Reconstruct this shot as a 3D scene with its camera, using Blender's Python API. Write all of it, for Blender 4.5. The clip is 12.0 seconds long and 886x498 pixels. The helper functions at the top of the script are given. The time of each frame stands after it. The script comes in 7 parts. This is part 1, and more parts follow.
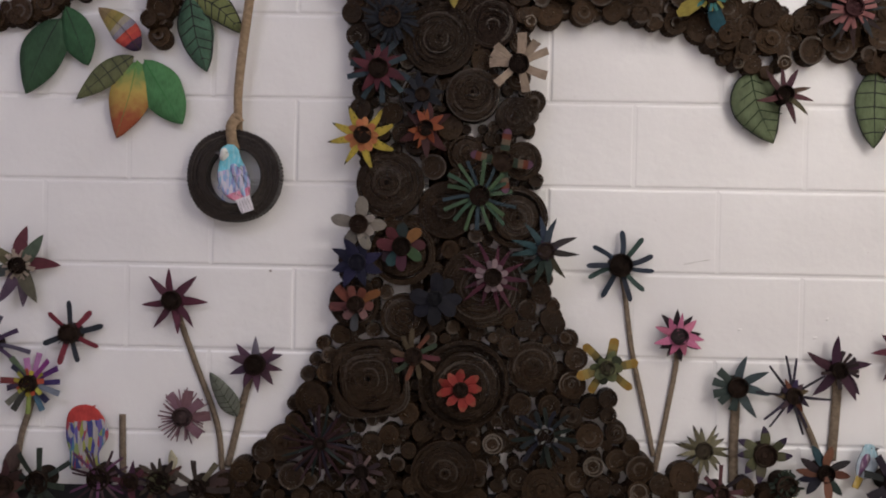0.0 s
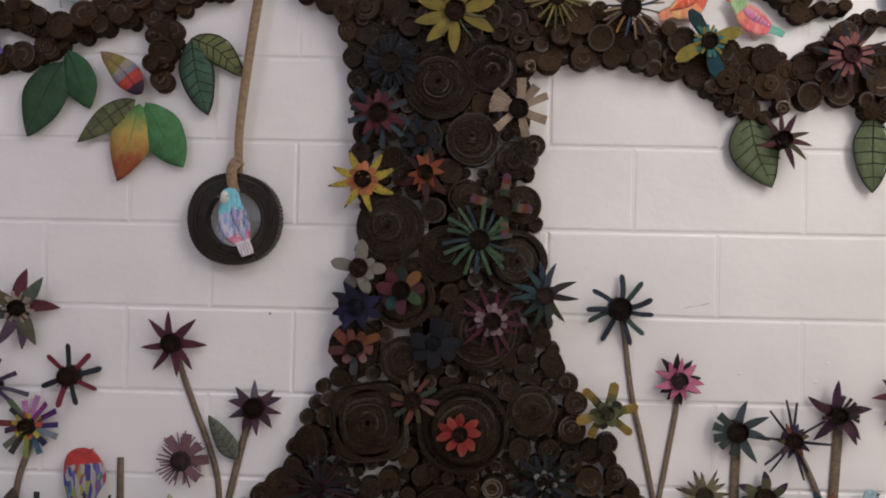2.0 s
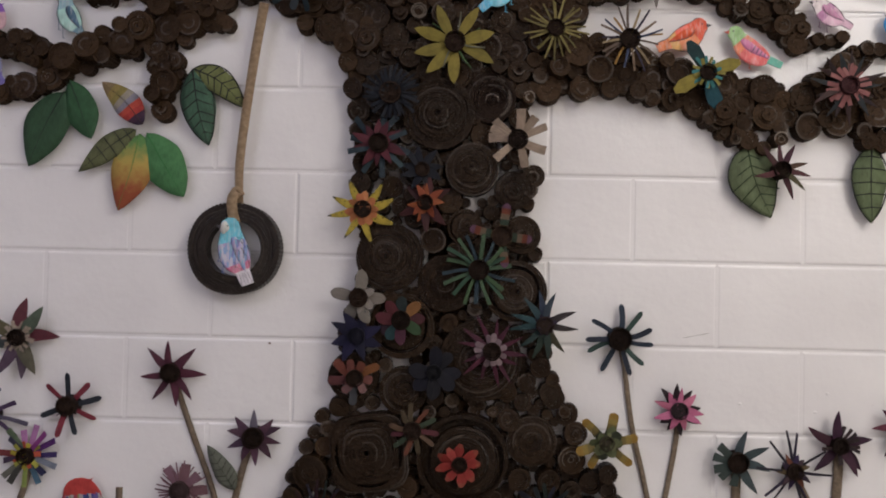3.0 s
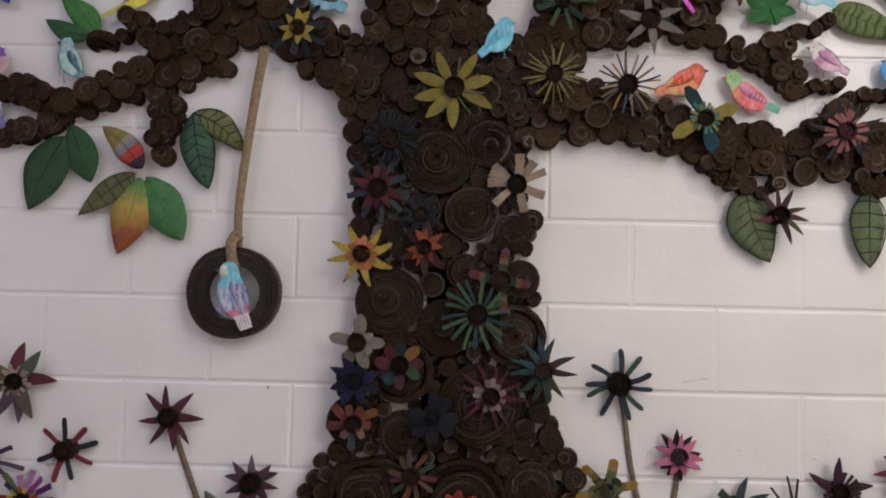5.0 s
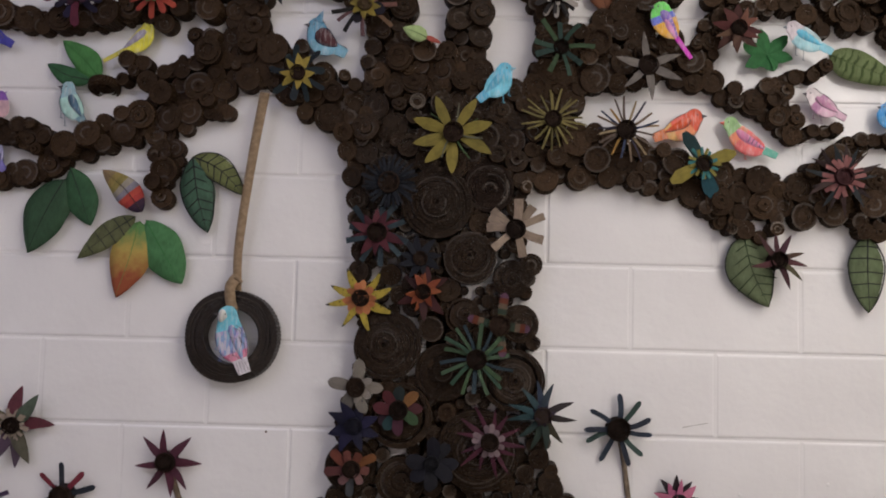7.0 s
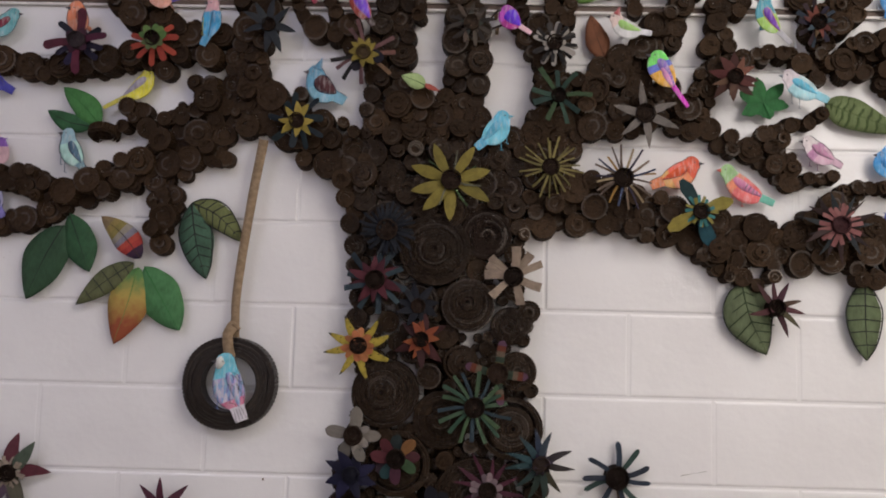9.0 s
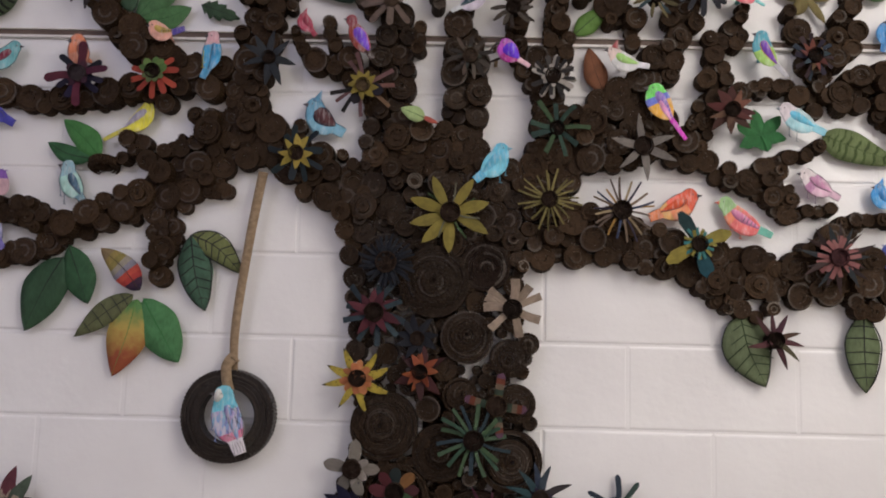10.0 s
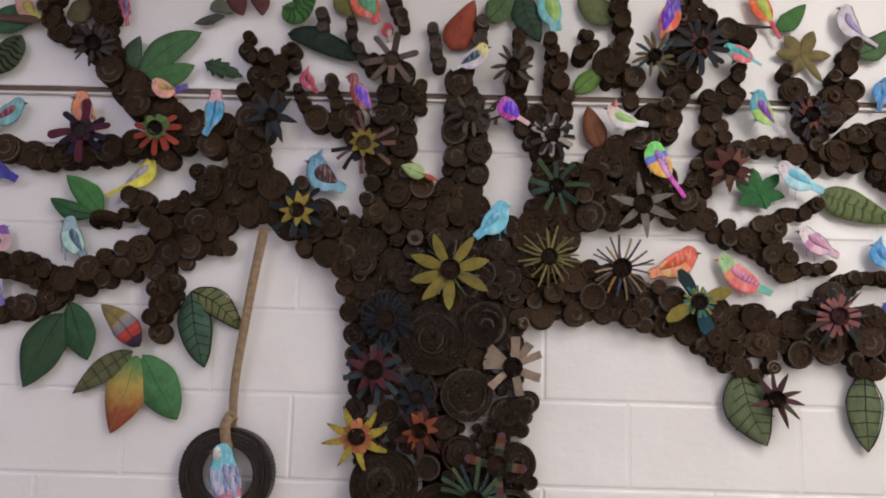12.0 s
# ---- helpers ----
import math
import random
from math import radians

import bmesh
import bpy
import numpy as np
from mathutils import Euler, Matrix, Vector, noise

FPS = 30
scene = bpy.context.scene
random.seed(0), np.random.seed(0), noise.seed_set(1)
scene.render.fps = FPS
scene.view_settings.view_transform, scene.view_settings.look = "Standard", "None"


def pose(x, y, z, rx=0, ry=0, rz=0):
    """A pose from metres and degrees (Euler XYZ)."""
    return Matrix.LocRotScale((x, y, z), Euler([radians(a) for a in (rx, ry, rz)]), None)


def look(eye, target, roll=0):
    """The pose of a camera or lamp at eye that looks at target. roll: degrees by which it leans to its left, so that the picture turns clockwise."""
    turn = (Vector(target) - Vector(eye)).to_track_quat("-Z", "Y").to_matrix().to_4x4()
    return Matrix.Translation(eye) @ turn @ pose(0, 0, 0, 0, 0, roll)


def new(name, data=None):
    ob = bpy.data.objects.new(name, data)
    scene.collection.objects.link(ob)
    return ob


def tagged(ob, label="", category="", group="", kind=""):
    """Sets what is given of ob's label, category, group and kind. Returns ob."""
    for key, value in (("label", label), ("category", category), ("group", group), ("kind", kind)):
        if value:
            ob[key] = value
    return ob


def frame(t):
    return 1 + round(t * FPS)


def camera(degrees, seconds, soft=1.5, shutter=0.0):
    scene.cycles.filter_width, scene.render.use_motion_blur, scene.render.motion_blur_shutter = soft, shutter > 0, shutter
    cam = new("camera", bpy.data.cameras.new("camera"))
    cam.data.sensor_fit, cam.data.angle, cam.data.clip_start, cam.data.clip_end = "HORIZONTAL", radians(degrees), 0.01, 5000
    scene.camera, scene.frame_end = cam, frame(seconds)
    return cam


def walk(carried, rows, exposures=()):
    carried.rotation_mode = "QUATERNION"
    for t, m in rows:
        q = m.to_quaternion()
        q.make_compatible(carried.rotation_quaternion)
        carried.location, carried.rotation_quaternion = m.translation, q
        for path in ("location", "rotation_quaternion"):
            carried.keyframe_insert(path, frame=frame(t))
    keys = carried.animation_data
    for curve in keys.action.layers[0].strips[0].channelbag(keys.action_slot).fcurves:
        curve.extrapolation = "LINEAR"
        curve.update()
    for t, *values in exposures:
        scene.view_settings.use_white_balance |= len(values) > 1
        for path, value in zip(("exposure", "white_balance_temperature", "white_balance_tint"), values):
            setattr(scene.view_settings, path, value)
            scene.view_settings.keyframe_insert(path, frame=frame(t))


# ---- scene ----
cam = camera(53.41, 12.0, soft=1.9)
PATH = [
    (0, (-0.0039, -2.1210, 0.7090), (-0.0446, -0.1215, 0.6880), 1.077),
    (0.5, (-0.0055, -2.1204, 0.7231), (-0.0450, -0.1209, 0.7087), 1.139),
    (1, (-0.0060, -2.1207, 0.7395), (-0.0457, -0.1211, 0.7362), 1.135),
    (1.5, (-0.0068, -2.1234, 0.7541), (-0.0463, -0.1238, 0.7645), 1.155),
    (2, (-0.0048, -2.1221, 0.7657), (-0.0459, -0.1226, 0.7890), 1.185),
    (2.5, (-0.0025, -2.1242, 0.7822), (-0.0456, -0.1251, 0.8234), 1.198),
    (4.5, (-0.0051, -2.1287, 0.8456), (-0.0468, -0.1314, 0.9409), 1.322),
    (5, (-0.0036, -2.1284, 0.8542), (-0.0461, -0.1317, 0.9609), 1.282),
    (5.5, (-0.0027, -2.1307, 0.8628), (-0.0461, -0.1347, 0.9816), 1.342),
    (6, (-0.0008, -2.1327, 0.8782), (-0.0451, -0.1376, 1.0110), 1.387),
    (6.5, (-0.0027, -2.1333, 0.8931), (-0.0453, -0.1388, 1.0356), 1.415),
    (7, (-0.0047, -2.1344, 0.9092), (-0.0459, -0.1408, 1.0636), 1.375),
    (9, (-0.0010, -2.1428, 0.9729), (-0.0434, -0.1533, 1.1729), 1.449),
    (9.5, (-0.0007, -2.1454, 0.9914), (-0.0423, -0.1579, 1.2110), 1.444),
    (10, (-0.0022, -2.1490, 1.0084), (-0.0427, -0.1637, 1.2471), 1.446),
    (10.5, (-0.0038, -2.1519, 1.0194), (-0.0435, -0.1684, 1.2722), 1.467),
    (11, (-0.0030, -2.1538, 1.0320), (-0.0440, -0.1729, 1.3046), 1.493),
    (11.5, (-0.0042, -2.1578, 1.0485), (-0.0448, -0.1797, 1.3409), 1.545),
    (12, (-0.0060, -2.1610, 1.0665), (-0.0463, -0.1859, 1.3782), 1.556),
]
walk(cam, [(t, look(eye, target, roll)) for t, eye, target, roll in PATH], [(0, -0.34), (2.5, -0.37), (5.5, -0.39), (7, -0.39), (9.5, -0.29), (12, -0.17)])

# ---------------------------------------------------------------- light
world = bpy.data.worlds.new("room_air")
world.use_nodes = True
world.node_tree.nodes["Background"].inputs[0].default_value = (0.9, 0.93, 1.0, 1)
world.node_tree.nodes["Background"].inputs[1].default_value = 0.15
scene.world = world


def unseen_ceiling_light(x, y, z, sx, sy, watts, colour):
    """An unseen area light at ceiling height, shining straight down into the room."""
    data = bpy.data.lights.new("unseen_ceiling_light", "AREA")
    data.shape, data.size, data.size_y, data.energy, data.color = "RECTANGLE", sx, sy, watts, colour
    ob = new("unseen_ceiling_light", data)
    ob.matrix_basis = pose(x, y, z)
    return ob


# near and far right lights, placed to suit the shadows and the wall's gloss
unseen_ceiling_light(1.35, -1.75, 2.74, 1.6, 1.0, 36, (1.0, 0.93, 0.88))
unseen_ceiling_light(2.6, -4.3, 2.74, 1.1, 1.2, 110, (1.0, 0.952, 0.918))
# bluish fill added on the left, no known source there
unseen_ceiling_light(-1.6, -2.9, 2.74, 1.6, 1.0, 32, (0.95, 0.95, 1.3))

# ---------------------------------------------------------------- materials
MATS = {}


def linear(hexa):
    """Linear colour of a #rrggbb name."""
    out = []
    for i in (1, 3, 5):
        c = int(hexa[i:i + 2], 16) / 255
        out.append(c / 12.92 if c <= 0.04045 else ((c + 0.055) / 1.055) ** 2.4)
    return out


def shader(name, rough=0.8, gloss=0.3):
    m = bpy.data.materials.new(name)
    m.use_nodes = True
    nt = m.node_tree
    b = nt.nodes["Principled BSDF"]
    b.inputs["Roughness"].default_value = rough
    b.inputs["Specular IOR Level"].default_value = gloss
    return m, nt, b


def noise_node(nt, scale, detail=3.0, coord="Object", stretch=(1, 1, 1)):
    tc = nt.nodes.new("ShaderNodeTexCoord")
    mp = nt.nodes.new("ShaderNodeMapping")
    mp.inputs["Scale"].default_value = stretch
    n = nt.nodes.new("ShaderNodeTexNoise")
    n.inputs["Scale"].default_value, n.inputs["Detail"].default_value = scale, detail
    nt.links.new(tc.outputs[coord], mp.inputs[0])
    nt.links.new(mp.outputs[0], n.inputs["Vector"])
    return n


def ramp(nt, source, stops):
    r = nt.nodes.new("ShaderNodeValToRGB")
    while len(r.color_ramp.elements) < len(stops):
        r.color_ramp.elements.new(0.5)
    for e, (p, c) in zip(r.color_ramp.elements, stops):
        e.position, e.color = p, (*c, 1)
    nt.links.new(source, r.inputs[0])
    return r


def bump(nt, b, source, strength, distance):
    n = nt.nodes.new("ShaderNodeBump")
    n.inputs["Strength"].default_value, n.inputs["Distance"].default_value = strength, distance
    nt.links.new(source, n.inputs["Height"])
    nt.links.new(n.outputs[0], b.inputs["Normal"])


def times(c, k):
    return [min(v * k, 0.9) for v in c]


def paper(hexa):
    """Painted or crayoned paper: streaky cover at two scales, slightly cockled."""
    if hexa in MATS:
        return MATS[hexa]
    dotted = hexa.startswith("dots")
    waxed = hexa.startswith("wax")
    c = linear(hexa[-7:])
    m, nt, b = shader("paper", 0.72)
    fine = noise_node(nt, 260, 3, stretch=(1, 0.25, 1))
    broad = noise_node(nt, 34, 2)
    mix = nt.nodes.new("ShaderNodeMath")
    mix.operation = "MULTIPLY_ADD"
    mix.inputs[1].default_value = 0.4
    nt.links.new(fine.outputs[0], mix.inputs[0])
    half = nt.nodes.new("ShaderNodeMath")
    half.operation = "MULTIPLY"
    half.inputs[1].default_value = 0.6
    nt.links.new(broad.outputs[0], half.inputs[0])
    nt.links.new(half.outputs[0], mix.inputs[2])
    r = ramp(nt, mix.outputs[0], [(0.34, times(c, 0.72)), (0.5, c), (0.68, [min(v * 1.25 + 0.003, 0.9) for v in c])])
    colour = r.outputs[0]
    if waxed:
        # strokes of a crayon, with the white sheet showing between them
        strokes = noise_node(nt, 250, 4, stretch=(1, 0.22, 1))
        strokes.inputs["Distortion"].default_value = 0.6
        strokes.inputs["Vector"].links[0].from_node.inputs["Rotation"].default_value = (0, 0, 0.7)
        bare = ramp(nt, strokes.outputs[0], [(0.48, (0, 0, 0)), (0.72, (0.4, 0.4, 0.4))])
        mw = nt.nodes.new("ShaderNodeMix")
        mw.data_type = "RGBA"
        nt.links.new(bare.outputs[0], mw.inputs["Factor"])
        nt.links.new(colour, mw.inputs[6])
        mw.inputs[7].default_value = (0.72, 0.71, 0.7, 1)
        colour = mw.outputs[2]
    if dotted:
        tc = nt.nodes.new("ShaderNodeTexCoord")
        v = nt.nodes.new("ShaderNodeTexVoronoi")
        v.inputs["Scale"].default_value = 170
        nt.links.new(tc.outputs["Object"], v.inputs["Vector"])
        d = ramp(nt, v.outputs["Distance"], [(0.2, (0.06, 0.05, 0.02)), (0.3, (1, 1, 1))])
        mx = nt.nodes.new("ShaderNodeMix")
        mx.data_type, mx.blend_type = "RGBA", "MULTIPLY"
        mx.inputs["Factor"].default_value = 1.0
        nt.links.new(colour, mx.inputs[6])
        nt.links.new(d.outputs[0], mx.inputs[7])
        colour = mx.outputs[2]
    nt.links.new(colour, b.inputs["Base Color"])
    bump(nt, b, broad.outputs[0], 0.25, 0.002)
    MATS[hexa] = m
    return m


def fading_paper(low, mid, high, y0, y1):
    """Paper coloured from the base of a leaf to its tip in three blended crayons."""
    m, nt, b = shader("paper_fading", 0.72)
    tc = nt.nodes.new("ShaderNodeTexCoord")
    sep = nt.nodes.new("ShaderNodeSeparateXYZ")
    nt.links.new(tc.outputs["Object"], sep.inputs[0])
    mr = nt.nodes.new("ShaderNodeMapRange")
    mr.inputs[1].default_value, mr.inputs[2].default_value = y0, y1
    nt.links.new(sep.outputs[1], mr.inputs[0])
    n = noise_node(nt, 60, 3)
    add = nt.nodes.new("ShaderNodeMath")
    add.operation = "MULTIPLY_ADD"
    add.inputs[1].default_value, add.inputs[2].default_value = 0.35, -0.17
    nt.links.new(n.outputs[0], add.inputs[0])
    s = nt.nodes.new("ShaderNodeMath")
    nt.links.new(add.outputs[0], s.inputs[0])
    nt.links.new(mr.outputs[0], s.inputs[1])
    r = ramp(nt, s.outputs[0], [(0.25, linear(low)), (0.62, linear(mid)), (0.9, linear(high))])
    nt.links.new(r.outputs[0], b.inputs["Base Color"])
    return m


def scribbled_paper(colours, scale=90, stretch=(1, 0.35, 1)):
    """Paper scribbled over with several crayons side by side."""
    key = ("scribble", tuple(colours), scale)
    if key in MATS:
        return MATS[key]
    m, nt, b = shader("paper_scribbled", 0.7)
    tc = nt.nodes.new("ShaderNodeTexCoord")
    mp = nt.nodes.new("ShaderNodeMapping")
    mp.inputs["Scale"].default_value = stretch
    nt.links.new(tc.outputs["Object"], mp.inputs[0])
    v = nt.nodes.new("ShaderNodeTexVoronoi")
    v.inputs["Scale"].default_value = scale
    nt.links.new(mp.outputs[0], v.inputs["Vector"])
    sep = nt.nodes.new("ShaderNodeSeparateColor")
    nt.links.new(v.outputs["Color"], sep.inputs[0])
    k = len(colours)
    r = ramp(nt, sep.outputs[0], [(i / k, linear(c)) for i, c in enumerate(colours)])
    r.color_ramp.interpolation = "CONSTANT"
    n = noise_node(nt, 300, 2)
    mx = nt.nodes.new("ShaderNodeMix")
    mx.data_type, mx.blend_type = "RGBA", "MULTIPLY"
    mx.inputs["Factor"].default_value = 0.35
    nt.links.new(r.outputs[0], mx.inputs[6])
    nt.links.new(n.outputs[1], mx.inputs[7])
    nt.links.new(mx.outputs[2], b.inputs["Base Color"])
    MATS[key] = m
    return m


def make_coil_material(name, dark, light, rough, gloss, glint=0.0):
    """Brown painted corrugated cardboard; every roll has its own shade, edges scuffed."""
    m, nt, b = shader(name, rough, gloss)
    info = nt.nodes.new("ShaderNodeObjectInfo")
    base = ramp(nt, info.outputs["Random"], [(0.0, dark), (0.7, [(p + q) / 2 for p, q in zip(dark, light)]), (1.0, light)])
    n = noise_node(nt, 140, 4)
    r = ramp(nt, n.outputs[0], [(0.3, (0.42, 0.42, 0.42)), (0.52, (1, 1, 1)), (0.75, (1.0, 1.0, 1.0))])
    mx = nt.nodes.new("ShaderNodeMix")
    mx.data_type, mx.blend_type = "RGBA", "MULTIPLY"
    mx.inputs["Factor"].default_value = 1.0
    nt.links.new(base.outputs[0], mx.inputs[6])
    nt.links.new(r.outputs[0], mx.inputs[7])
    wear = noise_node(nt, 55, 5)
    wr = ramp(nt, wear.outputs[0], [(0.6, (0, 0, 0)), (0.74, (1, 1, 1))])
    mw = nt.nodes.new("ShaderNodeMix")
    mw.data_type = "RGBA"
    fac = nt.nodes.new("ShaderNodeMath")
    fac.operation = "MULTIPLY"
    fac.inputs[1].default_value = 0.35
    nt.links.new(wr.outputs[0], fac.inputs[0])
    nt.links.new(fac.outputs[0], mw.inputs["Factor"])
    nt.links.new(mx.outputs[2], mw.inputs[6])
    mw.inputs[7].default_value = (0.085, 0.06, 0.042, 1)
    if glint:
        drops = noise_node(nt, 330, 2)
        gl = ramp(nt, drops.outputs[0], [(0.62, (gloss, gloss, gloss)), (0.69, (glint, glint, glint))])
        ro = ramp(nt, drops.outputs[0], [(0.62, (rough, rough, rough)), (0.69, (0.18, 0.18, 0.18))])
        nt.links.new(gl.outputs[0], b.inputs["Specular IOR Level"])
        nt.links.new(ro.outputs[0], b.inputs["Roughness"])
    nt.links.new(mw.outputs[2], b.inputs["Base Color"])
    bump(nt, b, n.outputs[0], 0.7, 0.003)
    return m


COIL = make_coil_material("brown_cardboard_roll", (0.0295, 0.0163, 0.0086), (0.057, 0.0326, 0.0168), 0.7, 0.1, 0.6)
DARK_COIL = make_coil_material("dark_cardboard_roll", (0.0200, 0.0110, 0.0057), (0.040, 0.0228, 0.0118), 0.5, 0.1, 0.9)
TYRE = make_coil_material("tyre_cardboard", (0.021, 0.0145, 0.0108), (0.026, 0.018, 0.0132), 0.45, 0.22, 1.0)
# lighter brown for the rim highlights painted on some turns
PALE_TURN = make_coil_material("highlit_cardboard_edge", (0.042, 0.029, 0.0195), (0.072, 0.052, 0.037), 0.42, 0.3, 1.0)
# paler copy for the high twigs, their stronger light put into the colour
LIT_COIL = make_coil_material("lit_cardboard_roll", (0.055, 0.042, 0.034), (0.095, 0.076, 0.062), 0.85, 0.1)
RAW = make_coil_material("raw_cardboard_edge", (0.11, 0.09, 0.07), (0.2, 0.17, 0.14), 0.8, 0.15)
KNOB = make_coil_material("flower_heart", (0.012, 0.007, 0.005), (0.034, 0.020, 0.0135), 0.75, 0.1)


def make_kraft():
    m, nt, b = shader("kraft_cardboard", 0.8)
    n = noise_node(nt, 90, 4)
    r = ramp(nt, n.outputs[0], [(0.3, (0.21, 0.145, 0.085)), (0.7, (0.34, 0.245, 0.155))])
    nt.links.new(r.outputs[0], b.inputs["Base Color"])
    bump(nt, b, n.outputs[0], 0.2, 0.001)
    return m


def make_wall_paint():
    """Thick white gloss paint over concrete block: pores, roller stipple, faint grime."""
    m, nt, b = shader("white_block_paint", 0.27, 0.6)
    tc = nt.nodes.new("ShaderNodeTexCoord")
    geo = nt.nodes.new("ShaderNodeNewGeometry")
    big = nt.nodes.new("ShaderNodeTexNoise")
    big.inputs["Scale"].default_value, big.inputs["Detail"].default_value = 3.0, 5
    nt.links.new(geo.outputs["Position"], big.inputs["Vector"])
    r = ramp(nt, big.outputs[0], [(0.3, (0.73, 0.715, 0.715)), (0.7, (0.82, 0.81, 0.805))])
    spots = nt.nodes.new("ShaderNodeTexNoise")
    spots.inputs["Scale"].default_value, spots.inputs["Detail"].default_value = 75, 2
    nt.links.new(geo.outputs["Position"], spots.inputs["Vector"])
    sr = ramp(nt, spots.outputs[0], [(0.74, (1, 1, 1)), (0.8, (0.84, 0.82, 0.8))])
    mx = nt.nodes.new("ShaderNodeMix")
    mx.data_type, mx.blend_type = "RGBA", "MULTIPLY"
    mx.inputs["Factor"].default_value = 1.0
    nt.links.new(r.outputs[0], mx.inputs[6])
    nt.links.new(sr.outputs[0], mx.inputs[7])
    nt.links.new(mx.outputs[2], b.inputs["Base Color"])
    stip = nt.nodes.new("ShaderNodeTexNoise")
    stip.inputs["Scale"].default_value, stip.inputs["Detail"].default_value = 60, 6
    nt.links.new(geo.outputs["Position"], stip.inputs["Vector"])
    wave = nt.nodes.new("ShaderNodeTexNoise")
    wave.inputs["Scale"].default_value, wave.inputs["Detail"].default_value = 14, 3
    nt.links.new(geo.outputs["Position"], wave.inputs["Vector"])
    pits = nt.nodes.new("ShaderNodeTexVoronoi")
    pits.inputs["Scale"].default_value = 38
    nt.links.new(geo.outputs["Position"], pits.inputs["Vector"])
    pit = ramp(nt, pits.outputs["Distance"], [(0.04, (0, 0, 0)), (0.09, (1, 1, 1))])
    both = nt.nodes.new("ShaderNodeMath")
    both.operation = "MULTIPLY_ADD"
    both.inputs[1].default_value = 2.2
    nt.links.new(wave.outputs[0], both.inputs[0])
    nt.links.new(stip.outputs[0], both.inputs[2])
    all_three = nt.nodes.new("ShaderNodeMath")
    all_three.operation = "MULTIPLY_ADD"
    all_three.inputs[1].default_value = 0.25
    nt.links.new(pit.outputs[0], all_three.inputs[0])
    nt.links.new(both.outputs[0], all_three.inputs[2])
    bump(nt, b, all_three.outputs[0], 0.16, 0.004)
    return m


def plain(name, colour, rough, scale=20, spread=0.12):
    m, nt, b = shader(name, rough)
    n = noise_node(nt, scale, 4)
    r = ramp(nt, n.outputs[0], [(0.3, times(colour, 1 - spread)), (0.7, times(colour, 1 + spread))])
    nt.links.new(r.outputs[0], b.inputs["Base Color"])
    bump(nt, b, n.outputs[0], 0.1, 0.002)
    return m


KRAFT = make_kraft()
STEM = plain("stem_cardboard", (0.165, 0.125, 0.088), 0.8, 120, 0.3)
WALL = make_wall_paint()
RAIL_WHITE = plain("rail_enamel", (0.76, 0.73, 0.7), 0.28)
RAIL_BROWN = plain("rail_channel", (0.13, 0.09, 0.07), 0.5)
VINYL = plain("black_vinyl", (0.012, 0.012, 0.014), 0.45)
FLOOR = plain("floor_tile", (0.34, 0.31, 0.27), 0.4, 6)
PLASTER = plain("room_paint", (0.72, 0.7, 0.68), 0.7)
PENCIL = plain("dark_crayon", (0.11, 0.1, 0.11), 0.7, 90)
INK = plain("black_marker", (0.012, 0.014, 0.012), 0.6, 80)

# ---------------------------------------------------------------- mesh helpers


def mesh_of(bm, name, *mats):
    bmesh.ops.recalc_face_normals(bm, faces=bm.faces)
    me = bpy.data.meshes.new(name)
    bm.to_mesh(me)
    bm.free()
    for m in mats:
        me.materials.append(m)
    return me


def part(name, bm, mats, parent, label=""):
    """Link a bmesh as one mesh object under a thing or a part."""
    mats = mats if isinstance(mats, (list, tuple)) else [mats]
    ob = new(name, mesh_of(bm, name, *mats))
    ob.parent = parent
    return tagged(ob, label)


def box(bm, x0, x1, y0, y1, z0, z1, bevel=0.0):
    vs = [bm.verts.new((x, y, z)) for x in (x0, x1) for y in (y0, y1) for z in (z0, z1)]
    fs = [bm.faces.new([vs[i] for i in q]) for q in ((0, 1, 3, 2), (4, 6, 7, 5), (0, 4, 5, 1), (2, 3, 7, 6), (0, 2, 6, 4), (1, 5, 7, 3))]
    if bevel:
        es = list({e for f in fs for e in f.edges})
        bmesh.ops.bevel(bm, geom=es, offset=bevel, segments=2, affect="EDGES")
    return bm


def solid(name, extents, mat, label, category, kind="structure", bevel=0.0):
    ob = new(name, mesh_of(box(bmesh.new(), *extents, bevel), name, mat))
    return tagged(ob, label, category, kind=kind)


def on_wall(x, y, z, turn=0.0):
    """A placement whose x runs along the wall, y up it and z out into the room."""
    return pose(x, y, z, 90, 0, 0) @ pose(0, 0, 0, 0, 0, turn)


def curve_points(pts, n):
    """n+1 points on a smooth curve through pts (2D), with its unit directions."""
    pts = [Vector(p) for p in pts]
    ext = [pts[0] * 2 - pts[1], *pts, pts[-1] * 2 - pts[-2]]
    out = []
    segs = len(pts) - 1
    for i in range(n + 1):
        u = i / n * segs
        k = min(int(u), segs - 1)
        f = u - k
        a, b, c, d = ext[k:k + 4]
        out.append(0.5 * ((2 * b) + (c - a) * f + (2 * a - 5 * b + 4 * c - d) * f * f + (3 * b - a - 3 * c + d) * f ** 3))
    ways = []
    for i in range(n + 1):
        w = out[min(i + 1, n)] - out[max(i - 1, 0)]
        ways.append(w.normalized() if w.length > 1e-9 else Vector((0, 1)))
    return out, ways


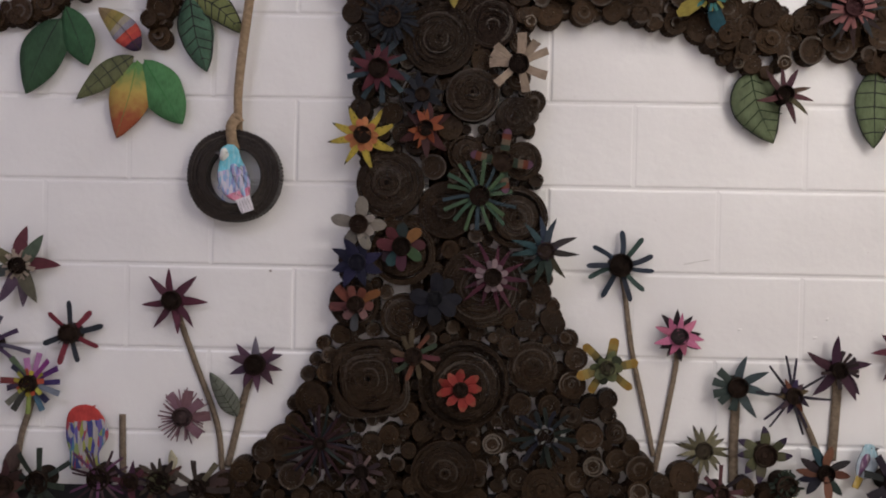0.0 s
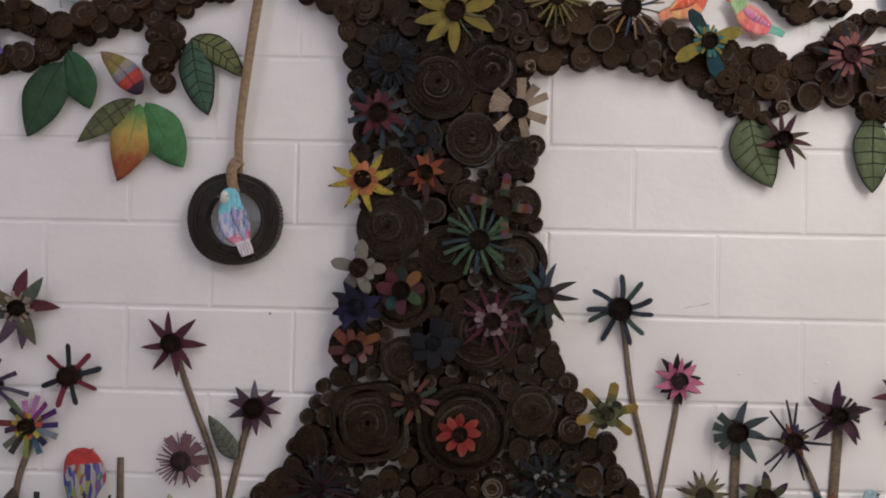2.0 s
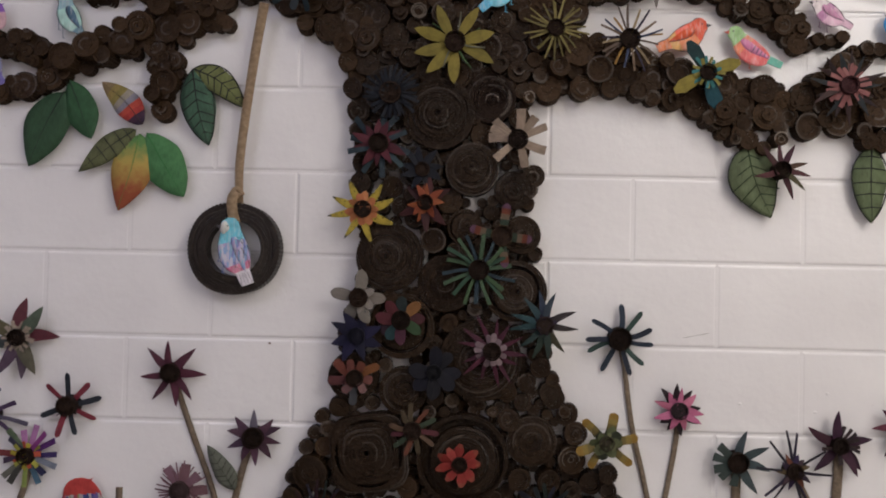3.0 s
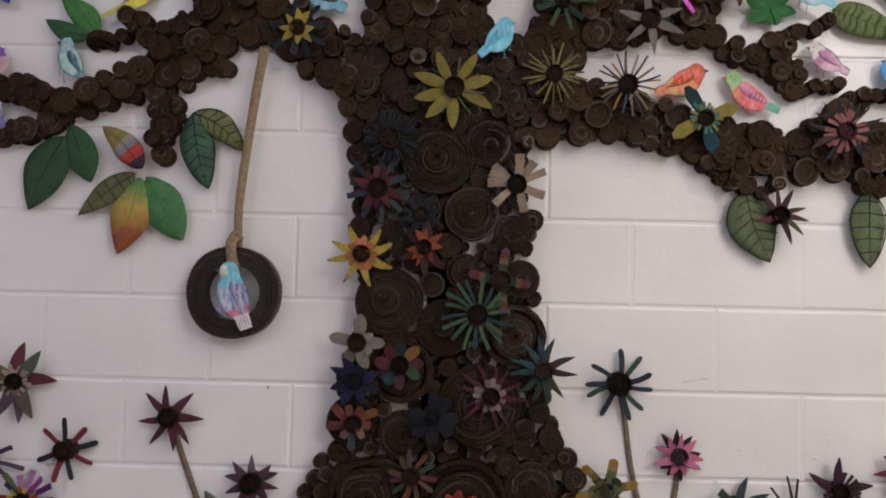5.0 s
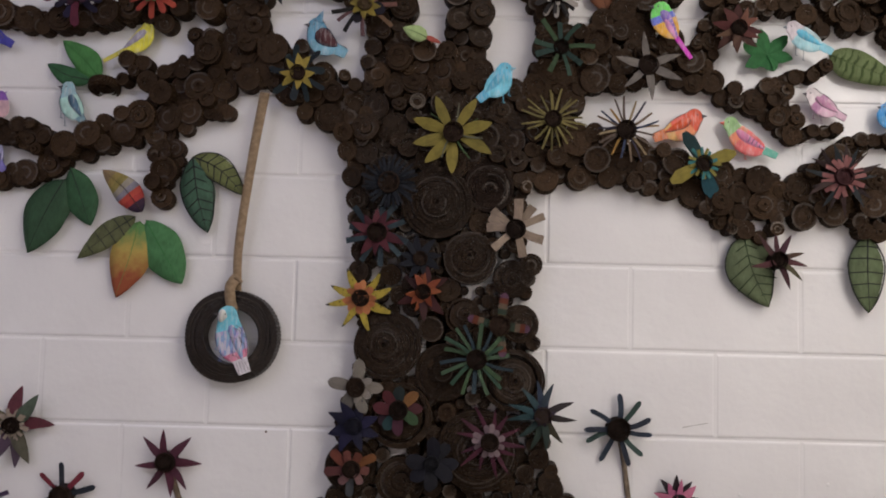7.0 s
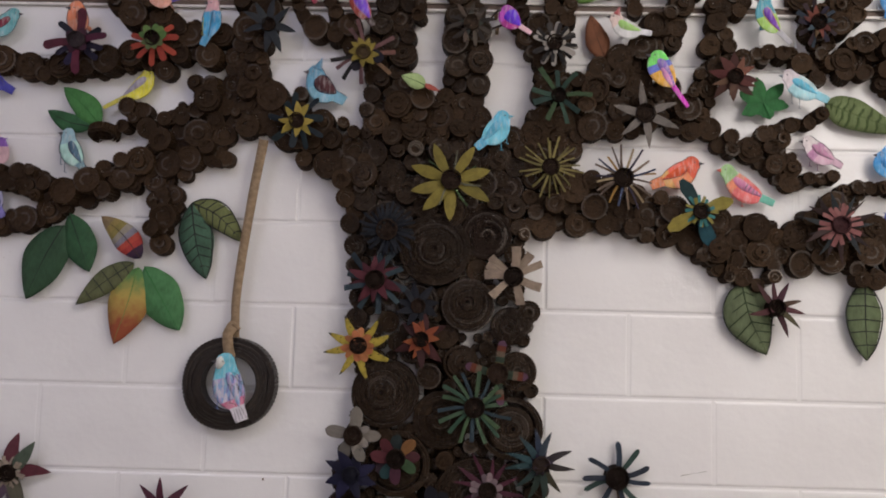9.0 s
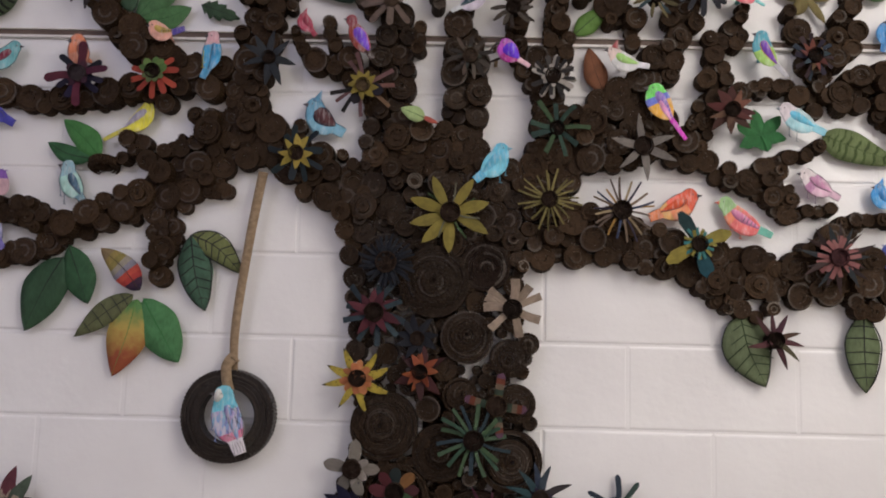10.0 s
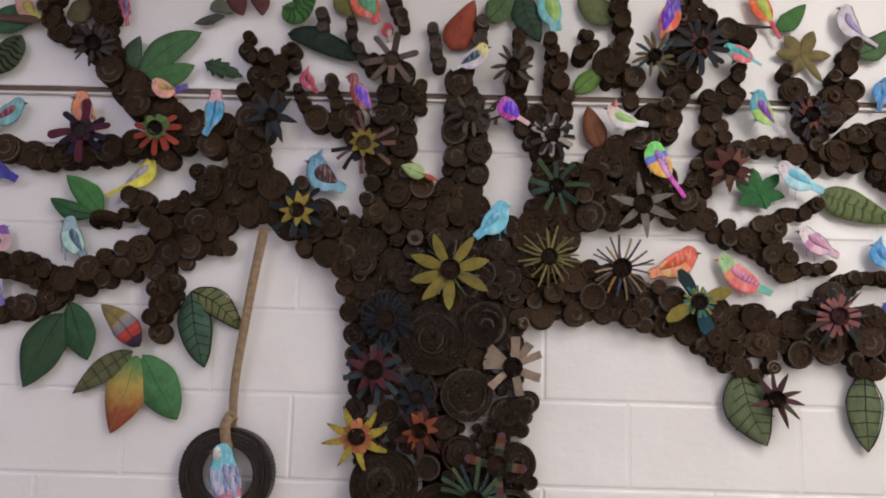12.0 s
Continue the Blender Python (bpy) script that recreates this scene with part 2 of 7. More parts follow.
def ribbon(bm, pts, width, height, thick, n=12, lanes=2, which=None, smooth=True):
    """A sheet along a 2D centre line. width(s): half width either side, as a number or (minus, plus);
    height(s, c): how far it stands out at station s and lane c of -1..1; which(s, c): material index."""
    cen, way = curve_points(pts, n)
    top, low = [], []
    for i in range(n + 1):
        s = i / n
        w = width(s)
        wa, wb = w if isinstance(w, tuple) else (w, w)
        side = Vector((-way[i].y, way[i].x))
        ra, rb = [], []
        for k in range(lanes + 1):
            c = 2 * k / lanes - 1
            p = cen[i] + side * (c * (wb if c > 0 else wa))
            h = height(s, c)
            ra.append(bm.verts.new((p.x, p.y, h)))
            rb.append(bm.verts.new((p.x, p.y, h - thick)))
        top.append(ra)
        low.append(rb)
    for i in range(n):
        for k in range(lanes):
            f = bm.faces.new((top[i][k], top[i + 1][k], top[i + 1][k + 1], top[i][k + 1]))
            g = bm.faces.new((low[i][k], low[i][k + 1], low[i + 1][k + 1], low[i + 1][k]))
            f.smooth = smooth
            if which:
                f.material_index = which((i + 0.5) / n, (2 * k + 1) / lanes - 1)
                g.material_index = f.material_index
        for k, s in ((0, 1), (lanes, -1)):
            q = (top[i][k], low[i][k], low[i + 1][k], top[i + 1][k])
            f = bm.faces.new(q if s > 0 else q[::-1])
            if which:
                f.material_index = which((i + 0.5) / n, -0.99 if k == 0 else 0.99)
    for i in (0, n):
        for k in range(lanes):
            bm.faces.new((top[i][k], top[i][k + 1], low[i][k + 1], low[i][k]))
    return bm


# ---------------------------------------------------------------- cardboard rolls
def roll_mesh(r, depth, seed, squareness=0.0, mat=None, hole=0.0, pitch=0.0048, style="flat", flute=0.0074, streak=0.14, relief=1.0):
    """A strip of corrugated cardboard wound into a roll of radius r: fluted rim, wound turns standing
    at different heights, grooves between them. Axis z, back at z=0, front near depth.
    style: flat, cup (middle sunk), stepped (middle pushed out), cone (pushed out turn by turn), wavy (turns slipped to and fro) or moat
    (a deep gap between an outer band and the middle)."""
    rnd = random.Random(seed)
    bm = bmesh.new()
    teeth = max(11, int(2 * math.pi * r / flute))
    end = max(hole, 0.003)
    edges, q = [r], r
    while q - end > pitch * 0.7:
        q -= pitch * rnd.uniform(0.6, 1.5)
        edges.append(max(q, end))
    turns = len(edges) - 1
    wob = [rnd.uniform(-1, 1) for _ in range(8)]
    slip = [0.0]
    for _ in range(turns + 1):
        slip.append(max(-0.012, min(0.003, slip[-1] + rnd.uniform(-0.0045, 0.0045))))
    cut = rnd.uniform(0.45, 0.72)
    moat = rnd.uniform(0.72, 0.82)

    def square(a, k):
        q4 = abs(math.cos(a)) ** 4 + abs(math.sin(a)) ** 4
        return 1 + k * (q4 ** -0.25 - 1) * 1.2

    floor_z = depth
    drift = Vector((0.0, 0.0))
    bite = (-1.0, 0.35, 0.9, 0.35)
    for t in range(turns):
        fluted = t == 0
        share = edges[t] / r
        lv = depth + rnd.uniform(-0.0007, 0.0007) * relief
        if style == "flat" and share < 0.93 and hole <= 0:
            lv -= 0.0028
        elif style == "cup" and share < 0.86:
            lv -= 0.006
        elif style == "stepped" and share > cut:
            lv -= 0.007
        elif style == "cone":
            lv -= 0.3 * r * share
        elif style in ("wavy", "moat"):
            lv += slip[t] * (1.0 if style == "wavy" else 0.5)
            if style == "moat" and moat < share < moat + 0.13:
                lv -= 0.02
        low = lv - rnd.choice((0.0004, 0.0008, 0.0014, 0.0026)) * relief
        floor_z = min(floor_z, low)
        # every turn is fluted: four points to a flute on the rim, two on the turns inside it
        own = max(7, int(teeth * share))
        n = teeth * 4 if fluted or hole > 0 else own * 2
        thick = (edges[t] - edges[t + 1]) * rnd.uniform(0.45, 0.8)
        # pale arcs on some turns: painted highlights, raw board on pale rolls
        pale = rnd.random() < (streak if t or not streak else streak + 0.1)
        arc0, arc1 = rnd.uniform(0, 6.28), rnd.choice((6.3, 2.5, 3.5, 1.5))
        if t and hole <= 0:
            drift += Vector((rnd.uniform(-1, 1), rnd.uniform(-1, 1))) * min(0.0016, r * 0.03)
        rings = []
        for i in range(n):
            a = 2 * math.pi * i / n
            shape = square(a, squareness * (0.3 + 0.7 * share))
            shape *= 1 + 0.02 * wob[t % 8] * math.cos(2 * a + wob[1] * 3) + 0.014 * wob[(t + 3) % 8] * math.cos(3 * a + t)
            ro = edges[t] * (shape if not fluted else square(a, squareness) * (1 + 0.018 * wob[0] * math.cos(2 * a + wob[1] * 3) + 0.008 * wob[4] * math.cos(3 * a)))
            if fluted or hole > 0:
                tooth = flute * 0.19 * bite[i % 4] * (1.0 if fluted else 0.3) * rnd.uniform(0.6, 1.15)
            else:
                tooth = min(0.0008, 0.15 * (edges[t] - edges[t + 1])) * (1 if i % 2 else -1) * rnd.uniform(0.1, 1.3)
            ri = max(ro - thick + (0 if fluted else tooth * 0.6), 0.0012)
            rl = max(edges[t + 1] * 0.99, 0.0010)
            co, si = math.cos(a), math.sin(a)
            tilt = 0.0012 * wob[(t + 5) % 8] * math.cos(a + wob[2] * 3) + (0.0 if i % 2 else -0.0009 * relief * rnd.random())
            rings.append([((ro + tooth) * co, (ro + tooth) * si, 0.0 if fluted else lv - 0.013),
                          ((ro + tooth) * co, (ro + tooth) * si, lv + tilt - 0.0004),
                          (ri * co, ri * si, lv + tilt), (ri * co, ri * si, low - 0.001 * relief), (min(rl, ri) * co, min(rl, ri) * si, low - 0.001 * relief)])
        vs = [[bm.verts.new((p[0] + drift.x, p[1] + drift.y, p[2])) for p in row] for row in rings]
        if hole > 0 and t:
            for i in range(n):
                j = (i + 1) % n
                bm.faces.new((last[i], last[j], vs[j][0], vs[i][0]))
        last = [row[4] for row in vs]
        for i in range(n):
            j = (i + 1) % n
            for k in range(4):
                f = bm.faces.new((vs[i][k], vs[j][k], vs[j][k + 1], vs[i][k + 1]))
                f.material_index = 1 if pale and k == 1 and (2 * math.pi * i / n - arc0) % 6.2832 < arc1 else 0
    if hole <= 0:
        circle = [(math.cos(2 * math.pi * i / 24), math.sin(2 * math.pi * i / 24)) for i in range(24)]
        bm.faces.new([bm.verts.new((edges[-1] * 1.5 * c, edges[-1] * 1.5 * d, floor_z - 0.0025 * relief)) for c, d in circle])
    else:
        rc = [bm.verts.new((v.co.x, v.co.y, 0)) for v in last]
        for i in range(n):
            j = (i + 1) % n
            bm.faces.new((last[i], last[j], rc[j], rc[i]))
    return mesh_of(bm, "roll", mat or COIL, PALE_TURN)


ROLLS = {}


def small_roll(r, rnd, dark=False):
    """The nearest stock roll to radius r, and the scale that makes it fit."""
    size = min((0.010, 0.013, 0.017, 0.021, 0.026, 0.032, 0.04), key=lambda s: abs(math.log(s / r)))
    style = rnd.choice(("flat", "cone", "flat", "cup", "stepped", "wavy"))
    key = (size, style, rnd.randrange(2), dark)
    if key not in ROLLS:
        seed = 40 * key[2] + int(size * 1000) + len(style)
        ROLLS[key] = roll_mesh(size, 0.05, seed, 0.0, {True: DARK_COIL, False: COIL, "lit": LIT_COIL}[dark], 0.0, 0.0068 if size > 0.015 else 0.0052, style, 0.0074, 0.1, 0.6)
    return ROLLS[key], r / size


def pale_roll(parent, x, z, r, depth):
    """A small roll whose raw, unpainted edges show pale."""
    ob = new("coil", roll_mesh(r, depth, int(r * 1e5), 0.0, COIL, 0.0, 0.0042, "flat", 0.006, 0.75))
    ob.data.materials[1] = RAW
    ob.parent = parent
    ob.matrix_basis = on_wall(x, 0.0, z)
    Packing.add(x, z, r)
    return tagged(ob, "small roll with pale raw edges")


class Packing:
    """Rolls that are set so far, in cells of 0.1 m, as (x, z, radius)."""
    cells = {}

    def add(x, z, r):
        Packing.cells.setdefault((math.floor(x * 10), math.floor(z * 10)), []).append((x, z, r))

    def free(x, z, r, near):
        i, k = math.floor(x * 10), math.floor(z * 10)
        for a in (i - 1, i, i + 1):
            for b in (k - 1, k, k + 1):
                for u, v, q in Packing.cells.get((a, b), ()):
                    if (x - u) ** 2 + (z - v) ** 2 < (near * (r + q)) ** 2:
                        return False
        return True


def set_roll(parent, x, z, r, rnd, depth, dark=False, name="coil"):
    me, k = small_roll(r, rnd, dark)
    ob = new(name, me)
    ob.parent = parent
    ob.matrix_basis = (on_wall(x, 0.0, z) @ pose(0, 0, 0, rnd.uniform(-7, 7), rnd.uniform(-7, 7), rnd.uniform(0, 360))
                       @ Matrix.Diagonal((k, k * rnd.uniform(0.93, 1.07), depth / 0.05, 1)))
    Packing.add(x, z, r)
    return ob


def big_roll(parent, x, z, r, depth, squareness=0.0, dark=True):
    seed = int(abs(x * 731 + z * 977) * 10)
    ob = new("coil", roll_mesh(r, depth, seed, squareness, KNOB if dark == "deep" else DARK_COIL if dark else COIL, 0.0, 0.0046, "moat" if squareness or seed % 3 == 0 else "wavy", 0.0074, 0.22))
    ob.parent = parent
    ob.matrix_basis = on_wall(x, 0.0, z, (seed * 37) % 360 if not squareness else 8)
    # wide rolls fill several cells
    Packing.add(x, z, r)
    if r > 0.04:
        for k in range(8):
            a = k * math.pi / 4
            Packing.add(x + math.cos(a) * r * 0.5, z + math.sin(a) * r * 0.5, r * 0.5)
    return ob


def spine(bm, pts, share=0.22):
    """A strip of card behind the rolls of a branch, glued to the wall."""
    line = [(p[0], p[1]) for p in pts]
    half = [p[2] / 2 * share for p in pts]

    def wide(s):
        u = s * (len(half) - 1)
        k = min(int(u), len(half) - 2)
        return max(0.004, half[k] + (half[k + 1] - half[k]) * (u - k))
    ribbon(bm, line, wide, lambda s, c: 0.004, 0.0035, 4 * len(pts), 1)
    bmesh.ops.rotate(bm, verts=bm.verts, cent=(0, 0, 0), matrix=Matrix.Rotation(radians(90), 3, "X"))
    return bm


def limb(tree, name, label, pts, seed, sizes=(0.018, 0.036), tries=1800, dark=False, gap=0.9, fill=0.7, deep=(0.03, 0.062), first=()):
    """A trunk or branch: rolls packed inside a band of changing width along pts (x, z, width), then a
    second pass of smaller rolls in what is left between them. first: rolls (x, z, radius) with a set place."""
    rnd = random.Random(seed)
    ob = part(name, spine(bmesh.new(), pts), COIL, tree, label)
    line = [(p[0], p[1]) for p in pts]
    own = random.Random(seed + 500)
    for x, z, r in first:
        set_roll(ob, x, z, r, own, own.uniform(0.038, 0.056), dark)
    n = 60
    cen, way = curve_points(line, n)

    def wide(u):
        u *= len(pts) - 1
        k = min(int(u), len(pts) - 2)
        return (pts[k][2] + (pts[k + 1][2] - pts[k][2]) * (u - k)) / 2

    for stage, (lo, hi, near, count) in enumerate(((sizes[0] * 1.3, sizes[1], gap, tries), (sizes[0], sizes[0] * 1.5, gap * 0.95, tries), (sizes[0] * 0.75, sizes[0] * 1.25, fill, tries))):
        for k in range(count):
            i = rnd.randrange(n + 1)
            h = wide(i / n)
            low, top = lo, min(hi, h)
            if top < low:
                low = top = max(h, 0.007)
            r = low + (top - low) * (1 - k / count) ** 1.5 * rnd.uniform(0.6, 1.0)
            room = max(0.0, h - r * (1.0 if stage < 2 else 1.25))
            off = room * (rnd.choice((-1, 1)) if rnd.random() < (0.7, 0.7, 0.0)[stage] else rnd.uniform(-1, 1))
            p = cen[i] + Vector((-way[i].y, way[i].x)) * off + way[i] * rnd.uniform(-0.006, 0.006)
            if Packing.free(p.x, p.y, r, near):
                set_roll(ob, p.x, p.y, r, rnd, rnd.uniform(*deep) * (0.75 if stage == 2 else 1.0), dark)
    return ob


# ---------------------------------------------------------------- flowers
PETALS = {}


def petal_mesh(shape, length, width, hexa, lift, tip="", cut=0):
    """One petal; cut picks one of three hands with the scissors: bent to one side, edges uneven."""
    key = (shape, round(length, 4), round(width, 4), hexa, round(lift, 2), tip, cut)
    if key in PETALS:
        return PETALS[key]
    bands = tip if isinstance(tip, tuple) else ((tip,) if tip else ())
    w = width / 2
    forms = {
        "point": lambda s: w * max(0.0, math.sin(math.pi * min(1, 0.16 + 0.84 * s) ** 0.9)) ** 0.85 + 0.0003,
        "lens": lambda s: w * max(0.0, math.sin(math.pi * (0.06 + 0.94 * s) ** 1.3)) ** 0.8 + 0.0003,
        "strap": lambda s: w * (0.8 + 0.2 * s),
        "rounded": lambda s: w * (0.82 + 0.18 * s) * (math.sqrt(max(0.0, 1 - ((s - 0.84) / 0.16) ** 2)) if s > 0.84 else 1) + 0.0003,
        "round": lambda s: w * (0.45 + 0.55 * math.sin(math.pi * min(s / 1.25, 1))) * (math.sqrt(max(0.0, 1 - ((s - 0.7) / 0.3) ** 2)) if s > 0.7 else 1) + 0.0004,
        "needle": lambda s: w * (1.0 - 0.35 * s),
        "notched": lambda s: w * (0.5 + 0.75 * s) if s < 0.72 else w * (1.04 - 2.4 * (s - 0.72)),
    }
    f = forms[shape]
    rnd = random.Random(cut * 17 + int(length * 9000))
    bow = rnd.uniform(-0.07, 0.07) * length
    waves = [rnd.uniform(-0.1, 0.1) for _ in range(4)]

    def cut_edge(s):
        v = f(s)
        return (v * (1 + waves[0] * math.sin(5 * s + 3 * waves[1] * 10)), v * (1 + waves[2] * math.sin(6 * s + 30 * waves[3])))
    bm = bmesh.new()
    ribbon(bm, [(0, 0), (bow, length / 2), (bow * 0.4, length)], cut_edge,
           lambda s, c: length * (lift * s - lift * 0.55 * s * s) + width * 0.035 * (1 - abs(c)) * (1 - s * 0.6),
           0.0009, {"rounded": 18, "round": 12, "point": 10, "lens": 12}.get(shape, 10 if len(bands) > 1 else 4), 2,
           (lambda s, c: min(len(bands), int(s * (len(bands) + 1))) if len(bands) > 1 else (1 if s > 0.74 else 0)) if bands else None, False)
    PETALS[key] = mesh_of(bm, "petal", paper(hexa), *[paper(t) for t in bands])
    return PETALS[key]


HEARTS = {}


def heart_mesh(r, tint):
    key = (max(0.006, round(r, 3)), tint)
    if key not in HEARTS:
        HEARTS[key] = roll_mesh(key[0], 0.02, int(key[0] * 5000), 0.0, paper(tint) if tint else KNOB, 0.0, 0.0026, "flat", 0.0042, 0.0, 0.12)
    return HEARTS[key]


def flower(label, x, y, z, base, heart, layers, turn=0.0, stem=None, stem_width=0.012, group="paper flowers", tint=""):
    """A paper flower whose petals stand at depth y; its rolled heart reaches back to base.
    layers: (count or angles, length, shape, width, colours, lift, tip colour), outer ring first. tint: the heart's colour where it is not dark."""
    rnd = random.Random(int(abs(x * 7919 + z * 104729) * 100))
    top = new("paper_flower")
    top.matrix_basis = on_wall(x, y, z)
    tagged(top, label, "flower", group)
    hm = new("heart", heart_mesh(heart, tint))
    hm.parent = top
    back = base - y
    hm.matrix_basis = pose(0, 0, -back) @ Matrix.Diagonal((1, 1, (back + 0.007 + 0.2 * heart + 0.004 * len(layers)) / 0.02, 1))
    out = 0.0
    for count, length, shape, width, colours, lift, tip in layers:
        angles = count if isinstance(count, tuple) else [turn + 360 * (i + rnd.uniform(-0.24, 0.24)) / count for i in range(count)]
        for i, a in enumerate(angles):
            me = petal_mesh(shape, length, width, colours[i % len(colours)], lift, tip, rnd.randrange(3))
            ob = new("petal", me)
            ob.parent = top
            k, roll = (rnd.uniform(0.95, 1.06), 12) if isinstance(count, tuple) else (rnd.uniform(0.8, 1.08), 32)
            ob.matrix_basis = (pose(0, 0, out + rnd.uniform(0, 0.002), 0, 0, -a) @ pose(0, 0, 0, rnd.uniform(-14, 9), rnd.uniform(-roll, roll), rnd.uniform(-3, 3))
                               @ Matrix.Diagonal((rnd.uniform(0.88, 1.12), k, 1, 1)))
        out += 0.004
    if stem:
        bm = bmesh.new()
        line = [(0.0, 0.0), *[(px - x, pz - z) for px, pz in stem]]
        ribbon(bm, line, lambda s: stem_width / 2, lambda s, c: y + 0.0075 + 0.0012 * math.sin(s * 260), 0.0035, 64, 1)
        part("stem", bm, STEM, top, "narrow strip of brown corrugated cardboard")
        at = curve_points(line, 20)[0][13]
        pad = box(bmesh.new(), at.x - 0.003, at.x + 0.003, at.y - 0.004, at.y + 0.004, y - 0.0005, y + 0.0045)
        part("mount", pad, STEM, top)
    return top


# ---------------------------------------------------------------- leaves and cut-outs
def leaf(label, pts, y, width, hexa, veins="", vein=None, fullness=0.45, fade=None, bend=0.12, rim=False, bands=(), blunt=0.8, jag=0.0):
    """A paper leaf from its base along pts (x, z) to its tip; veins: '', 'rib', 'feather', 'grid', 'band'."""
    x0, z0 = pts[0]
    line = [(px - x0, pz - z0) for px, pz in pts]
    size = sum((Vector(line[i + 1]) - Vector(line[i])).length for i in range(len(line) - 1))
    top = new("paper_leaf")
    top.matrix_basis = on_wall(x0, y, z0)
    tagged(top, label, "leaf", "paper leaves")
    rnd = random.Random(int(abs(x0 * 919 + z0 * 1303) * 100))
    kink = rnd.uniform(-0.05, 0.05)

    def wide(s):
        q = s ** (math.log(0.5) / math.log(fullness))
        base = width / 2 * max(0.0, math.sin(math.pi * q)) ** blunt + 0.0004
        base *= 1 - jag * (1 - (s * 4.6) % 1)
        return (base * (1 + kink + 0.03 * math.sin(11 * s + kink * 90)), base * (1 - kink + 0.03 * math.sin(13 * s - kink * 70)))

    def high(s, c):
        return size * bend * (s * 0.7 - 0.6 * s * s) + width * 0.07 * (1 - abs(c)) ** 1.3 - width * 0.02

    if fade:
        yy = sorted((line[0][1], line[-1][1]))
        mat = fading_paper(*fade, *yy)
    else:
        mat = paper(hexa)
    count = len(bands)
    part("blade", ribbon(bmesh.new(), line, wide, high, 0.0009, 20 if count else 36 if jag else 18, 4, (lambda s, c: min(count - 1, int(s * count))) if count else None),
         [paper(c) for c in bands] if count else mat, top)
    ink = paper(vein) if vein else INK
    cen, way = curve_points(line, 40)
    if veins:
        part("midrib", ribbon(bmesh.new(), line, lambda s: (0.0016 if rim else 0.001) * (1.2 - s), lambda s, c: high(s, 0) + 0.0004, 0.0008, 20, 1), ink, top)
    if veins in ("feather", "grid"):
        count = 6 if veins == "feather" else 5
        for k in range(1, count + 1):
            s = k / (count + 1.2)
            i = int(s * 40)
            for side in (-1, 1):
                lean = 0.55 if veins == "feather" else 0.08
                reach = wide(min(1, s + lean * 0.1))[0] * 0.96
                pts2, n = [], 6
                for j in range(n + 1):
                    f = j / n
                    p = cen[i] + way[i] * (reach * lean * f) + Vector((-way[i].y, way[i].x)) * side * reach * f
                    pts2.append((p, f, min(1, s + lean * 0.1 * f)))
                bm = bmesh.new()
                ribbon(bm, [p for p, f, q in pts2], lambda t: 0.0013 if rim else 0.0009,
                       lambda t, c, s=s: high(min(1, s + 0.03 * t), t * 0.92) + 0.0005, 0.0008, 6, 1)
                part("side_vein", bm, ink, top)
    if veins == "band":
        for k in range(1, 9):
            s = k / 9.5
            i = int(s * 40)
            reach = wide(s)[0] * 0.93
            d = Vector((-way[i].y, way[i].x))
            for side in (-1, 1):
                bm = bmesh.new()
                ribbon(bm, [cen[i] + d * side * reach * 0.04, cen[i] + d * side * reach * 0.5 + way[i] * 0.006, cen[i] + d * side * reach + way[i] * 0.004],
                       lambda t: width * 0.042, lambda t, c, s=s: high(s, t * 0.95) + 0.0004, 0.0007, 6, 1)
                part("stripe", bm, ink, top)
    if rim:
        for side in (-1, 1):
            edge = []
            for k in range(0, 13):
                i = int(k / 12 * 40)
                edge.append(cen[i] + Vector((-way[i].y, way[i].x)) * side * (wide(i / 40)[0] - 0.0006))
            part("outline", ribbon(bmesh.new(), edge, lambda t: 0.0015, lambda t, c: high(t, 0.97) + 0.0009, 0.0012, 26, 1), INK, top)
    mid = cen[18]
    part("mount", box(bmesh.new(), mid.x - 0.004, mid.x + 0.004, mid.y - 0.004, mid.y + 0.004, y + 0.0005, high(0.45, 0.3) - 0.0025), KRAFT, top)
    return top


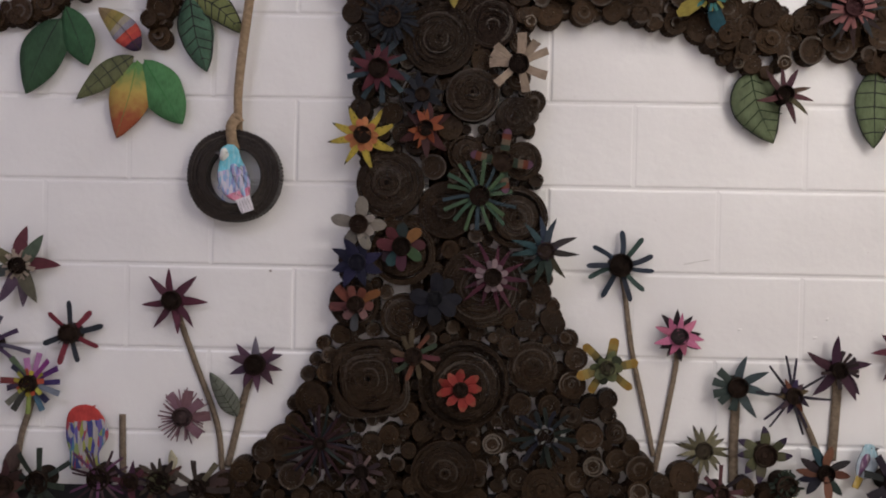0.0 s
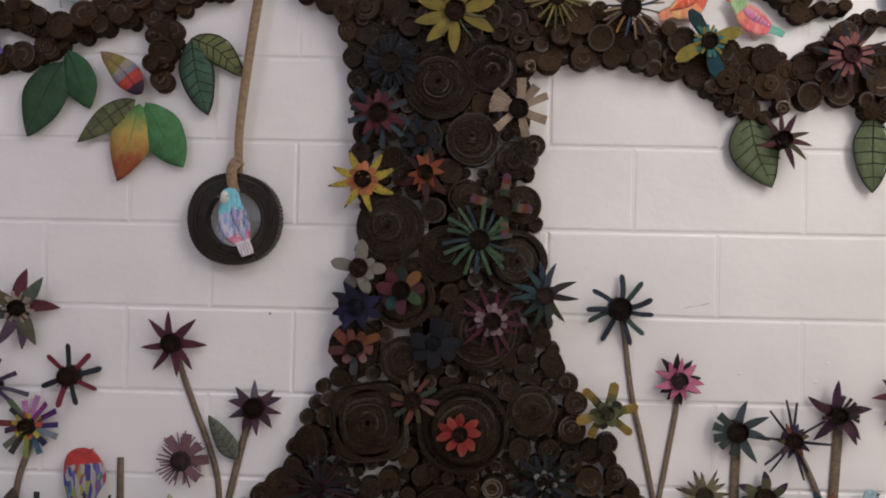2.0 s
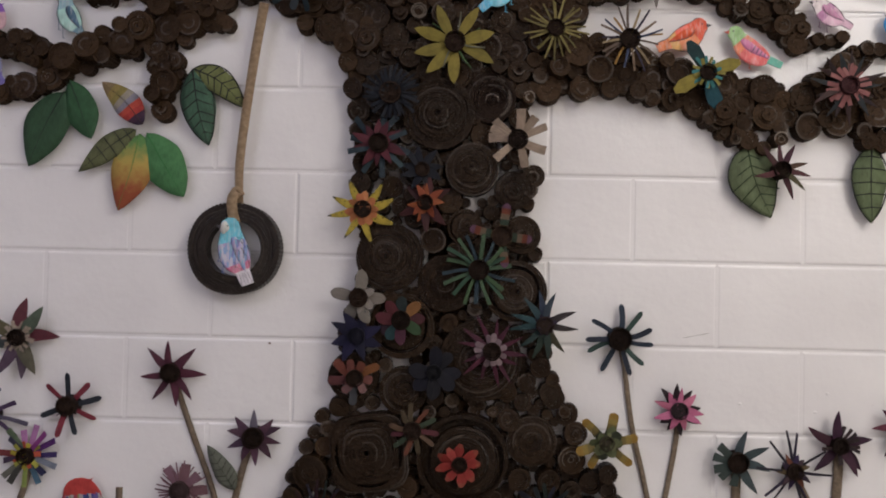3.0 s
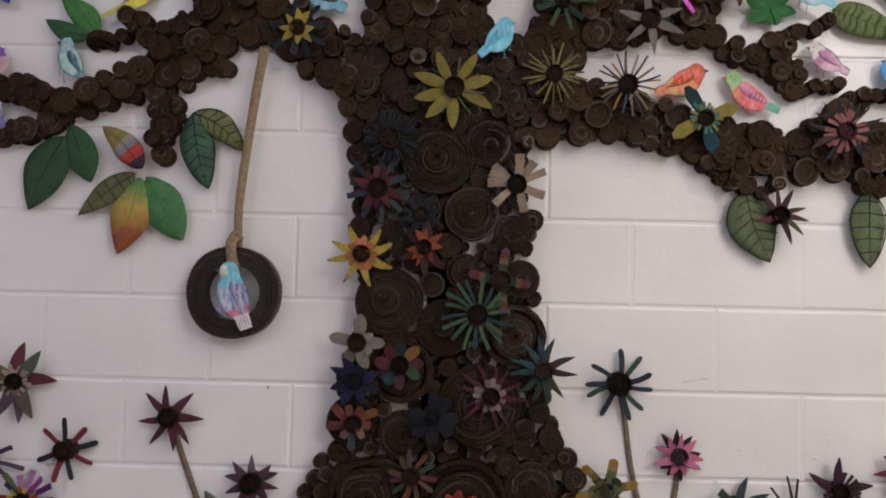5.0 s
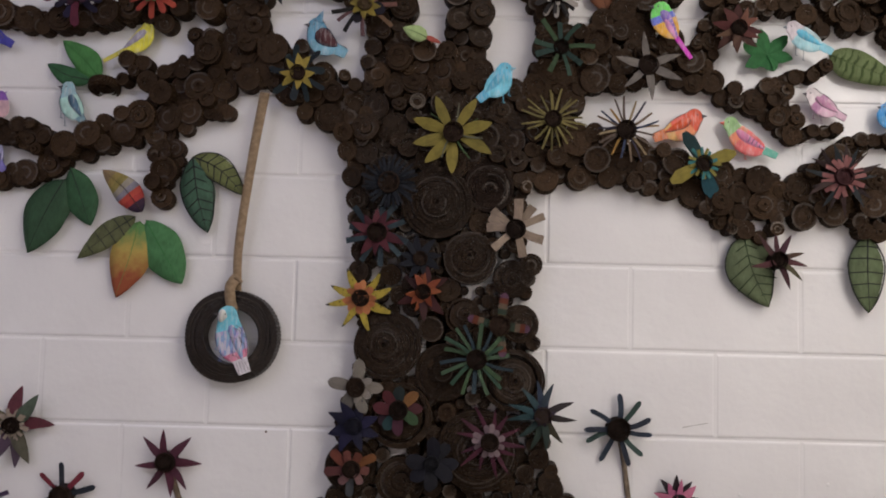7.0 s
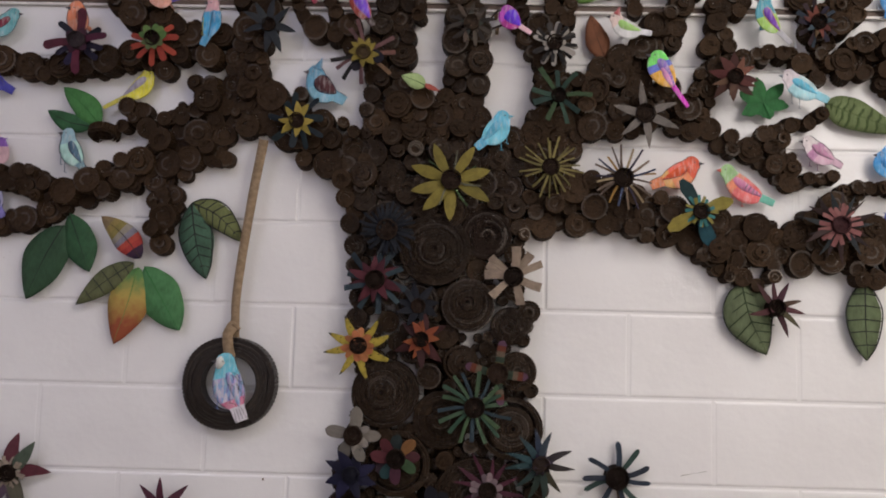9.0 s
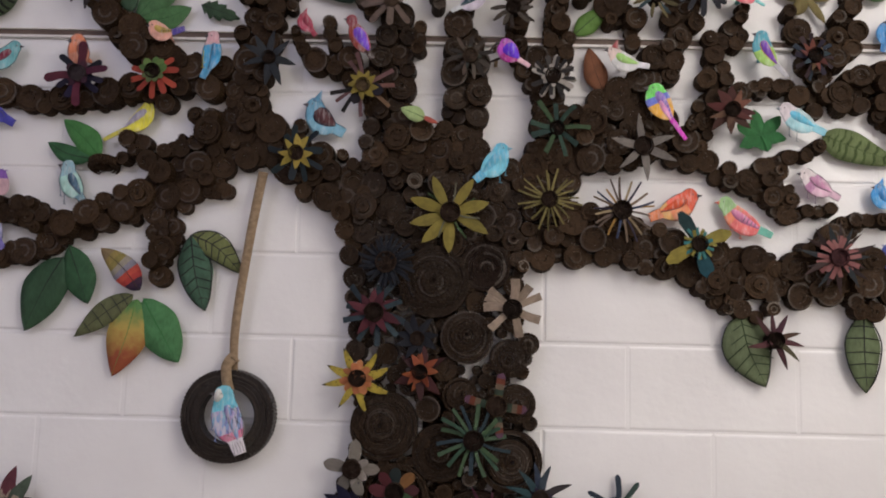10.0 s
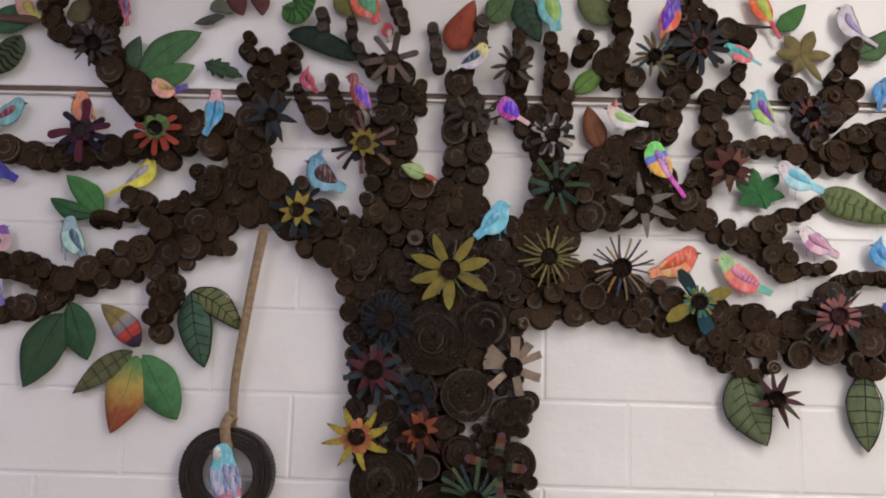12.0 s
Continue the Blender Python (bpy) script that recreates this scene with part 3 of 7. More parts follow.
def lobed_leaf(label, x, y, z, hexa, lobes, core, turn=0.0, stalk=0.04, blunt=1.0, stalk_turn=180):
    """A flat paper leaf whose lobes are (angle from upright, reach, half angle); core: the reach between them."""
    bm = bmesh.new()
    front, back = [], []
    n = 150
    for i in range(n):
        a = 360.0 * i / n
        rr = core
        for ang, reach, half in lobes:
            d = abs((a - ang + 180) % 360 - 180) / half
            if d < 1:
                rr = max(rr, core + (reach - core) * (1 - d ** blunt))
        f = rr * (1 + 0.025 * math.sin(a * 0.31))
        h = 0.003 * (rr - core) / core
        front.append(bm.verts.new((f * math.sin(radians(a)), f * math.cos(radians(a)), h)))
        back.append(bm.verts.new((f * math.sin(radians(a)), f * math.cos(radians(a)), h - 0.0009)))
    cf, cb = bm.verts.new((0, 0, 0.003)), bm.verts.new((0, 0, 0.002))
    for i in range(n):
        j = (i + 1) % n
        bm.faces.new((front[i], front[j], cf))
        bm.faces.new((back[j], back[i], cb))
        bm.faces.new((front[j], front[i], back[i], back[j]))
    top = new("paper_leaf")
    top.matrix_basis = on_wall(x, y, z, turn)
    tagged(top, label, "leaf", "paper leaves")
    part("blade", bm, paper(hexa), top)
    sx, sz = math.sin(radians(stalk_turn)), math.cos(radians(stalk_turn))
    part("stalk", ribbon(bmesh.new(), [(0, 0), (sx * (core + stalk) * 0.6 + 0.002, sz * (core + stalk) * 0.6), (sx * (core + stalk), sz * (core + stalk))], lambda s: 0.003, lambda s, c: 0.0045, 0.001, 8, 1), paper(hexa), top)
    part("mount", box(bmesh.new(), -0.004, 0.004, -0.004, 0.004, y + 0.0005, 0.0015), KRAFT, top)
    return top


def lens_leaf(label, x, y, z, hexa, fingers):
    """A flat paper leaf of long lens-shaped fingers, (angle from upright, length, width), cut from one sheet."""
    top = new("paper_leaf")
    top.matrix_basis = on_wall(x, y, z)
    tagged(top, label, "leaf", "paper leaves")
    bm = bmesh.new()
    for k, (ang, length, width) in enumerate(fingers):
        dx, dz = math.sin(radians(ang)), math.cos(radians(ang))
        ribbon(bm, [(-dx * 0.012, -dz * 0.012), (dx * length * 0.5, dz * length * 0.5), (dx * length, dz * length)],
               lambda s, width=width: width / 2 * max(0.0, math.sin(math.pi * (0.1 + 0.9 * s) ** 1.2)) ** 0.8 + 0.0004,
               lambda s, c, k=k: 0.0003 * k + 0.004 * s * (1 - s), 0.0009, 14, 2)
    part("blade", bm, paper(hexa), top)
    part("mount", box(bmesh.new(), -0.004, 0.004, -0.004, 0.004, y + 0.0005, -0.0002), KRAFT, top)
    return top


def cutout(label, pts, y, width, head, wing, belly, tail, scribble=(), tail_end=0.4, crown=0.62):
    """A flat bird-shaped paper ornament, one plain sheet coloured in patches, along pts tail, middle, head."""
    x0, z0 = pts[1]
    line = [(px - x0, pz - z0) for px, pz in pts]
    mirrored = 1 if line[-1][0] > line[0][0] else -1
    w = width / 2

    def wide(s):
        root = max(0.46, tail_end * 0.95)
        if s < 0.2:
            a = w * (tail_end + (root - tail_end) * s / 0.2)
        elif s < 0.56:
            a = w * ((1 + root) / 2 - (1 - root) / 2 * math.cos((s - 0.2) / 0.36 * math.pi))
        else:
            u = (s - 0.56) / 0.44
            a = w * (1 - (1 - crown) * u) * math.sqrt(max(0.0, 1 - u ** 2.6)) + 0.0005
        lean = 0.16 * math.sin(math.pi * min(1.0, max(0.0, (s - 0.2) / 0.7)))
        return (a * (1 + lean), a * (1 - lean)) if mirrored > 0 else (a * (1 - lean), a * (1 + lean))

    def which(s, c):
        c *= mirrored
        if s < 0.24:
            return 3
        if s > 0.76 - 0.05 * c:
            return 0
        if ((s - 0.47) / 0.2) ** 2 + ((c - 0.18) / 0.52) ** 2 < 1:
            return 1
        if s < 0.31 + 0.05 * c:
            return 3
        return 2

    bm = bmesh.new()
    ribbon(bm, line, wide, lambda s, c: 0.002 * (1 - c * c), 0.001, 46, 14, which)
    box(bm, -0.004, 0.004, -0.004, 0.004, y + 0.0004, 0.0012)
    beak = Vector(line[-1])
    way = (Vector(line[-1]) - Vector(line[-2])).normalized()
    tilt = Vector((way.x * 0.8 + mirrored * 0.5, way.y * 0.45 - 0.1)).normalized()
    a = beak - way * w * 0.35
    tri = [a + Vector((-tilt.y, tilt.x)) * w * 0.12 + tilt * w * 0.2, a - Vector((-tilt.y, tilt.x)) * w * 0.12 + tilt * w * 0.2, a + tilt * w * 0.66]
    f = [bm.verts.new((p.x, p.y, 0.0012)) for p in tri]
    g = [bm.verts.new((p.x, p.y, 0.0004)) for p in tri]
    bm.faces.new(f)
    bm.faces.new(g[::-1])
    for i in range(3):
        bm.faces.new((f[i], g[i], g[(i + 1) % 3], f[(i + 1) % 3]))
    cen, ways = curve_points(line, 46)
    loop = []
    for i in range(0 if scribble else 17):
        th = 2 * math.pi * (i + 2) / 18
        s, c = 0.47 + 0.2 * math.cos(th), (0.18 + 0.52 * math.sin(th)) * mirrored
        k = int(round(s * 46))
        wa, wb = wide(k / 46)
        loop.append(cen[k] + Vector((-ways[k].y, ways[k].x)) * c * (wb if c > 0 else wa))
    if loop:
        ribbon(bm, loop, lambda s: 0.00045 + 0.0003 * math.sin(9 * s), lambda s, c: 0.0034, 0.0012, 34, 1, lambda s, c: 4)
    mats = [scribbled_paper(scribble, 14 / width, (1, 0.28, 1)) if scribble and c is not head else paper(c) for c in (head, wing, belly, tail)] + [PENCIL]
    ob = new("paper_bird", mesh_of(bm, "paper_bird", *mats))
    ob.matrix_basis = on_wall(x0, y, z0)
    return tagged(ob, label, "paper ornament", "paper birds")


def bird(label, pts, y, width, facing, head, wing, belly, tail, back="", collar="", wing2="", rump="", crest="", rim="", bars="", leg="", legs=0.0, ink=False, scribble=(), long=0.26, slim=0.34, broad=0.36, rise=0.12, skull_size=1.0, face="", feathers=False):
    """A flat bird-shaped paper ornament, one plain sheet coloured in patches, along pts tail, middle, crown.
    facing: 1 or -1 along the wall; long: the tail's share; slim: its width; broad: the wing's width;
    rise: how far the wing lies towards the back; face: a lighter patch at the beak; feathers: loose pencilled strokes."""
    x0, z0 = pts[1]
    line = [(px - x0, pz - z0) for px, pz in pts]
    size = sum((Vector(line[i + 1]) - Vector(line[i])).length for i in range(2))
    w = width / 2
    skull = min(0.68 * w, 0.17 * size) * skull_size
    rnd = random.Random(int(abs(x0 * 3571 + z0 * 6113) * 100))
    way0 = (Vector(line[2]) - Vector(line[0])).normalized()
    # the belly lies on the side that looks forwards and down
    plus = Vector((-way0.y, way0.x)).dot(Vector((facing * 0.7, -0.7))) > 0
    mid, span = 0.28 + long, 0.41 - long * 0.3

    def bulge(s, c, a):
        return math.sqrt(max(0.0, 1 - ((s - c) / a) ** 2))

    def wide(s):
        body = w * bulge(s, mid, span)
        hd = skull * bulge(s, 1 - skull / size, skull / size)
        tl = w * (slim + 0.1 * s) * (1.0 if s < long + 0.2 else 0.0) * (0.86 + 0.14 * min(1, s * 14))
        front = ((body * 1.14) ** 5 + hd ** 5 + tl ** 5) ** 0.2 + 0.0003
        rear = ((body * 0.86) ** 5 + (hd * 0.96) ** 5 + tl ** 5) ** 0.2 + 0.0003
        return (rear, front) if plus else (front, rear)

    def which(s, c):
        c = c if plus else -c
        if s < long * 0.92:
            return 3
        if rump and s < long + 0.1:
            return 6
        if s > 1 - 2.1 * skull / size:
            return 0
        if collar and s > 1 - 3.2 * skull / size:
            return 5
        return 2 if c > -0.15 else 4

    def lie(s, c):
        return 0.0014 + 0.0006 * (1 - c * c)

    bm = bmesh.new()
    ribbon(bm, line, wide, lie, 0.0009, 52, 8, which)
    cen, ways = curve_points(line, 52)

    def spot(s, c):
        """The point at station s, c of the way to the belly's edge (minus: the back's)."""
        k = max(0, min(52, int(round(s * 52))))
        c = c if plus else -c
        wa, wb = wide(k / 52)
        return cen[k] + Vector((-ways[k].y, ways[k].x)) * c * (wb if c > 0 else wa)

    def piece(path, half, level, mat, n=18):
        ribbon(bm, path, half, lambda s, c: level, 0.0006, n, 1, lambda s, c: mat)

    def leafy(s):
        return max(0.0, math.sin(math.pi * (0.04 + 0.96 * s) ** 0.8)) ** 0.75

    fold = [spot(mid + span * 0.62, -rise * 0.3), spot(mid, -rise * 1.4), spot(max(0.1, long - 0.05), -rise * 2.6)]
    if rim:
        piece(fold, lambda s: w * broad * leafy(s) * 1.18 + 0.0008, 0.0022, 7)
    piece(fold, lambda s: w * broad * leafy(s) + 0.0003, 0.0025, 1)
    if wing2:
        piece([p + (spot(mid, 0.5) - spot(mid, 0.0)) * 0.3 for p in fold[1:]] , lambda s: w * broad * 0.6 * leafy(s) + 0.0003, 0.0029, 8)
    if bars:
        for k in range(5):
            a = fold[1] + (fold[2] - fold[1]) * (0.05 + 0.2 * k)
            d = (spot(mid, 0.6) - spot(mid, 0.0)).normalized() * w * broad * (0.95 - 0.12 * k)
            piece([a - d * 0.9, a + d * 0.7 + (fold[2] - fold[1]) * 0.06], lambda s: 0.0009, 0.0033, 9, 3)
    if ink:
        for side in (-0.985, 0.985):
            edge = [spot(0.02 + 0.93 * k / 22, side) for k in range(23)]
            piece(edge, lambda s: 0.00055 + 0.0002 * math.sin(23 * s), 0.0024, 10, 44)
    if ink and not feathers:
        gap = (spot(mid, 0.5) - spot(mid, 0.0)).normalized()
        piece([fold[0], fold[1] + gap * w * broad * 0.95, fold[2]], lambda s: 0.0006, 0.0031, 10, 14)
    if feathers:
        for k in range(14):
            a, c = rnd.uniform(long + 0.02, mid + 0.2), rnd.uniform(-0.8, 0.7)
            b = c + rnd.uniform(-0.45, 0.1)
            piece([spot(a, c), spot(a - 0.05, (b + c) / 2 - 0.12), spot(a - 0.1, b)], lambda s: 0.0005, 0.0032, 10, 6)
        for k in range(4):
            piece([spot(0.01, -0.75 + 0.5 * k), spot(long * 0.8, -0.5 + 0.35 * k)], lambda s: 0.00045, 0.0026, 10, 5)
    # beak, crest and legs
    at = spot(1 - skull / size, 0.0)
    way = ways[50]
    nose = Vector((way.x * 0.3 + facing * 0.9, way.y * 0.3 - 0.12)).normalized()
    piece([at + nose * skull * 0.8, at + nose * skull * 1.45], lambda s: skull * 0.24 * (1 - s) + 0.0003, 0.0018, 10 if ink else 11, 4)
    if face:
        piece([at + nose * skull * 0.95, at + nose * skull * 0.1], lambda s: skull * 0.62 * math.sin(math.pi * (0.2 + 0.8 * s)) + 0.0003, 0.0022, 13, 8)
    eye = at + nose * skull * 0.3 + Vector((0, skull * 0.2))
    piece([eye + Vector((-0.0017, 0)), eye + Vector((0.0017, 0))], lambda s: 0.0017 * math.sin(math.pi * (0.1 + 0.8 * s)), 0.0028, 10, 4)
    if crest:
        up = Vector((-facing * 0.35, 0.95)).normalized()
        piece([at + up * skull * 0.5, at + up * skull * 2.0], lambda s: skull * 0.55 * (1 - s) + 0.0003, 0.0022, 12, 5)
    if legs:
        for s in (mid - 0.1, mid + 0.05):
            a = spot(s, 0.9)
            b = a + Vector((0.002 * rnd.uniform(-1, 1), -legs))
            piece([a, b], lambda s: 0.0009, 0.0018, 11, 3)
            piece([b + Vector((-0.003, 0.001)), b + Vector((0.005, -0.001))], lambda s: 0.0008, 0.0018, 11, 2)
    box(bm, -0.004, 0.004, -0.004, 0.004, y + 0.0004, 0.0016)
    cover = scribbled_paper(scribble, 14 / width, (1, 0.28, 1)) if scribble else None
    names = (head, wing, belly, tail, back or belly, collar or head, rump or tail, rim or wing, wing2 or wing, bars or tail, "", leg, crest or head, face or head)
    tone = [paper("wax" + c) if c else PENCIL for c in names]
    if cover:
        tone[1] = tone[2] = tone[4] = cover
    ob = new("paper_bird", mesh_of(bm, "paper_bird", *tone))
    ob.matrix_basis = on_wall(x0, y, z0)
    return tagged(ob, label, "paper ornament", "paper birds")


# ---------------------------------------------------------------- the room
BLOCK_W, BLOCK_H, FIRST = 0.4064, 0.2032, 0.027


def build_room():
    solid("floor", (-3.2, 3.2, -5.0, 0.15, -0.1, 0.0), FLOOR, "smooth beige floor of the room", "floor")
    solid("ceiling", (-3.2, 3.2, -5.0, 0.15, 2.8, 2.9), PLASTER, "plain pale ceiling", "ceiling")
    solid("wall_left", (-3.3, -3.2, -5.0, 0.15, 0.0, 2.8), PLASTER, "plain pale side wall", "wall")
    solid("wall_right", (3.2, 3.3, -5.0, 0.15, 0.0, 2.8), PLASTER, "plain pale side wall", "wall")
    solid("wall_back", (-3.2, 3.2, -5.1, -5.0, 0.0, 2.8), PLASTER, "plain pale wall facing the tree", "wall")
    wall = solid("wall_north", (-3.2, 3.2, 0.0024, 0.15, 0.0, 2.8), WALL, "white glossy painted concrete block wall behind the tree", "wall")
    part("upper_panel", box(bmesh.new(), -3.19, 3.19, -0.0004, 0.0022, 1.8, 2.795), WALL, wall, "smooth white painted board above the rail")
    base = solid("baseboard", (-3.19, 3.19, -0.008, 0.0, 0.0, 0.098), VINYL, "black vinyl baseboard along the block wall", "baseboard", bevel=0.003)
    return wall


wall_north = build_room()


def wall_rail():
    """A slim enamelled rail with a brown channel, screwed along the wall above the lower branches."""
    top = new("wall_rail")
    top.matrix_basis = pose(0, 0, 1.7975)
    tagged(top, "slim white wall rail with a brown channel", "rail", kind="structure")
    part("channel", box(bmesh.new(), -3.19, 3.19, -0.008, 0.0, -0.0072, 0.0072), RAIL_BROWN, top)
    part("upper_lip", box(bmesh.new(), -3.19, 3.19, -0.014, 0.0, 0.0074, 0.0112, 0.001), RAIL_WHITE, top)
    part("lower_lip", box(bmesh.new(), -3.19, 3.19, -0.014, 0.0, -0.0135, -0.0074, 0.0012), RAIL_WHITE, top)


wall_rail()

# ---------------------------------------------------------------- the tree of cardboard rolls
RND = random.Random(11)
tree = new("cardboard_tree")
tree.matrix_basis = pose(0, 0, 0)
tagged(tree, "brown tree built of rolled corrugated cardboard on the wall", "tree")

trunk = part("trunk", spine(bmesh.new(), [(-0.068, 1.221, 0.441), (-0.051, 1.008, 0.414), (-0.034, 0.809, 0.441), (-0.037, 0.635, 0.507), (-0.034, 0.475, 0.574), (-0.038, 0.341, 0.721), (-0.036, 0.220, 0.855), (-0.041, 0.113, 1.041), (-0.046, 0.032, 1.148)]), COIL, tree, "flared trunk of large and small dark cardboard rolls")
big_roll(trunk, -0.0647, 1.1816, 0.0850, 0.050)
big_roll(trunk, 0.0174, 1.0508, 0.0625, 0.048)
big_roll(trunk, -0.1736, 0.8388, 0.0795, 0.055)
big_roll(trunk, -0.0400, 0.7794, 0.0668, 0.040)
big_roll(trunk, 0.1249, 0.7648, 0.0731, 0.050)
big_roll(trunk, 0.0041, 0.9130, 0.0426, 0.045)
big_roll(trunk, -0.1422, 0.6760, 0.0774, 0.042)
big_roll(trunk, 0.0460, 0.5999, 0.0958, 0.048)
big_roll(trunk, -0.2530, 0.5567, 0.0585, 0.050)
big_roll(trunk, -0.1353, 0.5239, 0.0560, 0.044)
big_roll(trunk, -0.2115, 0.3773, 0.0900, 0.058, 0.8)
big_roll(trunk, 0.0078, 0.3676, 0.1063, 0.050)
big_roll(trunk, 0.1693, 0.4131, 0.0586, 0.046)
big_roll(trunk, -0.0349, 0.1578, 0.0771, 0.048)
big_roll(trunk, -0.1816, 1.2342, 0.0613, 0.045)
big_roll(trunk, 0.0579, 1.2216, 0.0599, 0.045, dark="deep")
big_roll(trunk, 0.1177, 1.0034, 0.0452, 0.048)
big_roll(trunk, 0.1369, 0.8975, 0.0452, 0.050)
big_roll(trunk, -0.1055, 1.0551, 0.0535, 0.035)
# mostly the dark material, painting in the light's fall-off down the trunk
set_roll(trunk, -0.3269, 0.4585, 0.0160, RND, RND.uniform(0.038, 0.055), RND.random() < 0.9)
set_roll(trunk, -0.3102, 0.4267, 0.0186, RND, RND.uniform(0.038, 0.055), RND.random() < 0.9)
set_roll(trunk, -0.3203, 0.3889, 0.0240, RND, RND.uniform(0.038, 0.055), RND.random() < 0.9)
set_roll(trunk, -0.3461, 0.3280, 0.0400, RND, RND.uniform(0.038, 0.055), RND.random() < 0.9)
set_roll(trunk, -0.3921, 0.2693, 0.0226, RND, RND.uniform(0.038, 0.055), RND.random() < 0.9)
set_roll(trunk, -0.4181, 0.2149, 0.0440, RND, RND.uniform(0.038, 0.055), RND.random() < 0.9)
set_roll(trunk, -0.4689, 0.1936, 0.0266, RND, RND.uniform(0.038, 0.055), RND.random() < 0.9)
set_roll(trunk, -0.5155, 0.1534, 0.0280, RND, RND.uniform(0.038, 0.055), RND.random() < 0.9)
set_roll(trunk, -0.4575, 0.1521, 0.0200, RND, RND.uniform(0.038, 0.055), RND.random() < 0.9)
set_roll(trunk, -0.3966, 0.1348, 0.0320, RND, RND.uniform(0.038, 0.055), RND.random() < 0.9)
set_roll(trunk, -0.1150, 0.2971, 0.0240, RND, RND.uniform(0.038, 0.055), RND.random() < 0.9)
set_roll(trunk, -0.2884, 0.4834, 0.0240, RND, RND.uniform(0.038, 0.055), RND.random() < 0.9)
set_roll(trunk, -0.3247, 0.2547, 0.0240, RND, RND.uniform(0.038, 0.055), RND.random() < 0.9)
set_roll(trunk, -0.3573, 0.2002, 0.0213, RND, RND.uniform(0.038, 0.055), RND.random() < 0.9)
set_roll(trunk, -0.2842, 0.2422, 0.0226, RND, RND.uniform(0.038, 0.055), RND.random() < 0.9)
set_roll(trunk, -0.2697, 0.1822, 0.0266, RND, RND.uniform(0.038, 0.055), RND.random() < 0.9)
set_roll(trunk, -0.2100, 0.2172, 0.0266, RND, RND.uniform(0.038, 0.055), RND.random() < 0.9)
set_roll(trunk, -0.1636, 0.2451, 0.0240, RND, RND.uniform(0.038, 0.055), RND.random() < 0.9)
set_roll(trunk, -0.1750, 0.1375, 0.0266, RND, RND.uniform(0.038, 0.055), RND.random() < 0.9)
set_roll(trunk, -0.1227, 0.2058, 0.0186, RND, RND.uniform(0.038, 0.055), RND.random() < 0.9)
set_roll(trunk, -0.1145, 0.1229, 0.0213, RND, RND.uniform(0.038, 0.055), RND.random() < 0.9)
set_roll(trunk, 0.2558, 0.4748, 0.0266, RND, RND.uniform(0.038, 0.055), RND.random() < 0.9)
set_roll(trunk, 0.2726, 0.4286, 0.0266, RND, RND.uniform(0.038, 0.055), RND.random() < 0.9)
set_roll(trunk, 0.1459, 0.3217, 0.0266, RND, RND.uniform(0.038, 0.055), RND.random() < 0.9)
set_roll(trunk, 0.2083, 0.3258, 0.0266, RND, RND.uniform(0.038, 0.055), RND.random() < 0.9)
set_roll(trunk, 0.2621, 0.2924, 0.0266, RND, RND.uniform(0.038, 0.055), RND.random() < 0.9)
set_roll(trunk, 0.3120, 0.3202, 0.0266, RND, RND.uniform(0.038, 0.055), RND.random() < 0.9)
set_roll(trunk, 0.3500, 0.3397, 0.0226, RND, RND.uniform(0.038, 0.055), RND.random() < 0.9)
set_roll(trunk, 0.3522, 0.2998, 0.0200, RND, RND.uniform(0.038, 0.055), RND.random() < 0.9)
set_roll(trunk, 0.3715, 0.2602, 0.0266, RND, RND.uniform(0.038, 0.055), RND.random() < 0.9)
set_roll(trunk, 0.4026, 0.2316, 0.0200, RND, RND.uniform(0.038, 0.055), RND.random() < 0.9)
set_roll(trunk, 0.3729, 0.1949, 0.0266, RND, RND.uniform(0.038, 0.055), RND.random() < 0.9)
set_roll(trunk, 0.4235, 0.1815, 0.0333, RND, RND.uniform(0.038, 0.055), RND.random() < 0.9)
set_roll(trunk, 0.2441, 0.1985, 0.0373, RND, RND.uniform(0.038, 0.055), RND.random() < 0.9)
set_roll(trunk, 0.0489, 0.1724, 0.0200, RND, RND.uniform(0.038, 0.055), RND.random() < 0.9)
set_roll(trunk, 0.0945, 0.1602, 0.0147, RND, RND.uniform(0.038, 0.055), RND.random() < 0.9)
set_roll(trunk, 0.1388, 0.1452, 0.0266, RND, RND.uniform(0.038, 0.055), RND.random() < 0.9)
set_roll(trunk, 0.1991, 0.1226, 0.0506, RND, RND.uniform(0.038, 0.055), RND.random() < 0.9)
set_roll(trunk, 0.4708, 0.1373, 0.0240, RND, RND.uniform(0.038, 0.055), RND.random() < 0.9)
set_roll(trunk, 0.3095, 0.2494, 0.0320, RND, RND.uniform(0.038, 0.055), RND.random() < 0.9)
set_roll(trunk, 0.1702, 0.2395, 0.0266, RND, RND.uniform(0.038, 0.055), RND.random() < 0.9)
set_roll(trunk, 0.1193, 0.4586, 0.0266, RND, RND.uniform(0.038, 0.055), RND.random() < 0.9)
set_roll(trunk, 0.2178, 0.5140, 0.0253, RND, RND.uniform(0.038, 0.055), RND.random() < 0.9)
set_roll(trunk, 0.2450, 0.4812, 0.0133, RND, RND.uniform(0.038, 0.055), RND.random() < 0.9)
set_roll(trunk, 0.3318, 0.1285, 0.0293, RND, RND.uniform(0.038, 0.055), RND.random() < 0.9)
set_roll(trunk, 0.1610, 1.0376, 0.0266, RND, RND.uniform(0.038, 0.055), RND.random() < 0.9)
set_roll(trunk, 0.1524, 1.0004, 0.0173, RND, RND.uniform(0.038, 0.055), RND.random() < 0.9)
set_roll(trunk, 0.1504, 0.9685, 0.0160, RND, RND.uniform(0.038, 0.055), RND.random() < 0.9)
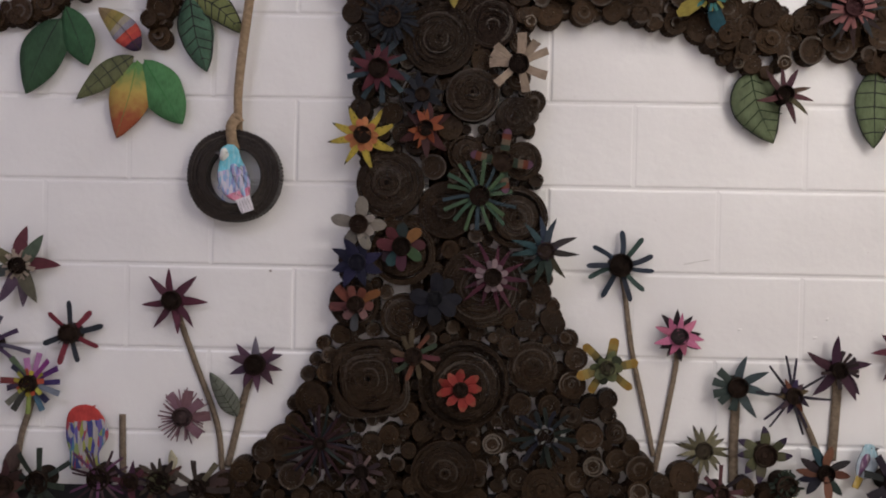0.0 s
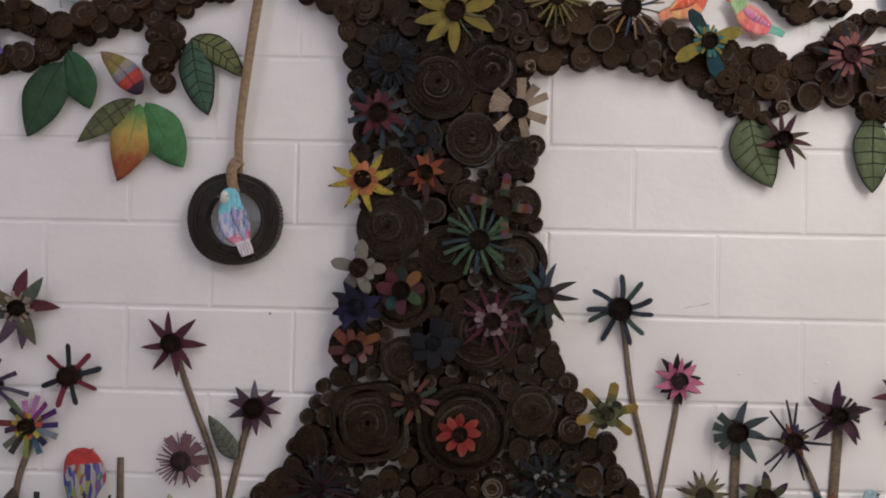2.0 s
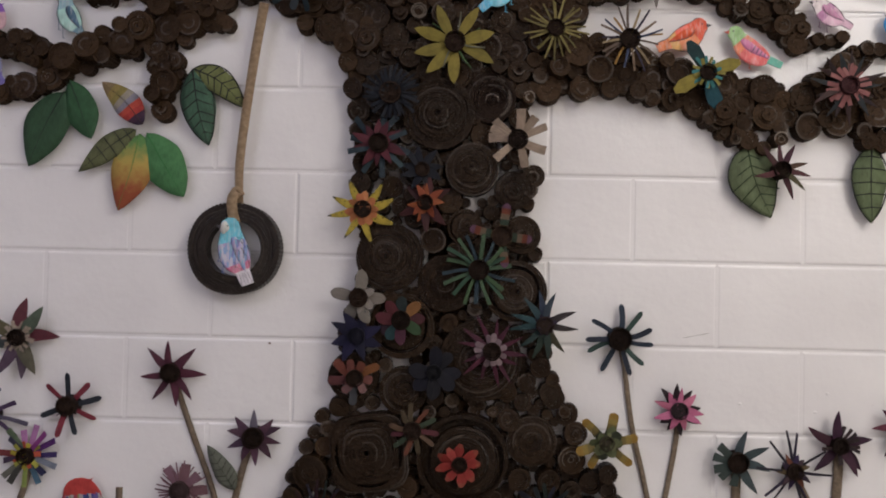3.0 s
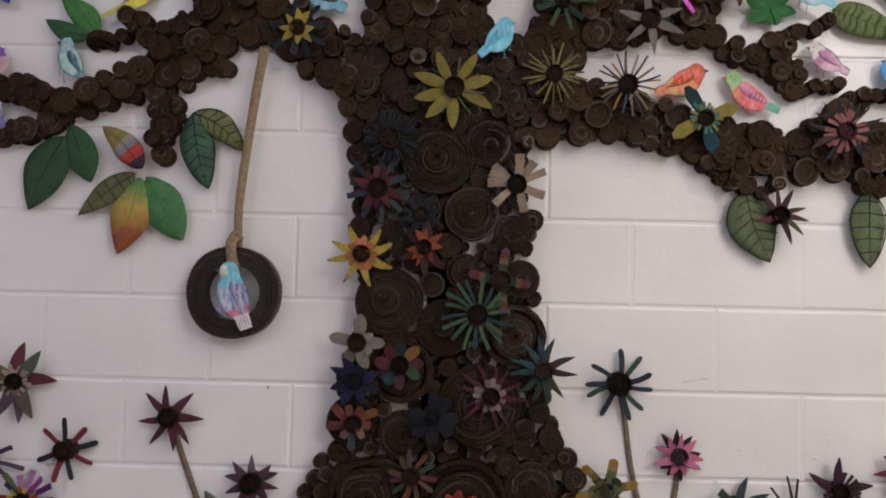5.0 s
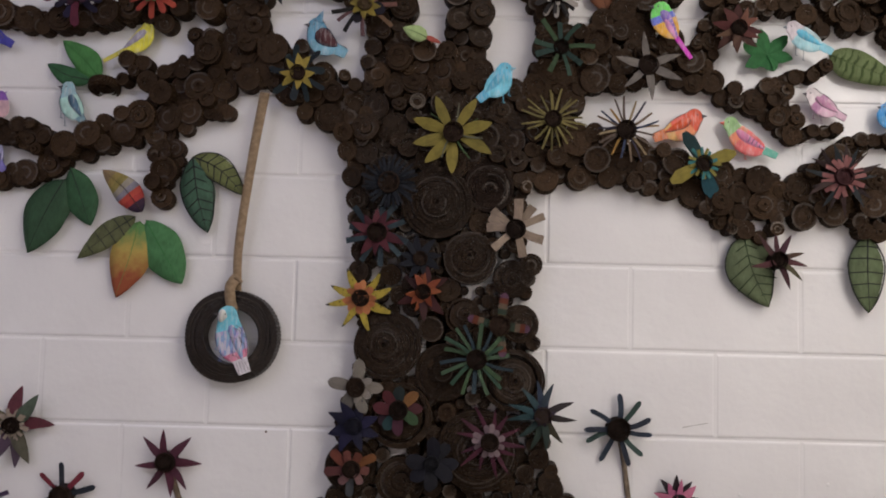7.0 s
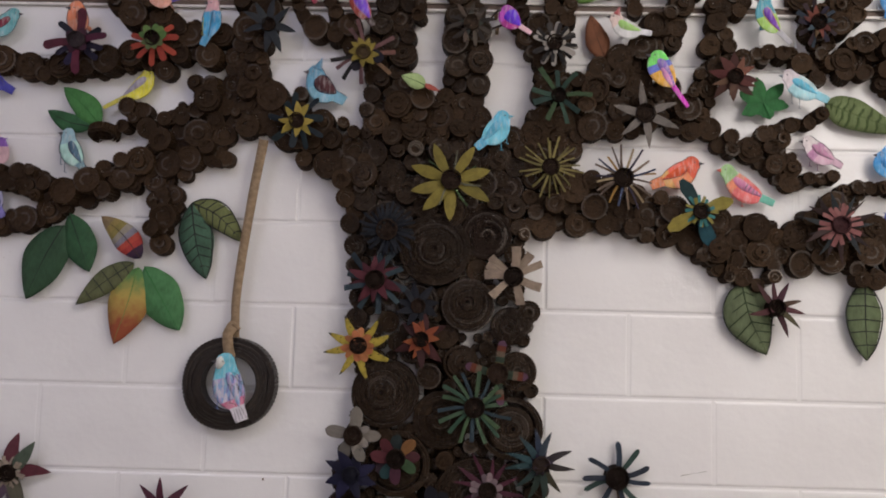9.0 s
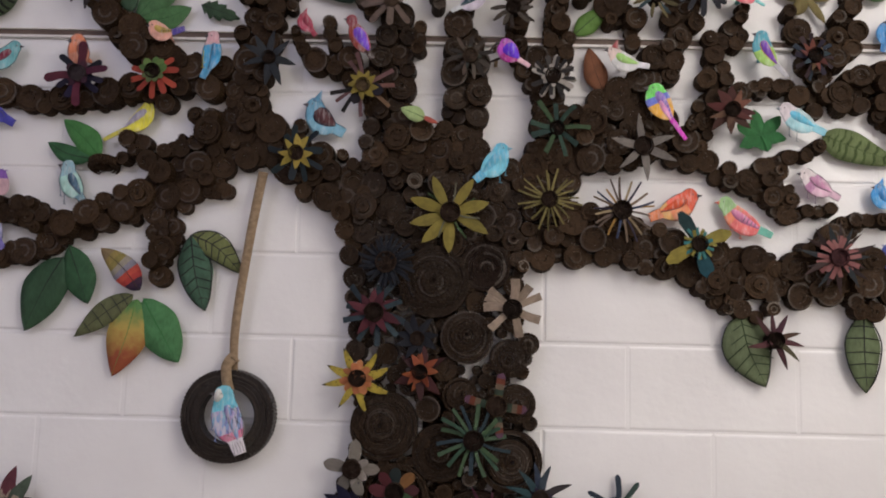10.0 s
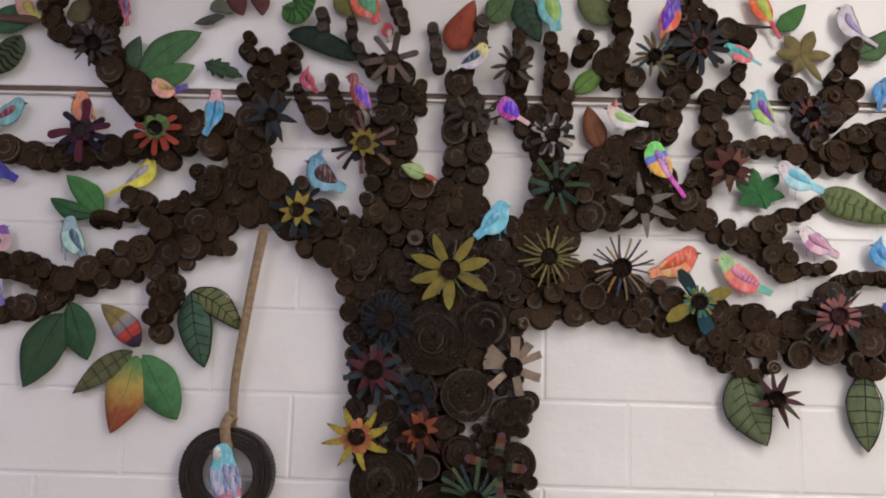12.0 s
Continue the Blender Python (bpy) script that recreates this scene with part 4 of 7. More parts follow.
set_roll(trunk, 0.1713, 0.8495, 0.0173, RND, RND.uniform(0.038, 0.055), RND.random() < 0.9)
set_roll(trunk, 0.0738, 1.0893, 0.0173, RND, RND.uniform(0.038, 0.055), RND.random() < 0.9)
set_roll(trunk, -0.0685, 0.8812, 0.0293, RND, RND.uniform(0.038, 0.055), RND.random() < 0.9)
set_roll(trunk, -0.2443, 1.0114, 0.0240, RND, RND.uniform(0.038, 0.055), RND.random() < 0.9)
set_roll(trunk, -0.2235, 0.9718, 0.0200, RND, RND.uniform(0.038, 0.055), RND.random() < 0.9)
set_roll(trunk, -0.2568, 1.1907, 0.0266, RND, RND.uniform(0.038, 0.055), RND.random() < 0.9)
set_roll(trunk, -0.2684, 1.2437, 0.0240, RND, RND.uniform(0.038, 0.055), RND.random() < 0.9)
set_roll(trunk, -0.2461, 1.1111, 0.0213, RND, RND.uniform(0.038, 0.055), RND.random() < 0.9)
set_roll(trunk, -0.0804, 0.8078, 0.0160, RND, RND.uniform(0.038, 0.055), RND.random() < 0.9)
set_roll(trunk, -0.0249, 0.6889, 0.0213, RND, RND.uniform(0.038, 0.055), RND.random() < 0.9)
set_roll(trunk, -0.0639, 0.6349, 0.0186, RND, RND.uniform(0.038, 0.055), RND.random() < 0.9)
set_roll(trunk, 0.1951, 0.6532, 0.0200, RND, RND.uniform(0.038, 0.055), RND.random() < 0.9)
set_roll(trunk, 0.1898, 0.5866, 0.0240, RND, RND.uniform(0.038, 0.055), RND.random() < 0.9)
set_roll(trunk, 0.2109, 0.5271, 0.0266, RND, RND.uniform(0.038, 0.055), RND.random() < 0.9)
set_roll(trunk, 0.1573, 0.5527, 0.0213, RND, RND.uniform(0.038, 0.055), RND.random() < 0.9)
set_roll(trunk, 0.1451, 0.4991, 0.0213, RND, RND.uniform(0.038, 0.055), RND.random() < 0.9)
set_roll(trunk, 0.2169, 0.5605, 0.0160, RND, RND.uniform(0.038, 0.055), RND.random() < 0.9)
set_roll(trunk, 0.1112, 0.5317, 0.0240, RND, RND.uniform(0.038, 0.055), RND.random() < 0.9)
set_roll(trunk, -0.1726, 0.7395, 0.0186, RND, RND.uniform(0.038, 0.055), RND.random() < 0.9)
set_roll(trunk, -0.2384, 0.6849, 0.0213, RND, RND.uniform(0.038, 0.055), RND.random() < 0.9)
set_roll(trunk, -0.2754, 0.6575, 0.0213, RND, RND.uniform(0.038, 0.055), RND.random() < 0.9)
set_roll(trunk, -0.2110, 0.6454, 0.0213, RND, RND.uniform(0.038, 0.055), RND.random() < 0.9)
limb(tree, "trunk_rolls", "small dark rolls filling the trunk between large ones",
     [(-0.068, 1.221, 0.441), (-0.051, 1.008, 0.414), (-0.034, 0.809, 0.441), (-0.037, 0.635, 0.507), (-0.034, 0.475, 0.574), (-0.038, 0.341, 0.721), (-0.036, 0.220, 0.855), (-0.041, 0.113, 1.041), (-0.046, 0.032, 1.148)], 3, (0.013, 0.03), 5000, True, 0.95, 0.84, (0.026, 0.046))
pale_roll(trunk, -0.1169, 1.4250, 0.0189, 0.058)
pale_roll(trunk, 0.0344, 0.2279, 0.0172, 0.058)
pale_roll(trunk, 0.0794, 0.2317, 0.0239, 0.058)
pale_roll(trunk, 0.2632, 0.3740, 0.0318, 0.058)
pale_roll(trunk, 0.3159, 0.1841, 0.0239, 0.058)
pale_roll(trunk, 0.4227, 0.1256, 0.0252, 0.058)
pale_roll(trunk, 0.1478, 1.2231, 0.0146, 0.058)
pale_roll(trunk, 0.7389, 1.1361, 0.0162, 0.058)
pale_roll(trunk, 0.6329, 1.1333, 0.0135, 0.058)
limb(tree, "branch", "thick branch of packed brown cardboard rolls",
     [(-0.035, 1.156, 0.422), (-0.051, 1.264, 0.408), (-0.067, 1.360, 0.435), (-0.076, 1.430, 0.340)], 100, (0.018, 0.036), 1800, True)
limb(tree, "branch", "thick branch of packed brown cardboard rolls",
     [(-0.230, 1.461, 0.095), (-0.141, 1.496, 0.150), (-0.044, 1.508, 0.150), (0.040, 1.482, 0.109)], 101)
limb(tree, "branch", "thick branch of packed brown cardboard rolls",
     [(-0.261, 1.377, 0.123), (-0.340, 1.431, 0.129), (-0.419, 1.478, 0.129), (-0.492, 1.536, 0.149), (-0.538, 1.604, 0.129), (-0.541, 1.648, 0.110)], 102,
     first=((-0.4730, 1.5510, 0.0369), (-0.4080, 1.5580, 0.0175), (-0.3490, 1.4930, 0.0301), (-0.3010, 1.4900, 0.0146), (-0.2750, 1.4660, 0.0155), (-0.3910, 1.3930, 0.0194), (-0.3350, 1.3860, 0.0349), (-0.5240, 1.6110, 0.0388)))
limb(tree, "branch", "thick branch of packed brown cardboard rolls",
     [(-0.577, 1.546, 0.143), (-0.654, 1.451, 0.171), (-0.727, 1.386, 0.136), (-0.801, 1.356, 0.114), (-0.856, 1.344, 0.104), (-0.902, 1.319, 0.087), (-0.949, 1.297, 0.085), (-0.989, 1.279, 0.085), (-1.041, 1.242, 0.065), (-1.088, 1.231, 0.067), (-1.164, 1.222, 0.065)], 103,
     first=((-0.6660, 1.5840, 0.0213), (-0.6970, 1.5020, 0.0233), (-0.7410, 1.4890, 0.0194), (-0.6540, 1.4560, 0.0349), (-0.5810, 1.3960, 0.0194), (-0.5380, 1.5570, 0.0233), (-0.5340, 1.4740, 0.0272)))
limb(tree, "branch", "slender branch of packed brown cardboard rolls",
     [(-0.998, 1.296, 0.061), (-1.064, 1.329, 0.079), (-1.120, 1.337, 0.068), (-1.177, 1.347, 0.068)], 104, (0.013, 0.03), 900)
limb(tree, "branch", "slender branch of packed brown cardboard rolls",
     [(-0.736, 1.323, 0.095), (-0.725, 1.275, 0.092), (-0.737, 1.220, 0.063), (-0.731, 1.176, 0.049)], 105)
limb(tree, "branch", "slender branch of packed brown cardboard rolls",
     [(-0.694, 1.514, 0.054), (-0.741, 1.485, 0.049)], 106, (0.013, 0.03), 900)
limb(tree, "branch", "slender branch of packed brown cardboard rolls",
     [(-0.661, 1.584, 0.054), (-0.652, 1.573, 0.049)], 107, (0.013, 0.03), 900)
limb(tree, "branch", "slender branch of packed brown cardboard rolls",
     [(-0.595, 1.389, 0.046), (-0.587, 1.404, 0.041)], 108, (0.013, 0.03), 900)
limb(tree, "branch", "slender branch of packed brown cardboard rolls",
     [(-0.760, 1.463, 0.054), (-0.797, 1.486, 0.057), (-0.791, 1.516, 0.038), (-0.828, 1.511, 0.049)], 109, (0.013, 0.03), 900,
     first=((-0.8260, 1.5160, 0.0223), (-0.7890, 1.5090, 0.0194), (-0.8360, 1.4700, 0.0155)))
limb(tree, "branch", "thick branch of packed brown cardboard rolls",
     [(-0.614, 1.675, 0.122), (-0.685, 1.685, 0.106), (-0.747, 1.655, 0.084), (-0.825, 1.644, 0.079), (-0.922, 1.622, 0.076), (-1.021, 1.615, 0.068), (-1.093, 1.618, 0.071), (-1.166, 1.634, 0.084), (-1.225, 1.647, 0.082)], 111,
     first=((-0.7400, 1.6140, 0.0243),))
limb(tree, "branch", "slender branch of packed brown cardboard rolls",
     [(-0.680, 1.710, 0.090), (-0.767, 1.733, 0.092), (-0.820, 1.766, 0.106), (-0.859, 1.803, 0.101), (-0.891, 1.839, 0.090), (-0.916, 1.884, 0.087), (-0.935, 1.959, 0.076), (-0.940, 2.021, 0.082), (-0.946, 2.090, 0.082)], 112,
     first=((-0.7070, 1.7220, 0.0175),))
limb(tree, "branch", "slender branch of packed brown cardboard rolls",
     [(-0.963, 1.913, 0.065), (-1.008, 1.935, 0.060), (-1.056, 1.946, 0.049), (-1.076, 2.004, 0.057), (-1.073, 2.072, 0.063)], 113, (0.013, 0.03), 900)
limb(tree, "branch", "thick branch of packed brown cardboard rolls",
     [(-0.539, 1.626, 0.110), (-0.531, 1.714, 0.110), (-0.510, 1.807, 0.115), (-0.496, 1.858, 0.079)], 114,
     first=((-0.5590, 1.9010, 0.0204), (-0.5600, 1.9410, 0.0155), (-0.5170, 1.8850, 0.0213), (-0.5340, 1.8350, 0.0262), (-0.5620, 1.7900, 0.0204), (-0.4770, 1.8690, 0.0233), (-0.5430, 1.7240, 0.0359), (-0.4400, 1.9050, 0.0175), (-0.4410, 1.8660, 0.0155)))
limb(tree, "branch", "slender branch of packed brown cardboard rolls",
     [(-0.534, 1.881, 0.046), (-0.561, 1.908, 0.041), (-0.559, 1.947, 0.027)], 115, (0.013, 0.03), 900)
limb(tree, "branch", "slender branch of packed brown cardboard rolls",
     [(-0.469, 1.885, 0.041), (-0.447, 1.907, 0.046), (-0.440, 1.874, 0.033)], 116, (0.013, 0.03), 900)
limb(tree, "branch", "slender branch of packed brown cardboard rolls",
     [(-0.238, 1.676, 0.075), (-0.310, 1.708, 0.063), (-0.375, 1.730, 0.067), (-0.409, 1.760, 0.040), (-0.429, 1.800, 0.028)], 117, (0.013, 0.03), 900,
     first=((-0.4070, 1.7610, 0.0175), (-0.3680, 1.7250, 0.0310), (-0.3280, 1.7660, 0.0184), (-0.2880, 1.7300, 0.0291)))
limb(tree, "branch", "slender branch of packed brown cardboard rolls",
     [(-0.325, 1.747, 0.041), (-0.333, 1.792, 0.035), (-0.344, 1.828, 0.033)], 118, (0.013, 0.03), 900,
     first=((-0.3450, 1.8300, 0.0165), (-0.3380, 1.7990, 0.0165), (-0.4270, 1.7960, 0.0116)))
limb(tree, "branch", "slender branch of packed brown cardboard rolls",
     [(-0.266, 1.890, 0.033), (-0.281, 1.913, 0.033), (-0.297, 1.946, 0.027), (-0.298, 1.974, 0.025)], 119, (0.013, 0.03), 900, "lit")
limb(tree, "branch", "slender branch of packed brown cardboard rolls",
     [(-0.373, 1.981, 0.030), (-0.374, 2.006, 0.033)], 120, (0.013, 0.03), 900, "lit")
limb(tree, "branch", "thick branch of packed brown cardboard rolls",
     [(-0.145, 1.414, 0.218), (-0.176, 1.498, 0.152), (-0.186, 1.598, 0.133), (-0.186, 1.685, 0.131), (-0.178, 1.773, 0.109), (-0.173, 1.832, 0.098), (-0.196, 1.879, 0.068)], 121, (0.018, 0.036), 1800, True,
     first=((-0.2350, 1.4640, 0.0204), (-0.2390, 1.5190, 0.0184), (-0.2250, 1.5640, 0.0213), (-0.1920, 1.3540, 0.0175)))
limb(tree, "branch", "slender branch of packed brown cardboard rolls",
     [(-0.241, 1.863, 0.041), (-0.245, 1.890, 0.041)], 122, (0.013, 0.03), 900)
limb(tree, "branch", "slender branch of packed brown cardboard rolls",
     [(-0.114, 1.756, 0.033), (-0.120, 1.818, 0.033)], 123, (0.013, 0.03), 900)
limb(tree, "branch", "slender branch of packed brown cardboard rolls",
     [(-0.164, 1.985, 0.038), (-0.187, 2.021, 0.038), (-0.192, 2.067, 0.041)], 124, (0.013, 0.03), 900)
limb(tree, "branch", "slender branch of packed brown cardboard rolls",
     [(-0.073, 1.870, 0.033), (-0.080, 1.905, 0.033), (-0.084, 1.942, 0.030), (-0.092, 1.976, 0.030)], 125, (0.013, 0.03), 900, "lit")
limb(tree, "branch", "thick branch of packed brown cardboard rolls",
     [(-0.056, 1.431, 0.204), (-0.023, 1.502, 0.143), (-0.000, 1.602, 0.114), (0.001, 1.681, 0.122), (-0.005, 1.747, 0.117), (-0.012, 1.813, 0.090), (-0.013, 1.862, 0.073)], 126, (0.018, 0.036), 1800, True,
     first=((-0.0320, 1.7620, 0.0262),))
limb(tree, "branch", "slender branch of packed brown cardboard rolls",
     [(0.029, 1.911, 0.030), (0.035, 1.948, 0.035), (0.032, 2.001, 0.038)], 127, (0.013, 0.03), 900, "lit")
limb(tree, "branch", "thick branch of packed brown cardboard rolls",
     [(0.097, 1.378, 0.204), (0.172, 1.450, 0.122), (0.212, 1.550, 0.120), (0.207, 1.635, 0.090), (0.207, 1.693, 0.092), (0.215, 1.759, 0.092), (0.220, 1.825, 0.068), (0.212, 1.885, 0.052), (0.209, 1.950, 0.030)], 128,
     first=((0.2110, 1.9480, 0.0165), (0.2140, 1.9130, 0.0184), (0.2200, 1.8700, 0.0252), (0.2520, 1.8000, 0.0175), (0.2100, 1.7930, 0.0184), (0.1760, 1.7490, 0.0291), (0.2490, 1.7580, 0.0204), (0.2410, 1.8890, 0.0155)))
limb(tree, "branch", "slender branch of packed brown cardboard rolls",
     [(0.176, 1.661, 0.041), (0.148, 1.706, 0.054), (0.139, 1.753, 0.065), (0.125, 1.820, 0.057), (0.124, 1.883, 0.054), (0.152, 1.913, 0.027)], 129, (0.013, 0.03), 900)
limb(tree, "branch", "slender branch of packed brown cardboard rolls",
     [(0.128, 1.928, 0.030), (0.128, 1.961, 0.030)], 130, (0.013, 0.03), 900)
limb(tree, "branch", "thick branch of packed brown cardboard rolls",
     [(0.179, 1.387, 0.163), (0.261, 1.487, 0.109), (0.330, 1.560, 0.177), (0.386, 1.625, 0.163), (0.442, 1.684, 0.098), (0.487, 1.740, 0.073), (0.513, 1.790, 0.076), (0.538, 1.862, 0.109), (0.553, 1.936, 0.098), (0.562, 2.019, 0.090), (0.563, 2.103, 0.087)], 131,
     first=((0.6510, 1.9730, 0.0301), (0.7060, 1.9640, 0.0233), (0.5270, 1.8070, 0.0320), (0.4160, 1.7900, 0.0204), (0.4550, 1.7520, 0.0310), (0.5170, 1.7420, 0.0233), (0.5000, 1.7040, 0.0233), (0.5810, 2.0270, 0.0281), (0.6110, 2.0100, 0.0213), (0.5960, 1.4940, 0.0281)))
limb(tree, "branch", "thick branch of packed brown cardboard rolls",
     [(0.455, 1.569, 0.163), (0.371, 1.525, 0.129), (0.289, 1.502, 0.095)], 132)
limb(tree, "branch", "slender branch of packed brown cardboard rolls",
     [(0.426, 1.791, 0.043), (0.401, 1.832, 0.054), (0.370, 1.888, 0.095), (0.399, 1.963, 0.043), (0.395, 2.009, 0.046), (0.388, 2.084, 0.043)], 133,
     first=((0.3620, 1.8900, 0.0398), (0.3720, 2.0280, 0.0194), (0.3900, 1.9900, 0.0213), (0.3900, 1.9510, 0.0184), (0.4140, 1.8480, 0.0272), (0.3520, 1.8390, 0.0155)))
limb(tree, "branch", "slender branch of packed brown cardboard rolls",
     [(0.316, 1.944, 0.027), (0.296, 1.966, 0.030)], 134, (0.013, 0.03), 900)
limb(tree, "branch", "slender branch of packed brown cardboard rolls",
     [(0.302, 1.919, 0.033), (0.276, 1.899, 0.046)], 135, (0.013, 0.03), 900)
limb(tree, "branch", "thick branch of packed brown cardboard rolls",
     [(0.468, 1.556, 0.157), (0.543, 1.518, 0.101), (0.611, 1.477, 0.071), (0.672, 1.448, 0.075), (0.726, 1.419, 0.065), (0.772, 1.381, 0.060), (0.808, 1.365, 0.035), (0.847, 1.375, 0.035), (0.894, 1.381, 0.033)], 136,
     first=((0.6450, 1.4730, 0.0184), (0.6920, 1.4430, 0.0330), (0.7670, 1.4190, 0.0184), (0.7930, 1.3970, 0.0223), (0.7430, 1.4040, 0.0243), (0.7840, 1.3670, 0.0233), (0.8280, 1.3760, 0.0155), (0.8610, 1.3740, 0.0146), (0.8880, 1.3780, 0.0146), (0.7350, 1.4480, 0.0204)))
limb(tree, "branch", "slender branch of packed brown cardboard rolls",
     [(0.720, 1.463, 0.041), (0.755, 1.486, 0.051), (0.794, 1.507, 0.041), (0.832, 1.522, 0.032), (0.869, 1.542, 0.027)], 137, (0.013, 0.03), 900,
     first=((0.7250, 1.4770, 0.0213), (0.7630, 1.4730, 0.0243), (0.7890, 1.5110, 0.0194), (0.8300, 1.5120, 0.0155), (0.8620, 1.5340, 0.0175)))
limb(tree, "branch", "slender branch of packed brown cardboard rolls",
     [(0.754, 1.443, 0.046), (0.785, 1.415, 0.049)], 138, (0.013, 0.03), 900)
limb(tree, "branch", "slender branch of packed brown cardboard rolls",
     [(0.568, 1.551, 0.068), (0.591, 1.615, 0.068), (0.617, 1.673, 0.071), (0.616, 1.738, 0.064), (0.608, 1.786, 0.057)], 139, (0.013, 0.03), 900,
     first=((0.6050, 1.8020, 0.0204), (0.6650, 1.7880, 0.0184), (0.6310, 1.7940, 0.0243), (0.6110, 1.7540, 0.0252), (0.6300, 1.7270, 0.0213), (0.5930, 1.7000, 0.0243), (0.6390, 1.6960, 0.0184)))
limb(tree, "branch", "slender branch of packed brown cardboard rolls",
     [(0.632, 1.797, 0.054), (0.662, 1.832, 0.054), (0.680, 1.876, 0.033)], 140, (0.013, 0.03), 900,
     first=((0.6840, 1.8840, 0.0145), (0.6760, 1.8580, 0.0165), (0.6520, 1.8310, 0.0204), (0.6790, 1.8150, 0.0194)))
limb(tree, "branch", "slender branch of packed brown cardboard rolls",
     [(0.593, 1.967, 0.054), (0.657, 1.974, 0.057), (0.701, 1.969, 0.046)], 141, (0.013, 0.03), 900)
limb(tree, "branch", "slender branch of packed brown cardboard rolls",
     [(0.622, 1.638, 0.065), (0.678, 1.666, 0.060), (0.734, 1.676, 0.054), (0.803, 1.675, 0.064), (0.871, 1.665, 0.066), (0.927, 1.670, 0.061), (0.977, 1.695, 0.075), (1.082, 1.734, 0.093)], 142,
     first=((0.7040, 1.6790, 0.0155), (0.7410, 1.6900, 0.0194), (0.7700, 1.6780, 0.0184), (0.8190, 1.6630, 0.0252), (0.8550, 1.6230, 0.0213), (0.8640, 1.6830, 0.0175), (0.9130, 1.6670, 0.0291), (0.9350, 1.7040, 0.0165), (0.9740, 1.7110, 0.0272), (0.9220, 1.6370, 0.0233), (0.9670, 1.6410, 0.0194)))
limb(tree, "branch", "slender branch of packed brown cardboard rolls",
     [(0.873, 1.701, 0.060), (0.850, 1.758, 0.074), (0.828, 1.826, 0.062), (0.804, 1.875, 0.027)], 143,
     first=((0.7980, 1.8700, 0.0165), (0.8220, 1.8280, 0.0330)))
limb(tree, "branch", "slender branch of packed brown cardboard rolls",
     [(0.888, 1.737, 0.072), (0.928, 1.793, 0.083), (0.941, 1.855, 0.060), (0.960, 1.907, 0.050), (0.981, 1.948, 0.035)], 144,
     first=((0.9740, 1.9500, 0.0175), (0.9570, 1.9180, 0.0233), (0.9510, 1.8870, 0.0223), (0.9190, 1.8570, 0.0165), (0.9600, 1.8280, 0.0272), (0.9110, 1.8140, 0.0281), (0.9490, 1.7800, 0.0223)))
limb(tree, "branch", "slender branch of packed brown cardboard rolls",
     [(1.074, 1.584, 0.068), (1.024, 1.618, 0.054), (1.012, 1.653, 0.041)], 145, (0.013, 0.03), 900)
limb(tree, "branch", "thick branch of packed brown cardboard rolls",
     [(0.084, 1.316, 0.245), (0.194, 1.312, 0.204), (0.316, 1.306, 0.152), (0.425, 1.282, 0.125), (0.546, 1.250, 0.125), (0.653, 1.228, 0.147), (0.786, 1.205, 0.136), (0.894, 1.218, 0.143), (1.054, 1.225, 0.143)], 146)
limb(tree, "branch", "slender branch of packed brown cardboard rolls",
     [(0.572, 1.199, 0.068), (0.625, 1.160, 0.063), (0.675, 1.132, 0.046), (0.706, 1.112, 0.033)], 147, (0.013, 0.03), 900)
limb(tree, "branch", "slender branch of packed brown cardboard rolls",
     [(0.862, 1.254, 0.082), (0.898, 1.313, 0.071), (0.953, 1.344, 0.041), (1.062, 1.363, 0.043)], 148, (0.013, 0.03), 900,
     first=((0.9110, 1.3450, 0.0155), (0.9440, 1.3520, 0.0165), (0.9780, 1.3580, 0.0165), (1.0000, 1.3570, 0.0155)))
limb(tree, "branch", "slender branch of packed brown cardboard rolls",
     [(0.822, 1.259, 0.054), (0.832, 1.280, 0.052)], 149, (0.013, 0.03), 900)
limb(tree, "branch", "slender branch of packed brown cardboard rolls",
     [(0.939, 1.175, 0.082), (0.964, 1.142, 0.063), (1.003, 1.137, 0.049)], 150, (0.013, 0.03), 900)
limb(tree, "branch", "slender branch of packed brown cardboard rolls",
     [(-0.280, 1.341, 0.082), (-0.250, 1.273, 0.095), (-0.240, 1.205, 0.068)], 151)
turned = new("coil", roll_mesh(0.0380, 0.020, 31, 0.0, COIL, 0.0, 0.0062, "wavy", 0.0074, 0.1, 0.8))
turned.parent = tree
turned.matrix_basis = on_wall(-0.891, -0.016, 1.4640) @ pose(0, 0, 0, 70, 4, 0)
# ---------------------------------------------------------------- rolls along the foot of the wall
tagged(set_roll(None, 0.5311, 0.1561, 0.0347, RND, 0.045, False, "cardboard_roll"), "loose brown cardboard roll at the foot of the tree", "cardboard roll", "foot rolls")
tagged(set_roll(None, 0.6770, 0.1383, 0.0214, RND, 0.045, False, "cardboard_roll"), "loose brown cardboard roll at the foot of the tree", "cardboard roll", "foot rolls")
tagged(set_roll(None, 0.7302, 0.1209, 0.0240, RND, 0.045, False, "cardboard_roll"), "loose brown cardboard roll at the foot of the tree", "cardboard roll", "foot rolls")
tagged(set_roll(None, 0.4987, 0.1232, 0.0214, RND, 0.045, False, "cardboard_roll"), "loose brown cardboard roll at the foot of the tree", "cardboard roll", "foot rolls")
tagged(set_roll(None, 0.5850, 0.1147, 0.0214, RND, 0.045, False, "cardboard_roll"), "loose brown cardboard roll at the foot of the tree", "cardboard roll", "foot rolls")
